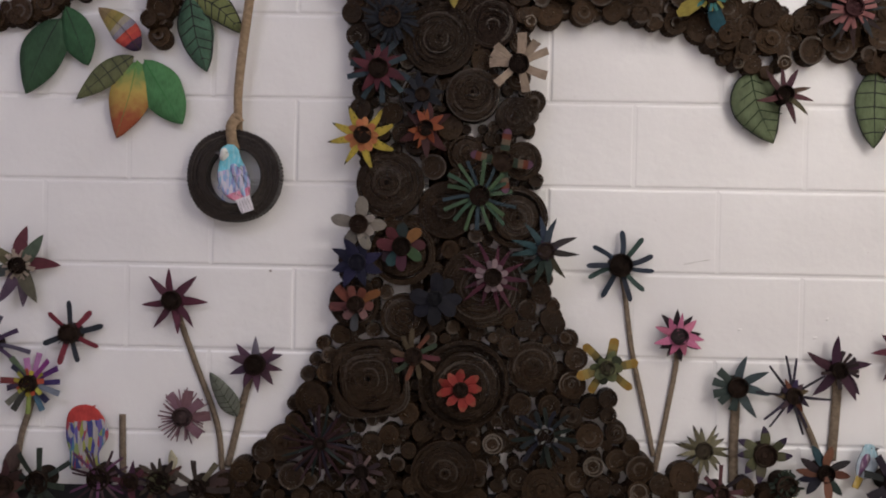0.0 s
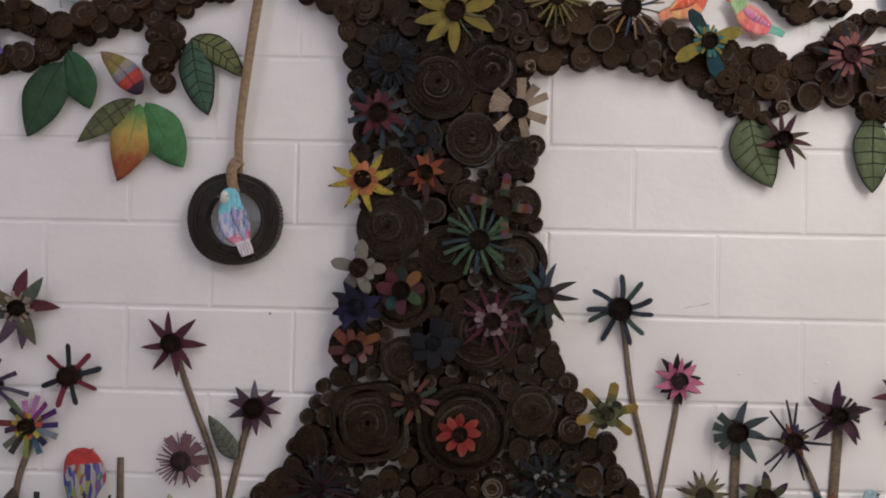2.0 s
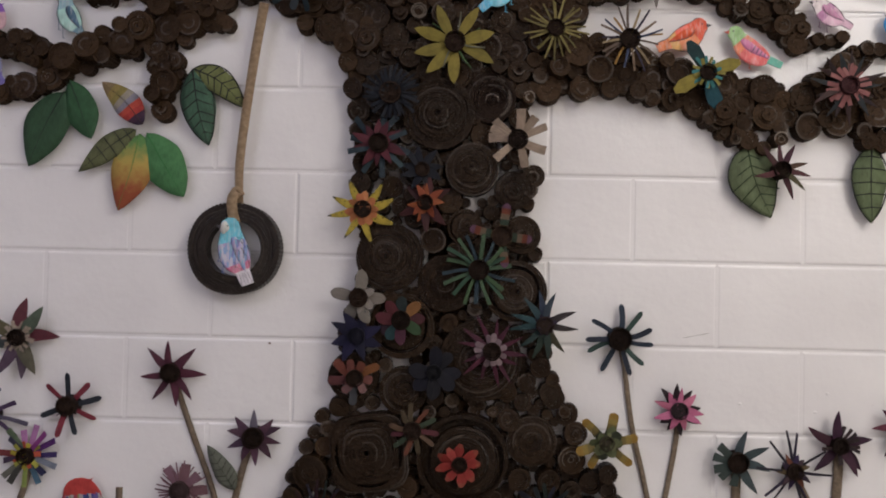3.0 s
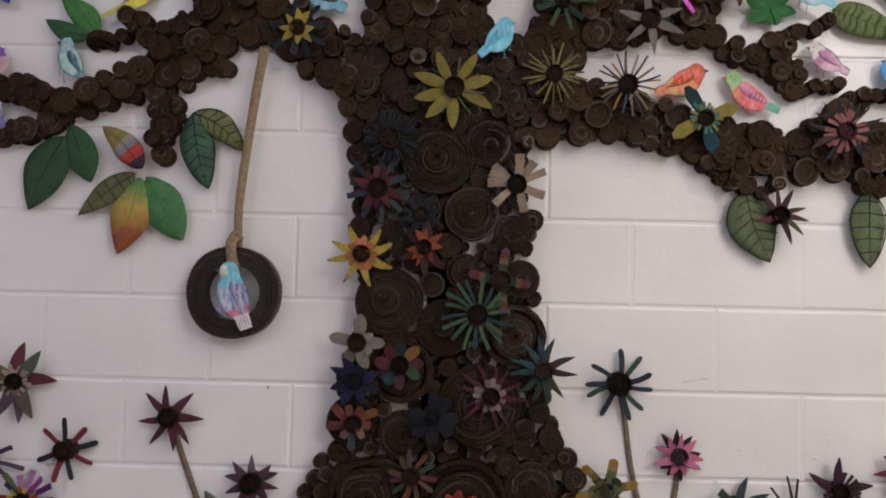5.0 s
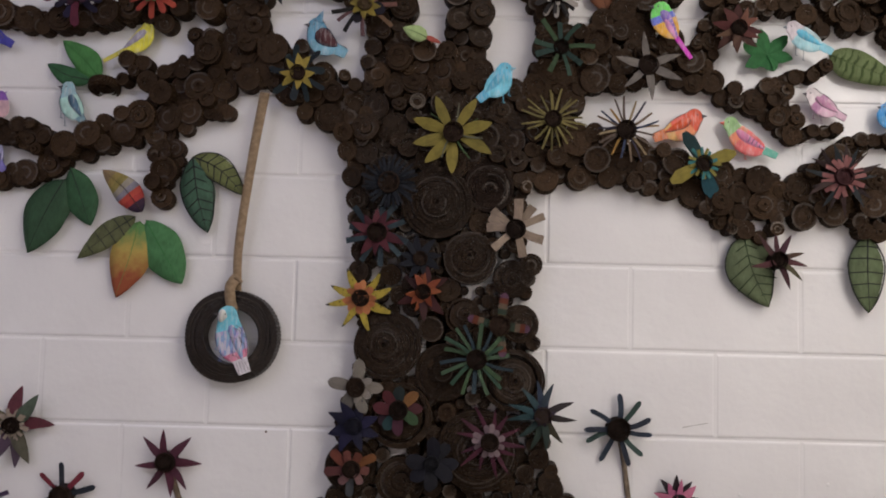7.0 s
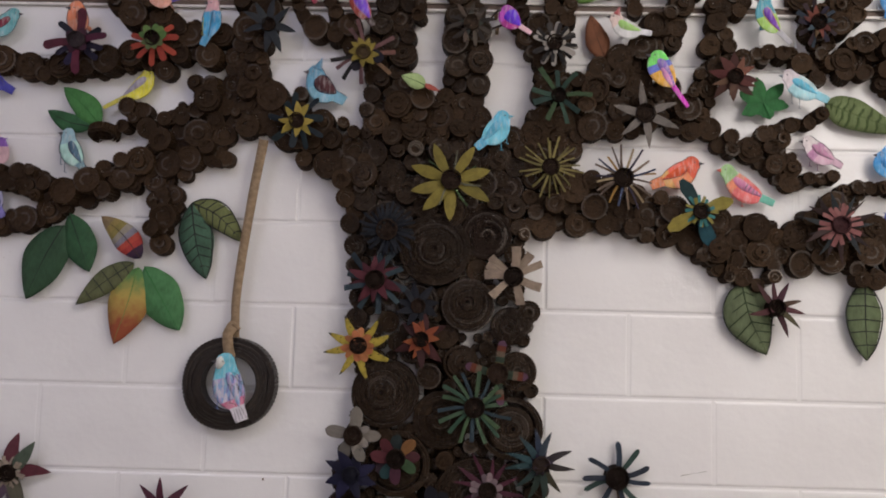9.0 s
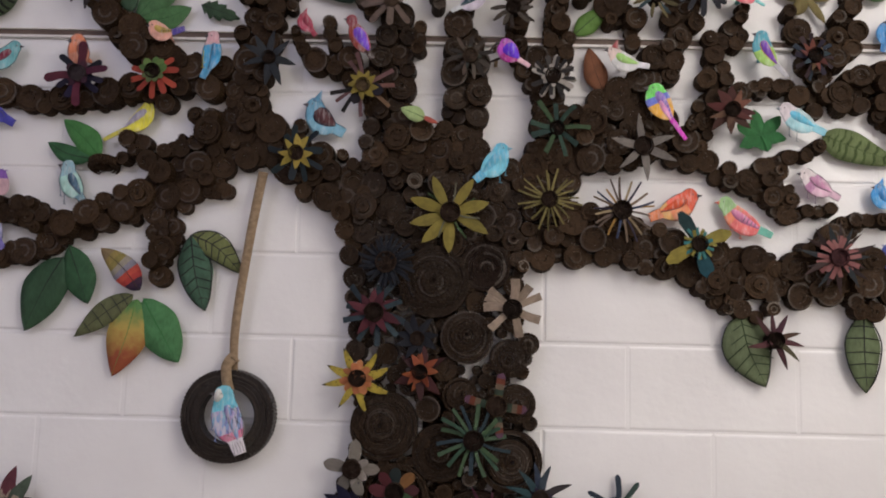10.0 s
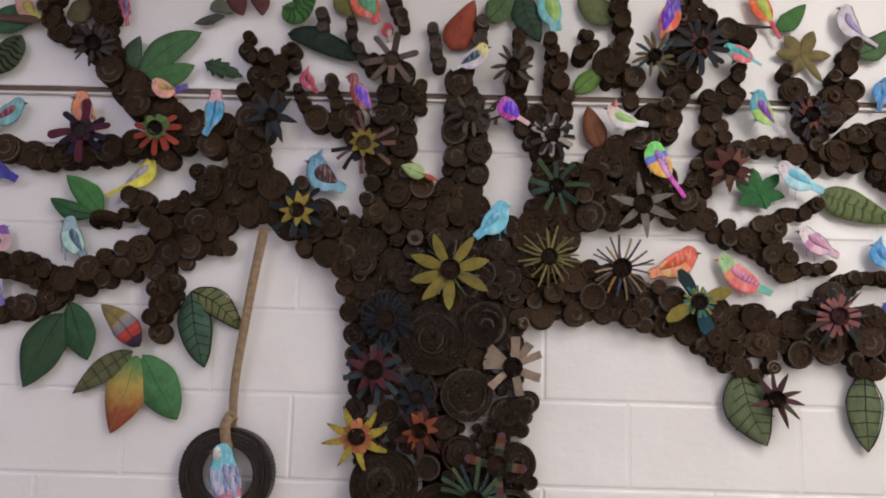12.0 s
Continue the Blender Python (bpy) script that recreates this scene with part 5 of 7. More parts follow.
# ---------------------------------------------------------------- flowers on the wall and tree
flower("maroon and green pointed paper flower on the white wall", -1.0632, -0.0260, 0.6283, -0.001, 0.0202,
       [((13, 40, 88, 150, 175, 210, 260, 310), 0.1022, "point", 0.0323, ["#5c3039", "#4c584a", "#562730", "#4f4c3e", "#4d3f4b", "#4c3b4a", "#474c4a", "#59543e"], 0.05, ""),
        (22, 0.0403, "strap", 0.0075, ["#8d8073"], 0.35, "")], 0)
flower("navy and red strap paper flower on the white wall", -0.9375, -0.0260, 0.4677, -0.001, 0.0229,
       [((2, 40, 75, 115, 160, 197, 250, 305), 0.0766, "rounded", 0.0129, ["#242931", "#6d2431"], 0.10, ""),
        (24, 0.0323, "needle", 0.0040, ["#2b2123"], 0.50, "")], 5)
flower("grey and purple strap paper flower on the white wall", -1.1279, -0.0260, 0.4392, -0.001, 0.0202,
       [(9, 0.0860, "strap", 0.0118, ["#4c4757", "#42314c"], 0.10, "")], 18)
flower("rainbow strap paper flower on a cardboard stem", -1.0318, -0.0260, 0.3460, -0.001, 0.0202,
       [(15, 0.0726, "strap", 0.0151, ["#9e6d97", "#7c3373", "#502564", "#332556", "#6d7481", "#272747", "#425f73", "#7c8a47", "#353531", "#5f5f56", "#332539", "#642a2a", "#353547", "#505f47"], 0.12, ""),
        (12, 0.0363, "strap", 0.0118, ["#ac9e39", "#979740", "#ac5039"], 0.30, "")], 15, stem=[(-1.0448, 0.2778), (-1.0634, 0.2154), (-1.0761, 0.1324)], stem_width=0.0148)
flower("maroon star paper flower on a cardboard stem", -0.6928, -0.0260, 0.5515, -0.001, 0.0229,
       [((0, 42, 92, 140, 170, 220, 263, 315), 0.0806, "point", 0.0183, ["#4c2131", "#472130"], 0.10, "")], 0, stem=[(-0.6751, 0.4917), (-0.6420, 0.4034), (-0.5990, 0.2948), (-0.5800, 0.2267), (-0.5718, 0.1419)], stem_width=0.0135)
flower("dusky purple paper flower on a cardboard stem", -0.4904, -0.0260, 0.4027, -0.001, 0.0255,
       [((0, 42, 72, 104, 142, 172, 206, 248, 284, 318), 0.0660, "point", 0.0200, ["#5c5662", "#4a2f3e", "#3a2636", "#472c3a", "#402935", "#4c3040", "#44283a", "#38263a", "#402a38", "#4a3242"], 0.10, "")], 12, stem=[(-0.5146, 0.3405), (-0.5364, 0.2483), (-0.5582, 0.1518)], stem_width=0.0162)
flower("mauve fringed paper flower on the white wall", -0.6612, -0.0260, 0.2741, -0.001, 0.0229,
       [(38, 0.0645, "needle", 0.0052, ["#6c4e54", "#795a62", "#60444a"], 0.12, ""),
        ((-32, 8, 48, 88, 128), 0.0640, "strap", 0.0230, ["#735560", "#6a4c52"], 0.16, "")], 0, tint="#3a2a2a")
# petal colours low on the wall are darkened for the shadow there
flower("dark green strap paper flower low on the white wall", -0.9990, -0.0500, 0.1161, -0.001, 0.0266,
       [(9, 0.0797, "strap", 0.0149, ["#293127", "#232b25"], 0.20, "")], 8)
flower("mauve spidery paper flower low on the white wall", -0.8527, -0.0500, 0.1277, -0.001, 0.0266,
       [(16, 0.0797, "needle", 0.0080, ["#48353b", "#3d2a30", "#54314d"], 0.25, "")], 0)
flower("purple ragged paper flower low on the white wall", -0.7768, -0.0500, 0.1215, -0.001, 0.0213,
       [(9, 0.0505, "point", 0.0149, ["#381c31", "#431c27", "#241824"], 0.30, "")], 0)
flower("olive and red ragged paper flower low on the white wall", -0.7079, -0.0500, 0.1232, -0.001, 0.0266,
       [(14, 0.0611, "notched", 0.0128, ["#393026", "#312622", "#482a24"], 0.30, ""),
        (10, 0.0372, "point", 0.0096, ["#3d3d26"], 0.40, "")], 0)
flower("brown strap paper flower low on the white wall", -0.6173, -0.0500, 0.1119, -0.001, 0.0213,
       [(7, 0.0771, "strap", 0.0149, ["#3c332c", "#565041", "#322926"], 0.30, "")], -5)
flower("dark maroon paper flower low on the white wall", -1.0805, -0.0500, 0.1060, -0.001, 0.0239,
       [(8, 0.0611, "point", 0.0255, ["#3c2222", "#301f1d", "#412922"], 0.20, "")], 0)
flower("slate blue fringed paper flower fixed on the brown tree", -0.1785, -0.0680, 1.2235, -0.040, 0.0255,
       [(30, 0.0671, "needle", 0.0094, ["#12161f", "#10141d", "#151b25"], 0.30, ""),
        (20, 0.0403, "needle", 0.0067, ["#0d1018"], 0.50, "")], 0)
flower("red and teal paper flower fixed on the brown tree", -0.2035, -0.0680, 1.1043, -0.040, 0.0228,
       [(10, 0.0806, "strap", 0.0140, ["#29383e", "#233038"], 0.05, ""),
        (10, 0.0671, "point", 0.0204, ["#4b1c26", "#421922"], 0.20, "")], 0)
flower("tan card strap paper flower fixed on the brown tree", 0.1224, -0.0680, 1.1195, -0.040, 0.0228,
       [((0, 38, 65, 107, 170, 225, 270, -45, -62), 0.0698, "strap", 0.0204, ["#857567", "#796a5c", "#8e7e6e"], 0.20, "")], 0)
flower("yellow dotted paper flower with orange ring fixed on the brown tree", -0.2371, -0.0680, 0.9493, -0.040, 0.0201,
       [((-25, 33, 67, 115, 163, 212, 257, 295), 0.0830, "point", 0.0190, ["dots#a0903a"], 0.08, ("dots#a0903a", "dots#a0903a", "dots#9a8833", "dots#9a8833", "dots#9a8833", "dots#8f7f30", "#1c180c")),
        (10, 0.0430, "round", 0.0183, ["#a76c45", "#a0613f"], 0.15, "")], 10)
flower("orange paper flower over dark red petals fixed on the brown tree", -0.0912, -0.0680, 0.9675, -0.040, 0.0175,
       [(6, 0.0698, "point", 0.0236, ["#3b1a1b", "#321719"], 0.05, ""),
        (8, 0.0483, "point", 0.0172, ["#7a4124", "#743821"], 0.25, "")], 8)
flower("striped red and yellow strap paper flower fixed on the brown tree", 0.0894, -0.0680, 0.8933, -0.040, 0.0238,
       [((8, 95, 172, -78), 0.0741, "rounded", 0.0200, ["#3a1c18", "#2c221c"], 0.15, ("#54482a", "#263428", "#5a4c3e", "#5c2c1a", "#54384c"))], 5)
flower("green and blue strap paper flower fixed on the brown tree", 0.0369, -0.0680, 0.8130, -0.040, 0.0238,
       [(18, 0.0847, "strap", 0.0095, ["#354934", "#2a3940", "#3b5036", "#2a4334"], 0.15, "")], 4)
flower("grey beige rounded paper flower fixed on the brown tree", -0.2425, -0.0680, 0.7419, -0.040, 0.0225,
       [((0, 92, 155, 202, 278), 0.0640, "round", 0.0260, ["#6a645c", "#716a62", "#645f57", "#5d5852", "#655f59"], 0.15, ""),
        ((60, 120, 168), 0.0420, "round", 0.0180, ["#7b746e", "#837c75"], 0.30, "")])
flower("many coloured rounded paper flower fixed on the brown tree", -0.1421, -0.0680, 0.6920, -0.040, 0.0225,
       [((2, 85, 240), 0.0560, "round", 0.0290, ["#131e1e", "#3e1b21", "#2a1922"], 0.10, ""),
        ((-36, -78, 50, 128, 174, 216), 0.0580, "round", 0.0250, ["#46191e", "#4b1f25", "#64421e", "#2f452c", "#3e1c2a", "#223d3e"], 0.20, "")])
flower("violet blue paper flower fixed on the brown tree", -0.2452, -0.0680, 0.6528, -0.040, 0.0199,
       [((-28, 20, 70, 112, 160, 205, 252, 300), 0.0640, "point", 0.0270, ["#0d0c29", "#0b0b23", "#110e2f"], 0.15, "")], tint="#0c0b1d")
flower("orange and pink paper flower fixed on the brown tree", -0.2463, -0.0680, 0.5550, -0.040, 0.0199,
       [((-50, 62, 186, 266), 0.0630, "rounded", 0.0210, ["#5d2d20", "#663f20", "#36383c", "#472222"], 0.12, ""),
        ((-15, 25, 100, 148, 222), 0.0430, "rounded", 0.0190, ["#582d25", "#542a1d", "#613a35", "#6b4e4b", "#664949"], 0.22, "")])
flower("dark navy paper flower fixed on the brown tree", -0.0628, -0.0680, 0.5728, -0.040, 0.0172,
       [((0, 48, 88, 132, 182, 232, 282), 0.0620, "round", 0.0300, ["#040411", "#03030d", "#050514"], 0.15, "")], tint="#04040b")
flower("pink petalled paper flower with pale ring fixed on the brown tree", 0.0710, -0.0680, 0.6244, -0.040, 0.0212,
       [(13, 0.0847, "point", 0.0116, ["#441b2b", "#3d1726"], 0.08, ""),
        (11, 0.0410, "rounded", 0.0138, ["#726164", "#6c5b5f"], 0.20, "")], 6)
flower("blue, teal and brown spiky paper flower fixed on the brown tree", 0.1929, -0.0680, 0.6873, -0.040, 0.0199,
       [((-42, -12, 20, 68, 98, 142, 172, 200, 228, 262, 283), 0.0800, "point", 0.0150,
         ["#23383d", "#2b3544", "#333d46", "#2c2628", "#2b2523", "#343020", "#1e2b24", "#1a281f", "#1a2c2a", "#203739", "#274044"], 0.22, ""),
        (9, 0.0300, "point", 0.0120, ["#251c2f", "#1f1a26"], 0.40, "")], 10, tint="#2f2119")
flower("brown and green strap paper flower fixed on the brown tree", -0.1097, -0.0680, 0.4367, -0.040, 0.0211,
       [(11, 0.0632, "rounded", 0.0116, ["#3f3525", "#542e1f", "#2e392a", "#4a1f25", "#493627"], 0.25, "")], 0)
flower("bright red paper flower fixed on the brown tree", 0.0013, -0.0680, 0.3598, -0.040, 0.0184,
       [(9, 0.0570, "notched", 0.0225, ["#7c2621", "#74231f"], 0.20, ("#74231f", "#7c2822", "#7c2822", "#78382a"))], 10)
# these low trunk flowers have shade worked into their petal colours
flower("red and green fringed paper flower fixed on the brown tree", -0.3245, -0.0680, 0.2265, -0.040, 0.0145,
       [(30, 0.0860, "needle", 0.0080, ["#240d14", "#0e1a18", "#2a1018", "#140f1e", "#2a1216"], 0.25, "")], 0)
flower("pink and white small paper flower fixed on the brown tree", -0.2265, -0.0680, 0.1625, -0.040, 0.0171,
       [(12, 0.0501, "rounded", 0.0095, ["#281619", "#5a4a48", "#201116"], 0.25, "")], 0)
flower("dark green and blue strap paper flower fixed on the brown tree", 0.2009, -0.0680, 0.2560, -0.040, 0.0198,
       [(15, 0.0764, "rounded", 0.0105, ["#0a1410", "#0b0c1a", "#0b1418", "#0d1813"], 0.25, ""),
        (7, 0.0300, "round", 0.0130, ["#6a6a66", "#4a4f58"], 0.45, "")], 0)
flower("mustard yellow paper flower with olive ring fixed on the brown tree", 0.3393, -0.0680, 0.4200, -0.040, 0.0171,
       [((12, 78, 130, 205, 250, 312), 0.0738, "rounded", 0.0220, ["#26241a", "#33301f"], 0.10, ("#33301f", "#5f532c", "#7a6834", "#82662a")),
        (8, 0.0440, "round", 0.0220, ["#4c5236", "#2c3122", "#555a3e"], 0.25, ""),
        (6, 0.0300, "round", 0.0170, ["#5c5f42", "#4a4f34"], 0.40, "")], 12, tint="#363021")
flower("dark navy paper flower fixed on the brown tree", -0.0999, -0.0680, 1.0457, -0.040, 0.0171,
       [(9, 0.0632, "point", 0.0190, ["#0b0e18", "#0d1019"], 0.20, "")], 0)
flower("blackish blue strap paper flower on a cardboard stem", 0.3747, -0.0260, 0.6562, -0.001, 0.0269,
       [((0, 38, 72, 98, 137, 163, 208, 247, 270, 303), 0.0847, "rounded", 0.0129, ["#27313e", "#2b3e39", "#252b37"], 0.10, "")], 0, stem=[(0.3890, 0.5950), (0.4095, 0.4532), (0.4391, 0.3251), (0.4660, 0.1996)], stem_width=0.0121)
flower("bright pink paper flower with black tips on a cardboard stem", 0.5154, -0.0260, 0.4915, -0.001, 0.0202,
       [(9, 0.0618, "point", 0.0204, ["#261c20"], 0.00, ""),
        (9, 0.0600, "point", 0.0185, ["#a85f7e", "#b36982", "#a15775"], 0.20, "")], 5, tint="#33272a", stem=[(0.5163, 0.4285), (0.4961, 0.3061), (0.4696, 0.1589)], stem_width=0.0121)
flower("slate grey pointed paper flower on a cardboard stem", 0.6537, -0.0260, 0.3739, -0.001, 0.0242,
       [((22, 60, 106, 148), 0.0800, "point", 0.0215, ["#333d42", "#374346", "#39464a", "#2f3a3c"], 0.15, ""),
        ((-48, -74, -104, -130, 190), 0.0560, "strap", 0.0190, ["#29332f", "#303b38", "#2c3734"], 0.30, "")], 20, stem=[(0.6583, 0.3233), (0.6564, 0.2285), (0.6571, 0.1390)], stem_width=0.0216)
flower("olive strap paper flower with dark tips on the white wall", 0.5799, -0.0260, 0.2220, -0.001, 0.0202,
       [(17, 0.0650, "point", 0.0125, ["#716c54", "#68634c", "#7b755a"], 0.15, ("#716c54", "#6a654e", "#645f49", "#38332a"))], 0, tint="#3c3326")
flower("dark plum pointed paper flower on the white wall", 0.7224, -0.0260, 0.2146, -0.001, 0.0269,
       [((-5, 48, 86, 196, 228, 270, 298), 0.0659, "lens", 0.0237, ["#47472f", "#3f402c", "#4a4a34", "#444030"], 0.20, "#2e2238")], 5)
flower("dark spiky paper flower with purple ring on a cardboard stem", 0.7855, -0.0260, 0.3568, -0.001, 0.0188,
       [((-42, -8, 14, 58, 92, 150, 165, 212, 232, 275), 0.0900, "needle", 0.0075, ["#1c1822", "#1f1928", "#241c30"], 0.15, ""),
        (10, 0.0440, "point", 0.0150, ["#2a1c3c", "#3a2a30", "#54462f", "#2c2030", "#5c3424"], 0.30, "")], 12, stem=[(0.8113, 0.3160), (0.8393, 0.2598), (0.8635, 0.1996)], stem_width=0.0135)
flower("dark plum broad petalled paper flower on a cardboard stem", 0.8900, -0.0260, 0.4193, -0.001, 0.0188,
       [((-2, -58, 78, 138, 150, 222), 0.0800, "point", 0.0235, ["#34182e", "#3a1c28", "#33192c", "#2e1628", "#381c2c", "#30172a"], 0.10, ""),
        ((20, 36, 52, 66, 92, 108, 180, 265), 0.0470, "strap", 0.0090, ["#251a1c", "#2c1e1e", "#22181c"], 0.40, "")], 2, stem=[(0.8983, 0.3693), (0.8947, 0.2949), (0.8888, 0.2002)], stem_width=0.0216)
flower("coral and blue paper flower low on the white wall", 0.8566, -0.0500, 0.1800, -0.001, 0.0199,
       [((-22, 14, 66, 98, 140, 178, 215, 250, 278, 305), 0.0664, "lens", 0.0202, ["#1f3840", "#64402e", "#191417", "#553226", "#2a3732", "#6a4636", "#22222c", "#1f1f2f", "#5c3a2c", "#1f1419"], 0.20, "")], 0)
flower("dark green frilled paper flower low on the white wall", 0.7655, -0.0500, 0.1486, -0.001, 0.0252,
       [(30, 0.0385, "needle", 0.0093, ["#232d21", "#1b251c"], 0.30, "")], 0)
flower("dusky rose strap paper flower low on the white wall", 0.6148, -0.0500, 0.1290, -0.001, 0.0186,
       [(9, 0.0638, "strap", 0.0117, ["#503034", "#271f24", "#482a30"], 0.20, "")], 0)
flower("maroon pointed paper flower on the white wall", 1.0500, -0.0260, 0.4628, -0.001, 0.0202,
       [(8, 0.0833, "point", 0.0215, ["#52212f", "#4a2131"], 0.10, "")], -8)
flower("purple strap paper flower low on the white wall", 1.0140, -0.0500, 0.1600, -0.001, 0.0239,
       [(9, 0.0877, "strap", 0.0191, ["#1c151f", "#171a1a", "#211826"], 0.20, "")], 10)
flower("dark grey ragged paper flower fixed on the brown tree", -0.9396, -0.0680, 1.8977, -0.040, 0.0201,
       [(15, 0.0591, "notched", 0.0118, ["#312c2c", "#3a3433"], 0.25, "")], 0)
flower("purple maroon paper flower with navy petals fixed on the brown tree", -0.9480, -0.0680, 1.6700, -0.040, 0.0201,
       [((-52, 56, 105, 130, 205, 234), 0.0640, "rounded", 0.0170, ["#141724", "#12141f", "#161026", "#150f28", "#181030", "#150f24"], 0.12, ""),
        ((8, 81, 181, 259), 0.0780, "rounded", 0.0200, ["#4e1c2c", "#481a30", "#551f32"], 0.18, ""),
        ((30, 135, 222, 305), 0.0360, "round", 0.0190, ["#3a1a2a", "#341828"], 0.30, "")], tint="#3a3034")
flower("red strap paper flower with green ring fixed on the brown tree", -0.7636, -0.0680, 1.6780, -0.040, 0.0175,
       [((45, 82, 118, 152, 184, 222, 255, 285), 0.0631, "rounded", 0.0150, ["#983f2f", "#8d382c"], 0.10, ""),
        ((-62, -30, 2, 34, 64), 0.0400, "round", 0.0180, ["#4d6a38", "#5a743e"], 0.40, ""),
        ((120, 160, 200, 240), 0.0300, "round", 0.0150, ["#55603c"], 0.50, "")], 20)
flower("dark slate pointed paper flower fixed on the brown tree", -0.4825, -0.0680, 1.7204, -0.040, 0.0161,
       [(8, 0.0779, "point", 0.0183, ["#272b30", "#22272d"], 0.20, "")], 18)
flower("mauve strap paper flower with yellow ring fixed on the brown tree", -0.2486, -0.0680, 1.6534, -0.040, 0.0170,
       [((110, 205), 0.0540, "round", 0.0260, ["#120e1c", "#140f18"], 0.05, ""),
        ((-10, -33, 59, 88, 128, 180, 214, 238, 256), 0.0790, "strap", 0.0100,
         ["#5f4244", "#5a4042", "#624546", "#66443e", "#604834", "#5a4042", "#141111", "#5c4143", "#161212"], 0.15, ""),
        ((-20, 18, 55, 95, 135, 178, 225, 268, 305), 0.0390, "point", 0.0180, ["#7c6e2e", "#71642b"], 0.30, "")], tint="#4a3a24")
flower("brown felt paper flower fixed on the brown tree", -0.1870, -0.0680, 1.8730, -0.040, 0.0180,
       [((-40, 10, 80, 145, 182, 225, 261), 0.0720, "rounded", 0.0165, ["#54484a", "#40332c", "#5a4c46", "#5f5048", "#62544c", "#5e504a", "#584a46"], 0.20, "")], tint="#4c3c2e")
flower("dark brown ragged paper flower fixed on the brown tree", 0.0100, -0.0680, 1.7330, -0.040, 0.0185,
       [((-35, 10, 45, 80, 118, 148, 172, 195, 228, 258, 285), 0.0570, "notched", 0.0110, ["#4a3e36", "#2b2521", "#312b26", "#26211e", "#3a332d", "#2b2521", "#4a423a"], 0.25, ""),
        (8, 0.0330, "notched", 0.0110, ["#363a34", "#3e3630"], 0.35, "")], tint="#3e2f22")
flower("brown grey ragged paper flower fixed on the brown tree", 0.1130, -0.0680, 1.8600, -0.040, 0.0175,
       [(12, 0.0591, "notched", 0.0118, ["#39312c", "#403933"], 0.30, "")], 0)
flower("white paper flower with black inked petals fixed on the brown tree", 0.2110, -0.0680, 1.6851, -0.040, 0.0190,
       [((-75, -46, -14, 12, 38, 66, 96, 124, 152, 182, 212, 246), 0.0560, "rounded", 0.0130, ["#8f8a85", "#98918b", "#3c3836"], 0.20, ""),
        ((-72, -44, -15, 13, 41, 68, 94, 126, 150, 184, 214, 244), 0.0530, "strap", 0.0092, ["#191616", "#231f1f"], 0.22, ""),
        ((-60, -12, 28, 82, 130, 172, 228, 262), 0.0290, "rounded", 0.0110, ["#8f8a85", "#969089"], 0.35, "")])
flower("dark green strap paper flower fixed on the brown tree", 0.2229, -0.0680, 1.5577, -0.040, 0.0175,
       [(9, 0.0752, "strap", 0.0140, ["#203530", "#273e33", "#2d4128"], 0.25, "")], 0)
flower("silver grey pointed paper flower fixed on the brown tree", 0.4304, -0.0680, 1.5177, -0.040, 0.0228,
       [((-77, -12, 70, 115, 177, 225), 0.0833, "point", 0.0183, ["#6b6560", "#635d59"], 0.20, "")], -10)
flower("olive ragged paper flower with blue petals fixed on the brown tree", 0.4629, -0.0680, 1.8937, -0.040, 0.0161,
       [(13, 0.0591, "notched", 0.0107, ["#5b5236", "#50492f", "#313f44"], 0.20, "")], 0)
flower("charcoal paper flower with rust middle fixed on the brown tree", 0.5779, -0.0680, 1.9255, -0.040, 0.0148,
       [(14, 0.0779, "rounded", 0.0129, ["#25262c", "#2c2d33"], 0.15, ""),
        (9, 0.0336, "point", 0.0129, ["#4d2821"], 0.40, "")], 0)
flower("rust brown and salmon pointed paper flower fixed on the brown tree", 0.6430, -0.0680, 1.6110, -0.040, 0.0175,
       [((-32, 5, 95, 135, 185, 222, 288), 0.0640, "point", 0.0230, ["#4a2420", "#3f211d", "#40191b", "#3c251e", "#44291f", "#3f251f", "#4c2220"], 0.20, ""),
        ((20, 62, 112, 200, 252), 0.0540, "point", 0.0165, ["#6a4638", "#6c4438", "#4c2420", "#50382c", "#5e4636"], 0.30, "")])
flower("brown and blue small paper flower fixed on the brown tree", 0.8429, -0.0680, 1.7491, -0.040, 0.0175,
       [(12, 0.0560, "strap", 0.0110, ["#2a2026", "#221c2c", "#2c3540", "#332428"], 0.15, ""),
        (9, 0.0420, "point", 0.0120, ["#6a3a30", "#5b4630", "#36444c", "#58302c"], 0.4, "")], 0)
flower("large yellow paper flower with black heart fixed on the brown tree", -0.0297, -0.0680, 1.3465, -0.040, 0.0242,
       [((-74, -27, 37, 75, 120, 177, 225, 252), 0.1010, "lens", 0.0262, ["#766b2d", "#6e642b", "#7d7133"], 0.12, ""),
        ((-50, 8, 52, 98, 148, 200), 0.0700, "needle", 0.0050, ["#3c5230", "#5a5a4a"], 0.10, "")], -4)
flower("yellow green needle paper flower fixed on the brown tree", 0.2065, -0.0680, 1.3838, -0.040, 0.0201,
       [(22, 0.0752, "needle", 0.0062, ["#696036", "#72693d", "#5c552f"], 0.20, "")], 3)
flower("grey and tan needle paper flower fixed on the brown tree", 0.3793, -0.0680, 1.3607, -0.040, 0.0228,
       [(21, 0.0779, "needle", 0.0067, ["#5b4e44", "#8a7a5e", "#312c3c", "#6d5c4b", "#3a4258", "#8a6a36", "#544840"], 0.25, "")], 0)
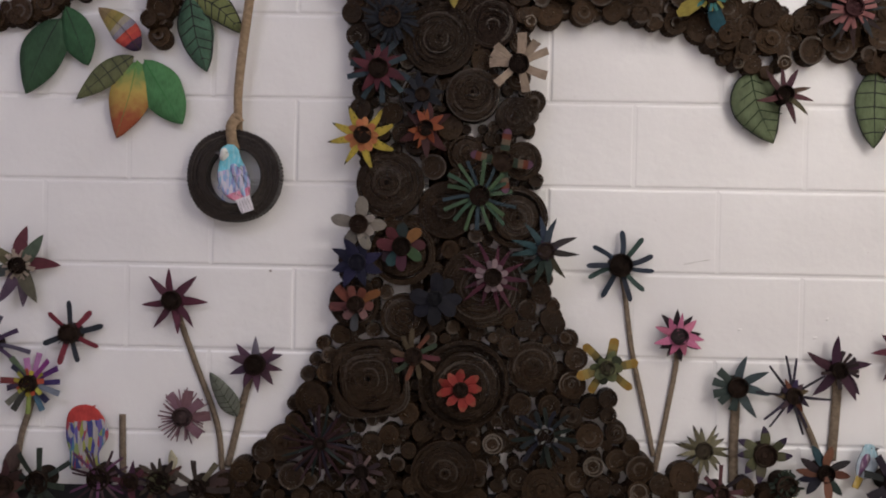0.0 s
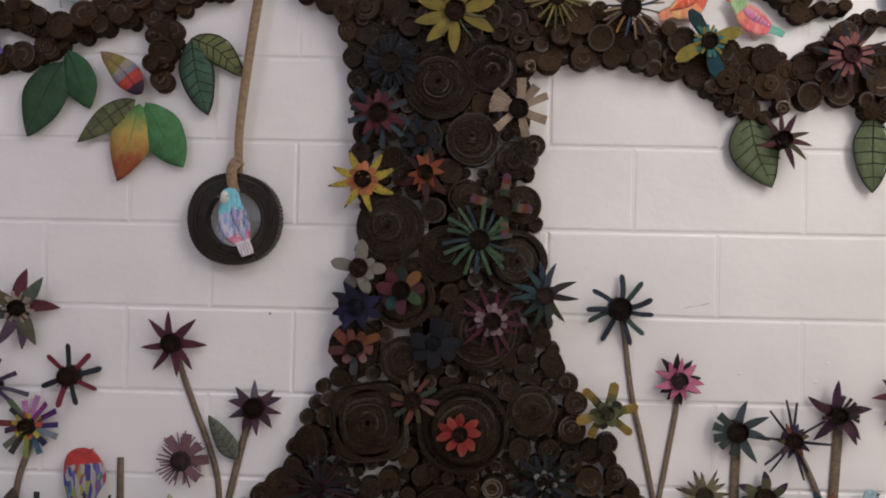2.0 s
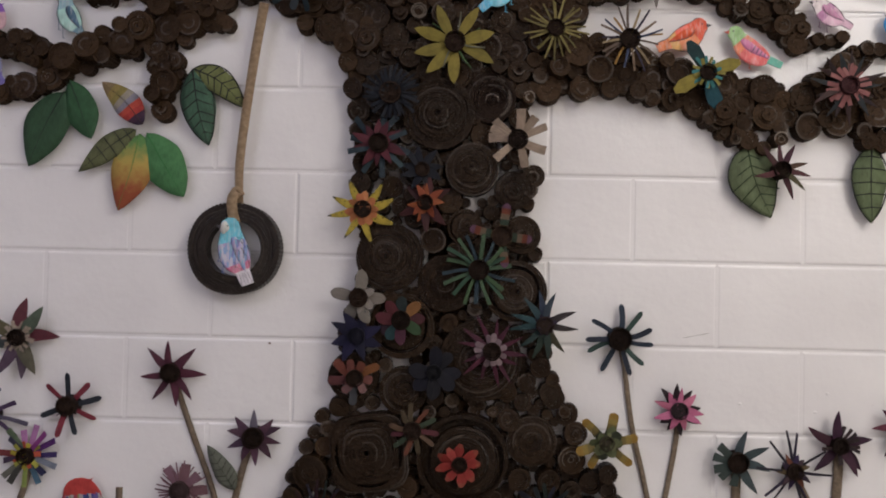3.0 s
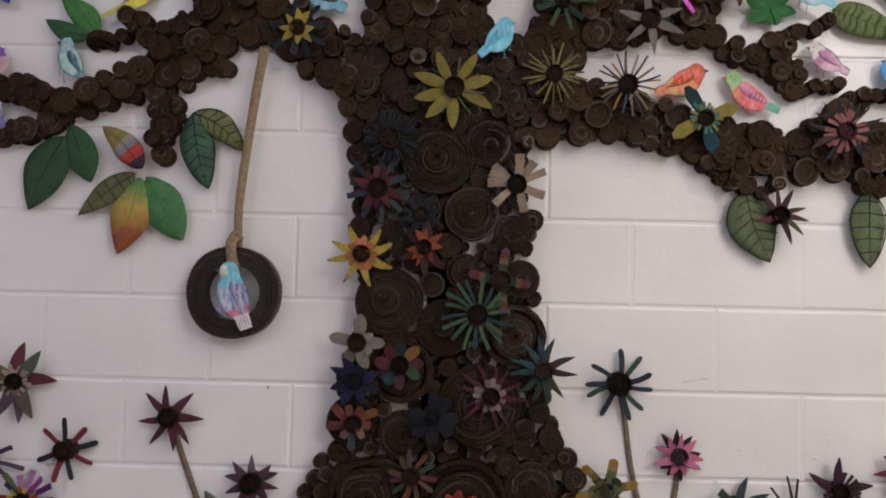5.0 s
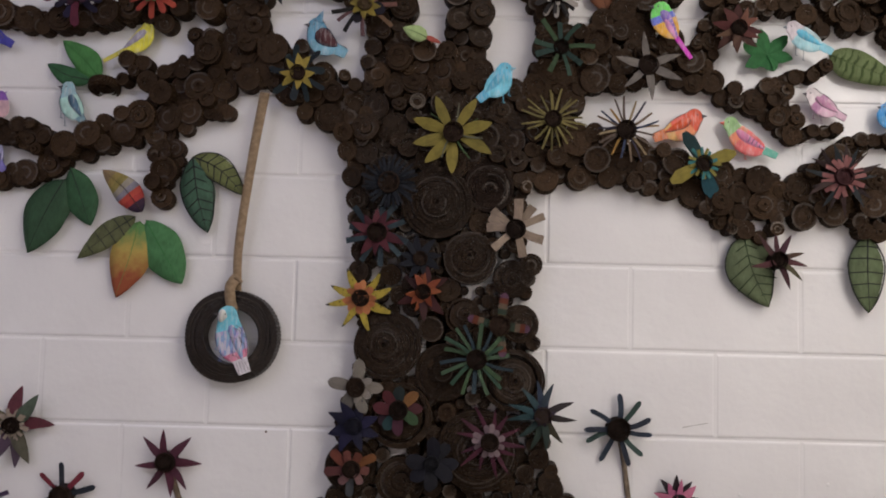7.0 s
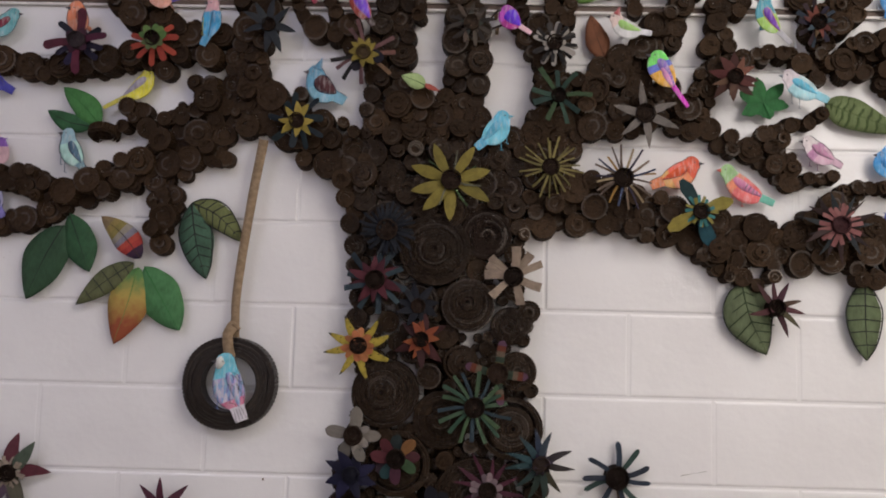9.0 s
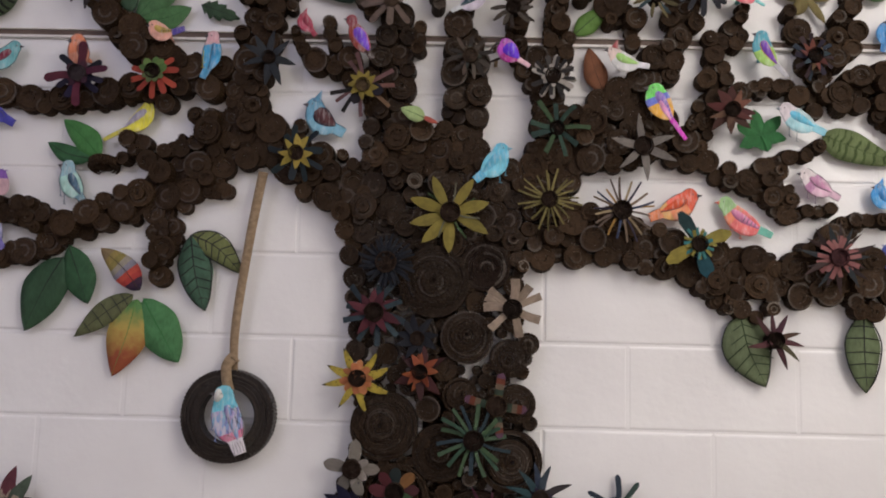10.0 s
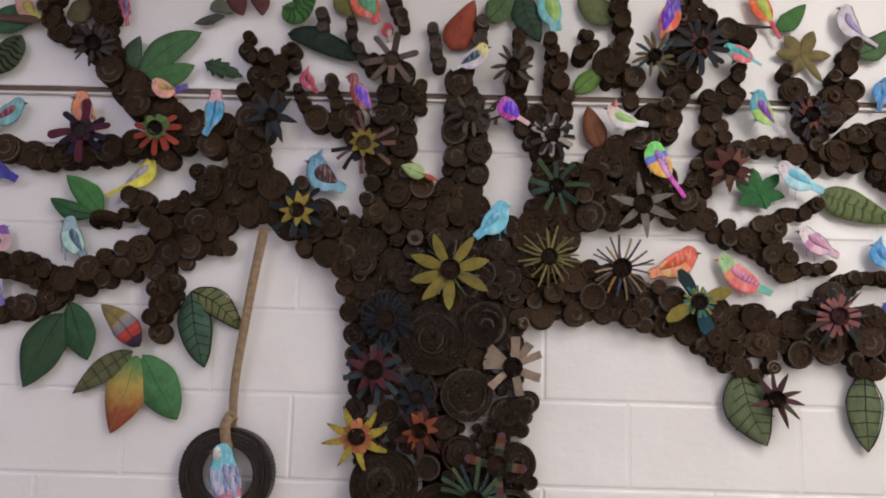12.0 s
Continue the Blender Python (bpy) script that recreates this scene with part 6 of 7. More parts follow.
flower("yellow and teal paper flower fixed on the brown tree", 0.5606, -0.0680, 1.2840, -0.040, 0.0188,
       [((-27, 68, 162, 237), 0.0913, "notched", 0.0322, ["#173133", "#786e2d", "#1e4752", "#7b702f"], 0.05, ""),
        (18, 0.0403, "needle", 0.0107, ["#787136", "#356e6e"], 0.30, "")], -25)
flower("salmon pink strap paper flower fixed on the brown tree", 0.8867, -0.0680, 1.2589, -0.040, 0.0215,
       [(17, 0.0886, "point", 0.0129, ["#2d2121", "#23282b", "#352523"], 0.10, ""),
        (17, 0.0510, "strap", 0.0107, ["#805452", "#784b4a"], 0.20, "")], 4, tint="#3a191c")
flower("brown red narrow petalled paper flower low on the white wall", 0.7427, -0.0500, 1.0615, -0.001, 0.0203,
       [((-33, -5, 30, 75, 100, 130, 158, 258), 0.0704, "point", 0.0141, ["#3c2122", "#412229", "#3c1c29", "#49372c", "#49262c", "#46412c", "#3a1c22", "#492629"], 0.20, "")], 8)
flower("yellow paper flower over dark teal petals fixed on the brown tree", -0.4040, -0.0680, 1.4828, -0.040, 0.0175,
       [(9, 0.0752, "rounded", 0.0172, ["#18252a", "#141e26"], 0.05, ""),
        (8, 0.0483, "point", 0.0172, ["#917f3a", "#867734"], 0.25, "")], 0)
# ---------------------------------------------------------------- paper leaves
leaf("dark green painted paper leaf under a branch", [(-0.9740, 1.2230), (-1.0150, 1.1390), (-1.0550, 1.0410)], -0.022, 0.1064, "#304c35", "rib")
leaf("dark green paper leaf under a branch", [(-0.9630, 1.2530), (-0.9320, 1.1820), (-0.9060, 1.1100)], -0.022, 0.0798, "#2e5135", "rib", fullness=0.5)
leaf("olive paper leaf with inked grid veins", [(-0.7970, 1.1350), (-0.8590, 1.0900), (-0.9330, 1.0300)], -0.022, 0.0585, "#5b5f41", "grid")
leaf("green to orange fading paper leaf", [(-0.7860, 1.1240), (-0.8020, 1.0400), (-0.8340, 0.9380)], -0.022, 0.1011, "#5d8e4f", "rib", "#568545", fade=("#8e4a30", "#ae9850", "#57804a"))
leaf("fresh green paper leaf", [(-0.7700, 1.1270), (-0.7200, 1.0460), (-0.6760, 0.9740)], -0.022, 0.1011, "#447448", "rib", "#2c6c36")
leaf("blue green paper leaf with inked veins", [(-0.6630, 1.2840), (-0.6460, 1.1900), (-0.6190, 1.1000)], -0.022, 0.0824, "#3d5947", "feather", rim=True)
leaf("olive paper leaf with inked outline", [(-0.6620, 1.2850), (-0.5960, 1.2540), (-0.5320, 1.1920)], -0.022, 0.0612, "#656b42", "feather", rim=True)
leaf("paper leaf banded tan, olive, grey, red and navy", [(-0.7750, 1.1450), (-0.8180, 1.1990), (-0.8760, 1.2450)], -0.040, 0.0638, "#2a1c2e", "rib", "#3a2c28", fullness=0.42, bands=("#2a1c34", "#3a2438", "#a03a34", "#b0483a", "#7c7a86", "#8a8478", "#7f7440", "#8a7a46", "#7c6a4c", "#846e50"))
leaf("bright green paper leaf", [(-0.9022, 1.4746), (-0.9418, 1.5198), (-0.9991, 1.5678)], -0.022, 0.0631, "#437841", "rib", "#2d662e")
leaf("dark green narrow paper leaf", [(-0.9231, 1.4698), (-0.9809, 1.4800), (-1.0349, 1.5089)], -0.022, 0.0467, "#2f5838", "rib")
leaf("long green paper leaf", [(-0.8377, 1.8320), (-0.7718, 1.9015), (-0.6850, 1.9521)], -0.022, 0.0780, "#4a704a", "rib", "#3a643c", fullness=0.5)
leaf("mid green paper leaf", [(-0.8344, 1.8276), (-0.7593, 1.8337), (-0.6962, 1.8637)], -0.022, 0.0680, "#4c754a", "rib", "#325a34")
leaf("small dark green paper leaf", [(-0.8480, 1.8514), (-0.8586, 1.8922), (-0.8435, 1.9398)], -0.022, 0.0494, "#3d5641", "")
leaf("small dark green notched paper leaf", [(-0.6720, 1.8720), (-0.6300, 1.8570), (-0.5711, 1.8361)], -0.022, 0.0540, "#344a36", "rib", jag=0.42)
leaf("grey green narrow paper leaf", [(-0.6282, 1.9993), (-0.6683, 1.9862), (-0.7057, 1.9762)], -0.022, 0.0247, "#444d42", "")
leaf("grey olive paper leaf", [(-0.6689, 2.0170), (-0.6415, 2.0237), (-0.6081, 2.0059)], -0.022, 0.0384, "#5b6054", "")
leaf("blackish green curved paper leaf", [(-0.4630, 1.9530), (-0.4050, 1.9480), (-0.3460, 1.9220), (-0.2750, 1.8910)], -0.022, 0.0600, "#1f2e27", "feather", "#141d19", fullness=0.5, blunt=0.45)
leaf("striped green paper leaf", [(-0.4805, 2.0269), (-0.4433, 2.0153), (-0.3945, 2.0625)], -0.022, 0.0686, "#456c3a", "band", "#284d22")
leaf("olive paper leaf high up", [(-0.3435, 2.0666), (-0.3200, 2.0331), (-0.2968, 2.0028)], -0.022, 0.0522, "#68683b", "")
leaf("dark red paper leaf high up", [(-0.6228, 2.0737), (-0.5982, 2.0354), (-0.5814, 2.0002)], -0.022, 0.0494, "#583332", "")
leaf("maroon paper leaf high up", [(-0.5571, 2.0827), (-0.5372, 2.0443), (-0.5302, 2.0012)], -0.022, 0.0494, "#5c3534", "")
leaf("orange red teardrop paper leaf", [(-0.0433, 1.9194), (-0.0200, 1.9700), (0.0143, 2.0550)], -0.022, 0.0796, "#8b412f", "", fullness=0.4)
leaf("green paper leaf in the tree", [(0.0474, 1.9973), (0.0801, 2.0332), (0.1183, 2.0956)], -0.022, 0.0686, "#4e6742", "rib")
leaf("dark green paper leaf with inked veins", [(0.1272, 2.0880), (0.1484, 2.0115), (0.1852, 1.9422)], -0.022, 0.0714, "#2c4334", "feather")
leaf("olive green broad paper leaf", [(0.2826, 2.0756), (0.3332, 2.0305), (0.3879, 2.0163)], -0.022, 0.0769, "#5f6844", "")
leaf("light green paper leaf with a dark rib", [(0.2690, 1.8105), (0.3074, 1.8455), (0.3502, 1.8823)], -0.022, 0.0522, "#5f823f", "rib")
leaf("rust brown paper leaf", [(0.3414, 1.6650), (0.3217, 1.7157), (0.3046, 1.7771)], -0.022, 0.0576, "#734932", "rib", "#522e1b")
leaf("large green paper leaf with dark bands", [(0.8780, 1.5660), (0.9500, 1.5350), (1.0630, 1.4970)], -0.022, 0.0798, "#64724a", "band", "#465630", fullness=0.4)
leaf("green pointed paper leaf", [(0.7832, 1.9906), (0.8182, 2.0126), (0.8599, 2.0591)], -0.022, 0.0494, "#46733e", "")
leaf("green paper leaf with a dark outline", [(0.9853, 1.9254), (1.0316, 1.9458), (1.0767, 1.9965)], -0.022, 0.0604, "#4f6c47", "rib")
leaf("olive green paper leaf with inked veins", [(0.6690, 1.1200), (0.6880, 1.0370), (0.7280, 0.9520)], -0.022, 0.1117, "#5d684c", "feather", "#2a3920", fullness=0.42, rim=True)
leaf("green paper leaf with inked grid veins", [(0.9630, 1.1300), (0.9600, 1.0360), (0.9640, 0.9440)], -0.022, 0.0824, "#5b684a", "grid", rim=True)
leaf("green paper leaf beside a branch", [(-1.1230, 2.0050), (-1.1823, 1.9776), (-1.2682, 1.9527)], -0.022, 0.0769, "#385941", "")
leaf("black and green striped paper leaf", [(-1.1515, 1.9366), (-1.1836, 1.8779), (-1.2320, 1.8238)], -0.022, 0.0769, "#404c35", "band", "#13170e")
leaf("olive brown paper leaf", [(-1.0384, 1.9851), (-1.0007, 2.0074), (-0.9618, 2.0672)], -0.022, 0.0604, "#5a533a", "")
leaf("dark brown pointed paper leaf", [(-1.0954, 0.1252), (-1.0766, 0.1571), (-1.0661, 0.1984)], -0.022, 0.0404, "#493a35", "")
leaf("grey green paper leaf with inked veins", [(-0.5328, 0.2762), (-0.5608, 0.3191), (-0.6013, 0.3807)], -0.022, 0.0485, "#5b5e54", "feather", "#32362a")
leaf("dark maroon broad paper leaf", [(-0.5094, 0.0986), (-0.5575, 0.1219), (-0.6092, 0.1043)], -0.022, 0.0539, "#3f2f2d", "")
leaf("pale yellow paper leaf tip", [(-0.6863, 0.1433), (-0.6867, 0.1664), (-0.6912, 0.1922)], -0.022, 0.0215, "#a59f86", "")
leaf("lime green paper leaf with a red stalk", [(-0.0979, 1.5786), (-0.1218, 1.5894), (-0.1569, 1.6028)], -0.062, 0.0377, "#9fb57d", "rib", "#55703c")
leaf("red paper stalk of a leaf", [(-0.1036, 1.5827), (-0.0840, 1.5746), (-0.0644, 1.5666)], -0.062, 0.0121, "#a05146", "")
leaf("thin dark paper stalk", [(0.6783, 2.0015), (0.7355, 1.9966), (0.7869, 1.9946)], -0.020, 0.0082, "#3f322f", "")
leaf("brown paper twig under an ornament", [(-1.0897, 1.9744), (-1.1487, 1.9763), (-1.2522, 1.9804)], -0.030, 0.0219, "#594139", "")
leaf("thin dark paper tendril", [(0.0514, 1.7495), (0.0735, 1.7734), (0.1001, 1.7828)], -0.045, 0.0054, "#3f3431", "")
leaf("thin dark paper tendril", [(0.0518, 1.7261), (0.0769, 1.7354), (0.0950, 1.7446)], -0.045, 0.0054, "#3f3431", "")
lobed_leaf("green maple-shaped paper leaf", 0.7250, -0.03, 1.5600, "#2d6638", ((-8, 0.066, 30), (52, 0.070, 31), (-60, 0.066, 32), (102, 0.062, 30), (-114, 0.060, 32), (160, 0.042, 40)), 0.031, 6, 0.012, 1.1, 165)
lens_leaf("tan paper leaf of six pointed fingers", 0.8470, -0.02, 1.9210, "#776c45", ((-38, 0.070, 0.036), (24, 0.074, 0.036), (88, 0.072, 0.028), (-84, 0.068, 0.032), (-150, 0.056, 0.034), (146, 0.082, 0.02)))
# ---------------------------------------------------------------- bird-shaped paper ornaments
bird("teal bird-shaped paper cut-out with a maroon wing", [(-1.2090, 1.6890), (-1.1630, 1.7210), (-1.1230, 1.7620)], -0.030, 0.0520, 1, head="#6fb0b6", wing="#8a3348", belly="#74b2b8", tail="#6fb0b6", ink=True)
bird("salmon orange bird-shaped paper cut-out", [(-0.9390, 1.6830), (-0.9530, 1.7250), (-0.9680, 1.7760)], -0.060, 0.0540, -1, head="#e08a66", wing="#d87a58", belly="#e59a7c", tail="#cf7258", ink=True, skull_size=1.2)
bird("lemon yellow bird-shaped paper cut-out with a grey wing", [(-0.8930, 1.5160), (-0.8130, 1.5630), (-0.7790, 1.6130)], -0.030, 0.0480, 1, head="#d6cf45", wing="#a7a1b4", belly="#dcd548", tail="#cbc248", long=0.34, slim=0.2, rise=0.3)
bird("pale teal bird-shaped paper cut-out on thin legs", [(-0.9310, 1.3590), (-0.9640, 1.4090), (-0.9800, 1.4630)], -0.030, 0.0540, -1, head="#8fb3bd", wing="#4f6f86", belly="#a9d2c8", tail="#7396a2", leg="#6c7f8a", legs=0.030, ink=True, long=0.2)
bird("pink bird-shaped paper cut-out with yellow stripes and a violet tail", [(-0.6970, 1.7950), (-0.7460, 1.7830), (-0.7870, 1.8090)], -0.060, 0.0420, -1, head="#dba392", wing="#c3a75c", belly="#dba392", tail="#5b4fa0", bars="#6b5a3a", long=0.36)
bird("blue bird-shaped paper cut-out with a pale pink head", [(-0.6470, 1.6690), (-0.6240, 1.7270), (-0.6270, 1.7900)], -0.060, 0.0480, -1, head="#d3a6ae", wing="#3f93c4", belly="#4ba3d0", tail="#4f9fcb", leg="#bdb64a", legs=0.030, ink=True, slim=0.4)
bird("small crimson bird-shaped paper cut-out", [(-0.3770, 1.7930), (-0.4030, 1.8260), (-0.4130, 1.8520)], -0.030, 0.0360, -1, head="#b04a5c", wing="#9d3f52", belly="#b8526a", tail="#9d3f52", crest="#b04a5c")
bird("brick red bird-shaped paper cut-out with a violet wing", [(-0.2300, 1.7260), (-0.2620, 1.7790), (-0.2910, 1.8370)], -0.060, 0.0420, -1, head="#8a3c46", wing="#7a50d2", belly="#8a3a32", tail="#3a2622", broad=0.62, rim="#c77aa8", long=0.22)
bird("light blue jay-shaped paper cut-out with a brown wing", [(-0.2960, 1.5440), (-0.3520, 1.5760), (-0.3790, 1.6330)], -0.030, 0.0640, -1, head="#6aa0bc", wing="#5a3338", rim="#23304c", belly="#7eb2c8", tail="#78aac0", crest="#6098b8", ink=True, slim=0.42, broad=0.56, rise=0.2)
bird("sky blue bird-shaped paper cut-out", [(0.0280, 1.4280), (0.0710, 1.4690), (0.0980, 1.5200)], -0.060, 0.0560, 1, head="#6cc0dc", wing="#63b6d6", belly="#78c8de", tail="#5fb2d4", leg="#5fa9c4", legs=0.022, slim=0.36)
bird("violet and magenta bird-shaped paper cut-out", [(0.1560, 1.7140), (0.1120, 1.7450), (0.0880, 1.7820)], -0.060, 0.0500, -1, head="#b04ab4", wing="#6d3ae0", belly="#a8308c", tail="#d8b0bc", broad=0.68, slim=0.22, long=0.34)
bird("white bird-shaped paper cut-out with a lime wing", [(0.4480, 1.7190), (0.3870, 1.7320), (0.3510, 1.7670)], -0.060, 0.0460, -1, head="#d8c4be", wing="#a6d27c", belly="#d4d4d4", tail="#d2d2d8", crest="#b05a5c", slim=0.3, broad=0.42)
bird("rainbow banded bird-shaped paper cut-out", [(0.5350, 1.5390), (0.4810, 1.6190), (0.4550, 1.6760)], -0.060, 0.0600, -1, head="#76dc6c", wing="#8f74c4", belly="#e8b04c", tail="#d23cc0", collar="#6a78d0", wing2="#e29ac8", bars="#d8a8cc", long=0.34, slim=0.16)
bird("orange bird-shaped paper cut-out with a yellow belly", [(0.4520, 1.3500), (0.5180, 1.3790), (0.5660, 1.4180)], -0.030, 0.0600, 1, head="#e0654c", wing="#e0603c", belly="#e8946a", tail="#e2885c", back="#ee7260", rump="#e2b070", slim=0.4, ink=True)
bird("red and pink bird-shaped paper cut-out with a green head", [(0.7480, 1.3130), (0.6790, 1.3470), (0.6250, 1.4030)], -0.030, 0.0560, -1, head="#9cc28a", wing="#d486ac", belly="#e27272", tail="#6cb4a2", collar="#e08a6c", bars="#46506a", slim=0.32, leg="#d06a5c", legs=0.014)
bird("pale grey bird-shaped paper cut-out with a blue scribbled wing", [(0.8700, 1.5610), (0.8090, 1.5930), (0.7640, 1.6300)], -0.060, 0.0540, -1, head="#cfc6cc", wing="#6cc0dc", belly="#a4d4de", tail="#8cc6d6", leg="#8a9098", legs=0.026, back="#b6cfd4")
bird("pink bird-shaped paper cut-out with a white head", [(0.9120, 1.4070), (0.8610, 1.4390), (0.8210, 1.4770)], -0.030, 0.0500, -1, head="#dcd2d4", wing="#c690b0", belly="#d8b2c6", tail="#cbaabc", collar="#c08ab0", leg="#8c7488", legs=0.020, ink=True)
bird("blue and lime bird-shaped paper cut-out with an orange-edged wing", [(0.7820, 1.7000), (0.7320, 1.7580), (0.7180, 1.8160)], -0.060, 0.0500, -1, head="#5aa6b8", wing="#7a48b4", belly="#a2cc6c", tail="#b0b0b8", rim="#d2a04c", long=0.3, slim=0.26, collar="#5a9cae")
bird("turquoise bird-shaped paper cut-out with a coral breast", [(0.7300, 1.8790), (0.6800, 1.9090), (0.6370, 1.9260)], -0.060, 0.0420, -1, head="#56bab4", wing="#4eb2b0", belly="#d8707c", tail="#7cc0c0", slim=0.16)
bird("orange bird-shaped paper cut-out with violet patches", [(0.4850, 1.9420), (0.5000, 1.9940), (0.5220, 2.0620)], -0.060, 0.0520, 1, head="#6a48b0", wing="#6a3cc4", belly="#d86448", tail="#d87a58", broad=0.6)
bird("orange bird-shaped paper cut-out with a lime wing", [(0.7890, 1.9620), (0.7540, 2.0310), (0.7250, 2.0900)], -0.030, 0.0520, -1, head="#e08050", wing="#b4c84c", belly="#e0643c", tail="#c4485c", broad=0.5, slim=0.18, long=0.36)
bird("white bird-shaped paper cut-out with a lavender wing", [(1.0320, 1.9460), (0.9690, 1.9940), (0.9540, 2.0570)], -0.030, 0.0520, -1, head="#cdc6d2", wing="#ac98cc", belly="#d2ccd6", tail="#c4b8c8", ink=True, slim=0.2, long=0.34)
bird("bright blue bird-shaped paper cut-out", [(1.0270, 1.7770), (1.0390, 1.8230), (1.0580, 1.8640)], -0.030, 0.0460, -1, head="#4688c8", wing="#4480c2", belly="#5496d2", tail="#4a8ccc", slim=0.3)
bird("blue crested bird-shaped paper cut-out", [(1.0510, 1.3780), (1.0150, 1.4110), (1.0050, 1.4470)], -0.030, 0.0460, -1, head="#4a94d0", wing="#4088c8", belly="#56a0d8", tail="#4a90cc", crest="#4a94d0")
bird("red and green bird-shaped paper cut-out", [(-0.2310, 1.9820), (-0.2610, 2.0340), (-0.3010, 2.0920)], -0.030, 0.0700, -1, head="#d06650", wing="#5aa47c", belly="#d06250", tail="#c8525c", broad=0.62)
bird("white and navy bird-shaped paper cut-out with a yellow head", [(-0.0390, 1.8510), (0.0130, 1.8820), (0.0460, 1.9200)], -0.060, 0.0460, 1, head="#d6d088", wing="#2c4a58", belly="#c4bccc", tail="#ccd0d4", slim=0.22, broad=0.42)
bird("aqua and lime bird-shaped paper cut-out", [(0.2240, 1.9700), (0.2110, 2.0250), (0.1970, 2.0930)], -0.030, 0.0600, -1, head="#6cb8ba", wing="#94c060", belly="#74bcc4", tail="#6ab0bc", broad=0.6, slim=0.5)
bird("rose bird-shaped paper cut-out", [(-0.8750, 1.9630), (-0.8850, 2.0120), (-0.8950, 2.0620)], -0.030, 0.0300, -1, head="#a04868", wing="#6c5a88", belly="#a04868", tail="#aa4050")
bird("pale blue and pink scribbled bird-shaped paper cut-out in the swing", [(-0.5070, 0.7660), (-0.5360, 0.8400), (-0.5580, 0.9240)], -0.054, 0.0740, -1, head="#6fc0d2", wing="#9aa4dc", belly="#b4b8dc", tail="#d6d0d6", rump="#d27a96", back="#a8c4c0", face="#cfcfc8", scribble=("#9ab4dc", "#ccc8dc", "#8c94cc", "#c0b0d8", "#98c0d8", "#d6d2e0"), slim=0.46, long=0.25, broad=0.3, leg="#7c8cc0", legs=0.022, ink=True, feathers=True)
bird("pale blue and yellow bird-shaped paper cut-out", [(0.9320, 0.1430), (0.9570, 0.2000), (0.9670, 0.2480)], -0.035, 0.0500, 1, head="#93b4c0", wing="#6c4a6a", belly="#9aa6b2", tail="#b09440", ink=True)
cutout("deep blue and violet bird-shaped paper cut-out", [(1.0452, 1.2118), (1.0316, 1.2588), (1.0203, 1.2993)], -0.030, 0.0507, "#445199", "#484894", "#5257a1", "#445199")
cutout("red and white small bird-shaped paper cut-out", [(-0.1991, 1.9327), (-0.2029, 1.9584), (-0.2068, 1.9857)], -0.030, 0.0338, "#b54a50", "#b4b1b4", "#b54a50", "#a59791")
cutout("purple and pink bird-shaped paper cut-out", [(-1.1846, 1.3626), (-1.1539, 1.3916), (-1.1389, 1.4374)], -0.030, 0.0563, "#8159a9", "#7a51a2", "#c9a7ae", "#8159a9")
cutout("blue violet bird-shaped paper cut-out", [(-1.1197, 1.5529), (-1.1681, 1.5779), (-1.2248, 1.5985)], -0.030, 0.0479, "#434399", "#434399", "#5050a8", "#434399")
cutout("pale violet bird-shaped paper cut-out", [(-1.1221, 1.2382), (-1.1439, 1.2724), (-1.1449, 1.3213)], -0.030, 0.0451, "#a7a7c1", "#6f66b7", "#a7a7c8", "#7b74b1")
cutout("pink and yellow bird-shaped paper cut-out", [(-1.1017, 1.9772), (-1.1370, 2.0058), (-1.1712, 2.0516)], -0.030, 0.0479, "#c09191", "#b1ab53", "#b99183", "#b9b25b")
cutout("red capped, many coloured striped bird-shaped paper cut-out", [(-0.8968, 0.1444), (-0.9006, 0.2177), (-0.8963, 0.2980)], -0.030, 0.1023, "#ad3d39", "#9198b3", "#ada6a6", "#8a7ba4", scribble=("#a8a4a0", "#4a4890", "#9aa050", "#b0acac", "#4a7a98", "#a04858", "#6a60a0", "#8a9a60", "#404880"), tail_end=0.72, crown=0.98)
SWING = (-0.5470, 0.8514, 0.1095, 0.0657)
STRAP = [(-0.5391, 0.9484), (-0.5384, 1.0694), (-0.5125, 1.2808), (-0.4868, 1.4394)]
tape_strip = [(-0.8178, 0.2706), (-0.8166, 0.1937), (-0.8141, 0.1181)]


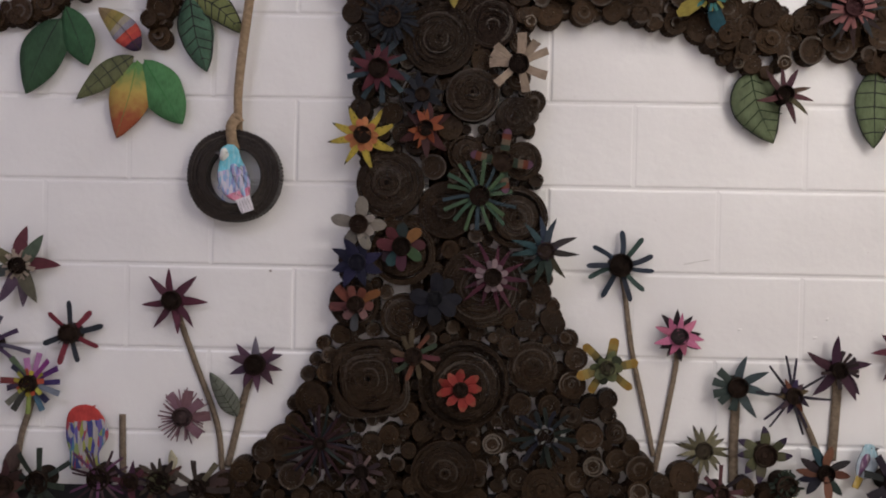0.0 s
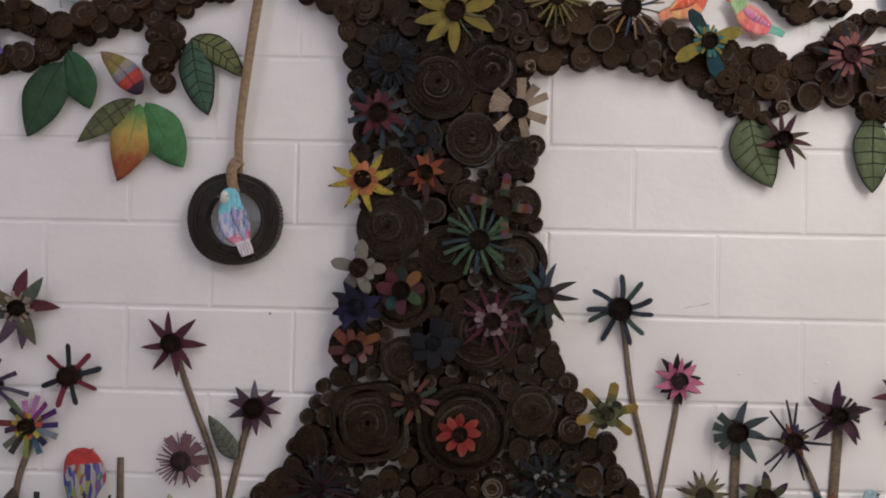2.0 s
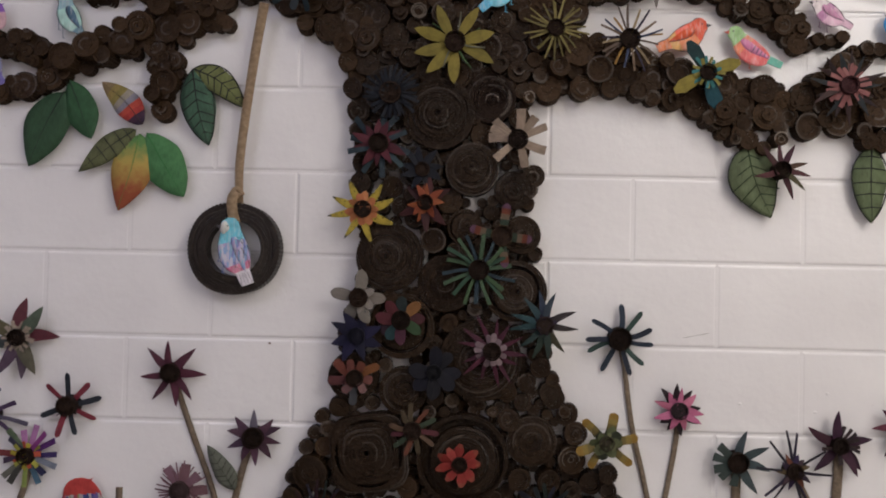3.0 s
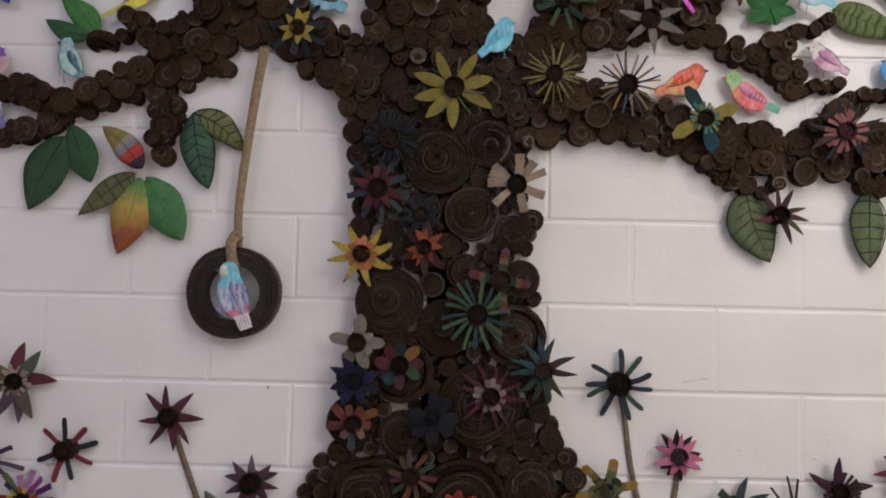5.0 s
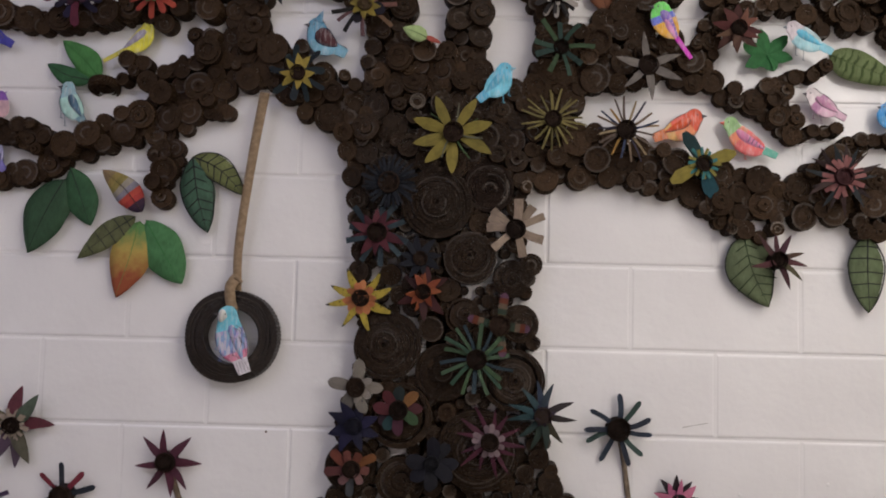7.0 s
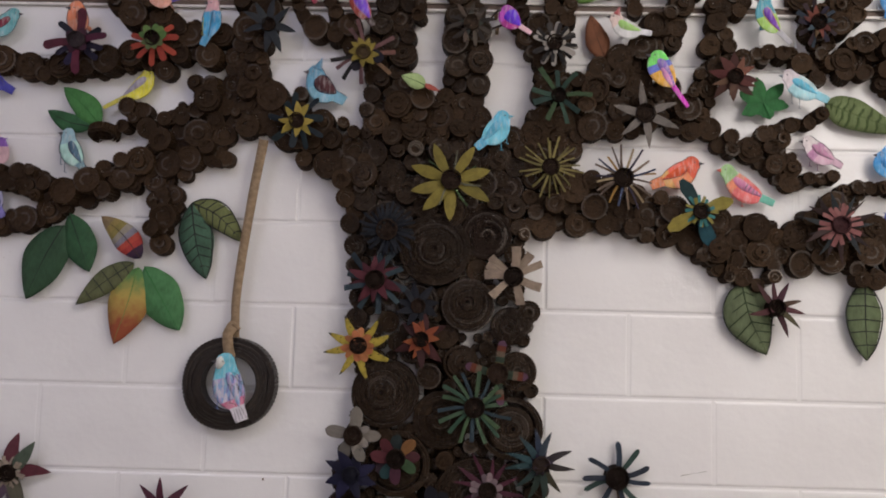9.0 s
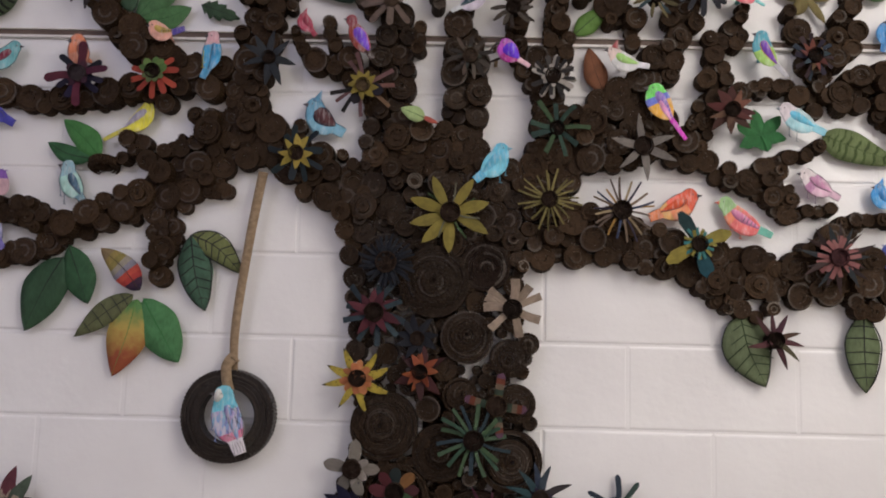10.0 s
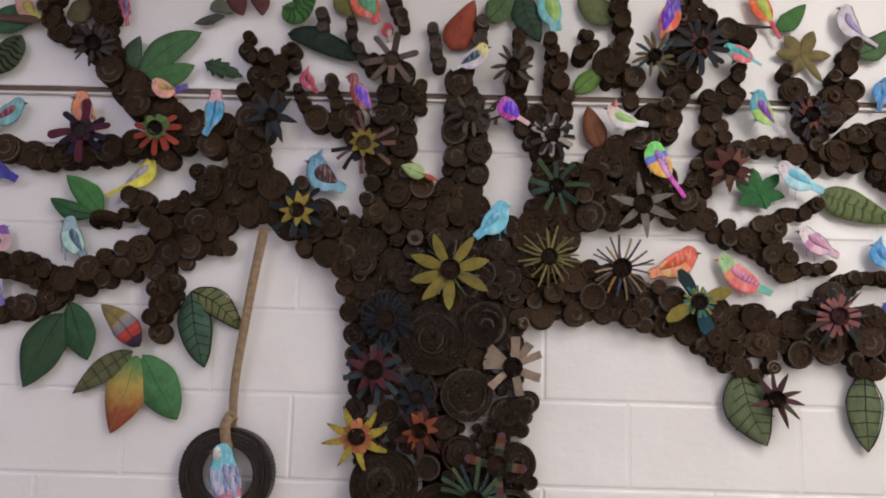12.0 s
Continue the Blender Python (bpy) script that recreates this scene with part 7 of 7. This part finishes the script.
# ---------------------------------------------------------------- swing and loose strip
def swing():
    """A wound cardboard ring hung like a tyre from a branch on a kraft strap."""
    x, z, r, hole = SWING
    top = new("tyre_swing")
    top.matrix_basis = on_wall(x, 0.0, z)
    tagged(top, "dark cardboard tyre swing hung on a kraft strap", "swing")
    ring = new("ring", roll_mesh(r, 0.045, 77, 0.1, TYRE, hole, 0.0048, "flat", 0.0095))
    ring.parent = top
    line = [(px - x, pz - z) for px, pz in STRAP]
    part("strap", ribbon(bmesh.new(), line, lambda s: 0.0098 + 0.002 * s, lambda s, c: 0.03 + 0.022 * s, 0.002, 40, 2), KRAFT, top, "flat tan kraft cardboard strap")
    a = line[0]
    bm = bmesh.new()
    ribbon(bm, [(a[0] - 0.002, a[1] + 0.038), (a[0] - 0.012, a[1] + 0.02), (a[0] - 0.010, a[1] - 0.012), (a[0] - 0.004, a[1] - 0.036)], lambda s: 0.0125, lambda s, c: 0.047 + 0.006 * math.sin(math.pi * s), 0.002, 24, 2)
    part("loop", bm, KRAFT, top, "tan kraft loop folded round the ring")
    part("fold", ribbon(bmesh.new(), [(a[0] - 0.02, a[1] + 0.026), (a[0] - 0.006, a[1] + 0.046), (a[0] + 0.012, a[1] + 0.03)], lambda s: 0.006, lambda s, c: 0.042, 0.002, 16, 1), KRAFT, top)
    return top


swing()
strip = new("cardboard_strip", mesh_of(ribbon(bmesh.new(), [(px - tape_strip[0][0], pz - tape_strip[0][1]) for px, pz in tape_strip], lambda s: 0.0075, lambda s, c: 0.004 + 0.0008 * math.sin(s * 120), 0.0042, 40, 1), "cardboard_strip", STEM))
strip.matrix_basis = on_wall(tape_strip[0][0], -0.0005, tape_strip[0][1])
tagged(strip, "bare strip of corrugated cardboard on the wall", "cardboard strip")

# ---------------------------------------------------------------- blocks of the wall
def block_mesh(w, h, joint=0.0007):
    """One painted block: flat face, softly rounded arrises running back into the joint, and its upright joint struck almost flush."""
    bm = bmesh.new()
    rings = []
    for inset, y in ((0.0095, -0.0004), (0.0068, -0.0001), (0.0042, 0.001), (0.0024, 0.003)):
        x, z = w / 2 - inset * 0.8, h / 2 - inset
        rings.append([bm.verts.new(p) for p in ((-x, y, -z), (x, y, -z), (x, y, z), (-x, y, z))])
    bm.faces.new(rings[0])
    for a, b in zip(rings, rings[1:]):
        for i in range(4):
            bm.faces.new((a[i], b[i], b[(i + 1) % 4], a[(i + 1) % 4]))
    z = h / 2 - 0.004
    fill = [bm.verts.new(p) for p in ((w / 2 - 0.005, joint, -z), (w / 2 + 0.005, joint * 0.7, -z), (w / 2 + 0.005, joint, z), (w / 2 - 0.005, joint * 1.2, z))]
    bm.faces.new(fill)
    return mesh_of(bm, "block", WALL)


def wall_marks():
    """A nail left in a joint, hardened drips and a scratch in the paint."""
    nail = bmesh.new()
    bmesh.ops.create_cone(nail, cap_ends=True, segments=10, radius1=0.0016, radius2=0.0028, depth=0.008)
    bmesh.ops.rotate(nail, verts=nail.verts, cent=(0, 0, 0), matrix=Matrix.Rotation(radians(90), 3, "X"))
    bmesh.ops.translate(nail, verts=nail.verts, vec=(-0.4620, -0.003, 0.6260))
    part("nail", nail, RAIL_BROWN, wall_north, "rusty nail head")
    for x, z, wide, tall in ((0.6670, 0.5070, 1.3, 0.8), (0.846, 0.491, 1.6, 0.7), (0.874, 0.536, 0.9, 1.0)):
        drip = bmesh.new()
        bmesh.ops.create_icosphere(drip, subdivisions=2, radius=0.004)
        bmesh.ops.scale(drip, verts=drip.verts, vec=(wide, 0.35, tall))
        bmesh.ops.translate(drip, verts=drip.verts, vec=(x, -0.0006, z))
        part("paint_drip", drip, WALL, wall_north)
    scratch = ribbon(bmesh.new(), [(0.5310, 0.6610), (0.5910, 0.6730)], lambda s: 0.0003 + 0.0002 * math.sin(9 * s), lambda s, c: 0.0016, 0.0008, 12, 1)
    bmesh.ops.rotate(scratch, verts=scratch.verts, cent=(0, 0, 0), matrix=Matrix.Rotation(radians(90), 3, "X"))
    part("scratch", scratch, RAW, wall_north, "short grey scuff in the paint")


wall_marks()


def lay_blocks():
    full = [block_mesh(BLOCK_W, BLOCK_H, d) for d in (-0.0001, 0.0002, 0.0021)]
    short = block_mesh(BLOCK_W, 0.142)
    rnd = random.Random(5)
    for course in range(0, 9):
        shift = BLOCK_W / 2 if course % 2 else 0.0
        z = FIRST + (course + 0.5) * BLOCK_H if course < 8 else FIRST + 8 * BLOCK_H + 0.071
        for k in range(-7, 7):
            x = k * BLOCK_W + BLOCK_W / 2 + shift
            if abs(x) > 3.0:
                continue
            ob = new("block", short if course == 8 else full[2 if (k == -1 and course % 2) or (k == -2 and not course % 2) else rnd.randrange(2)])
            ob.parent = wall_north
            ob.matrix_basis = pose(x, rnd.uniform(-0.0004, 0.0004), z, rnd.uniform(-0.1, 0.1), 0, rnd.uniform(-0.06, 0.06))


lay_blocks()
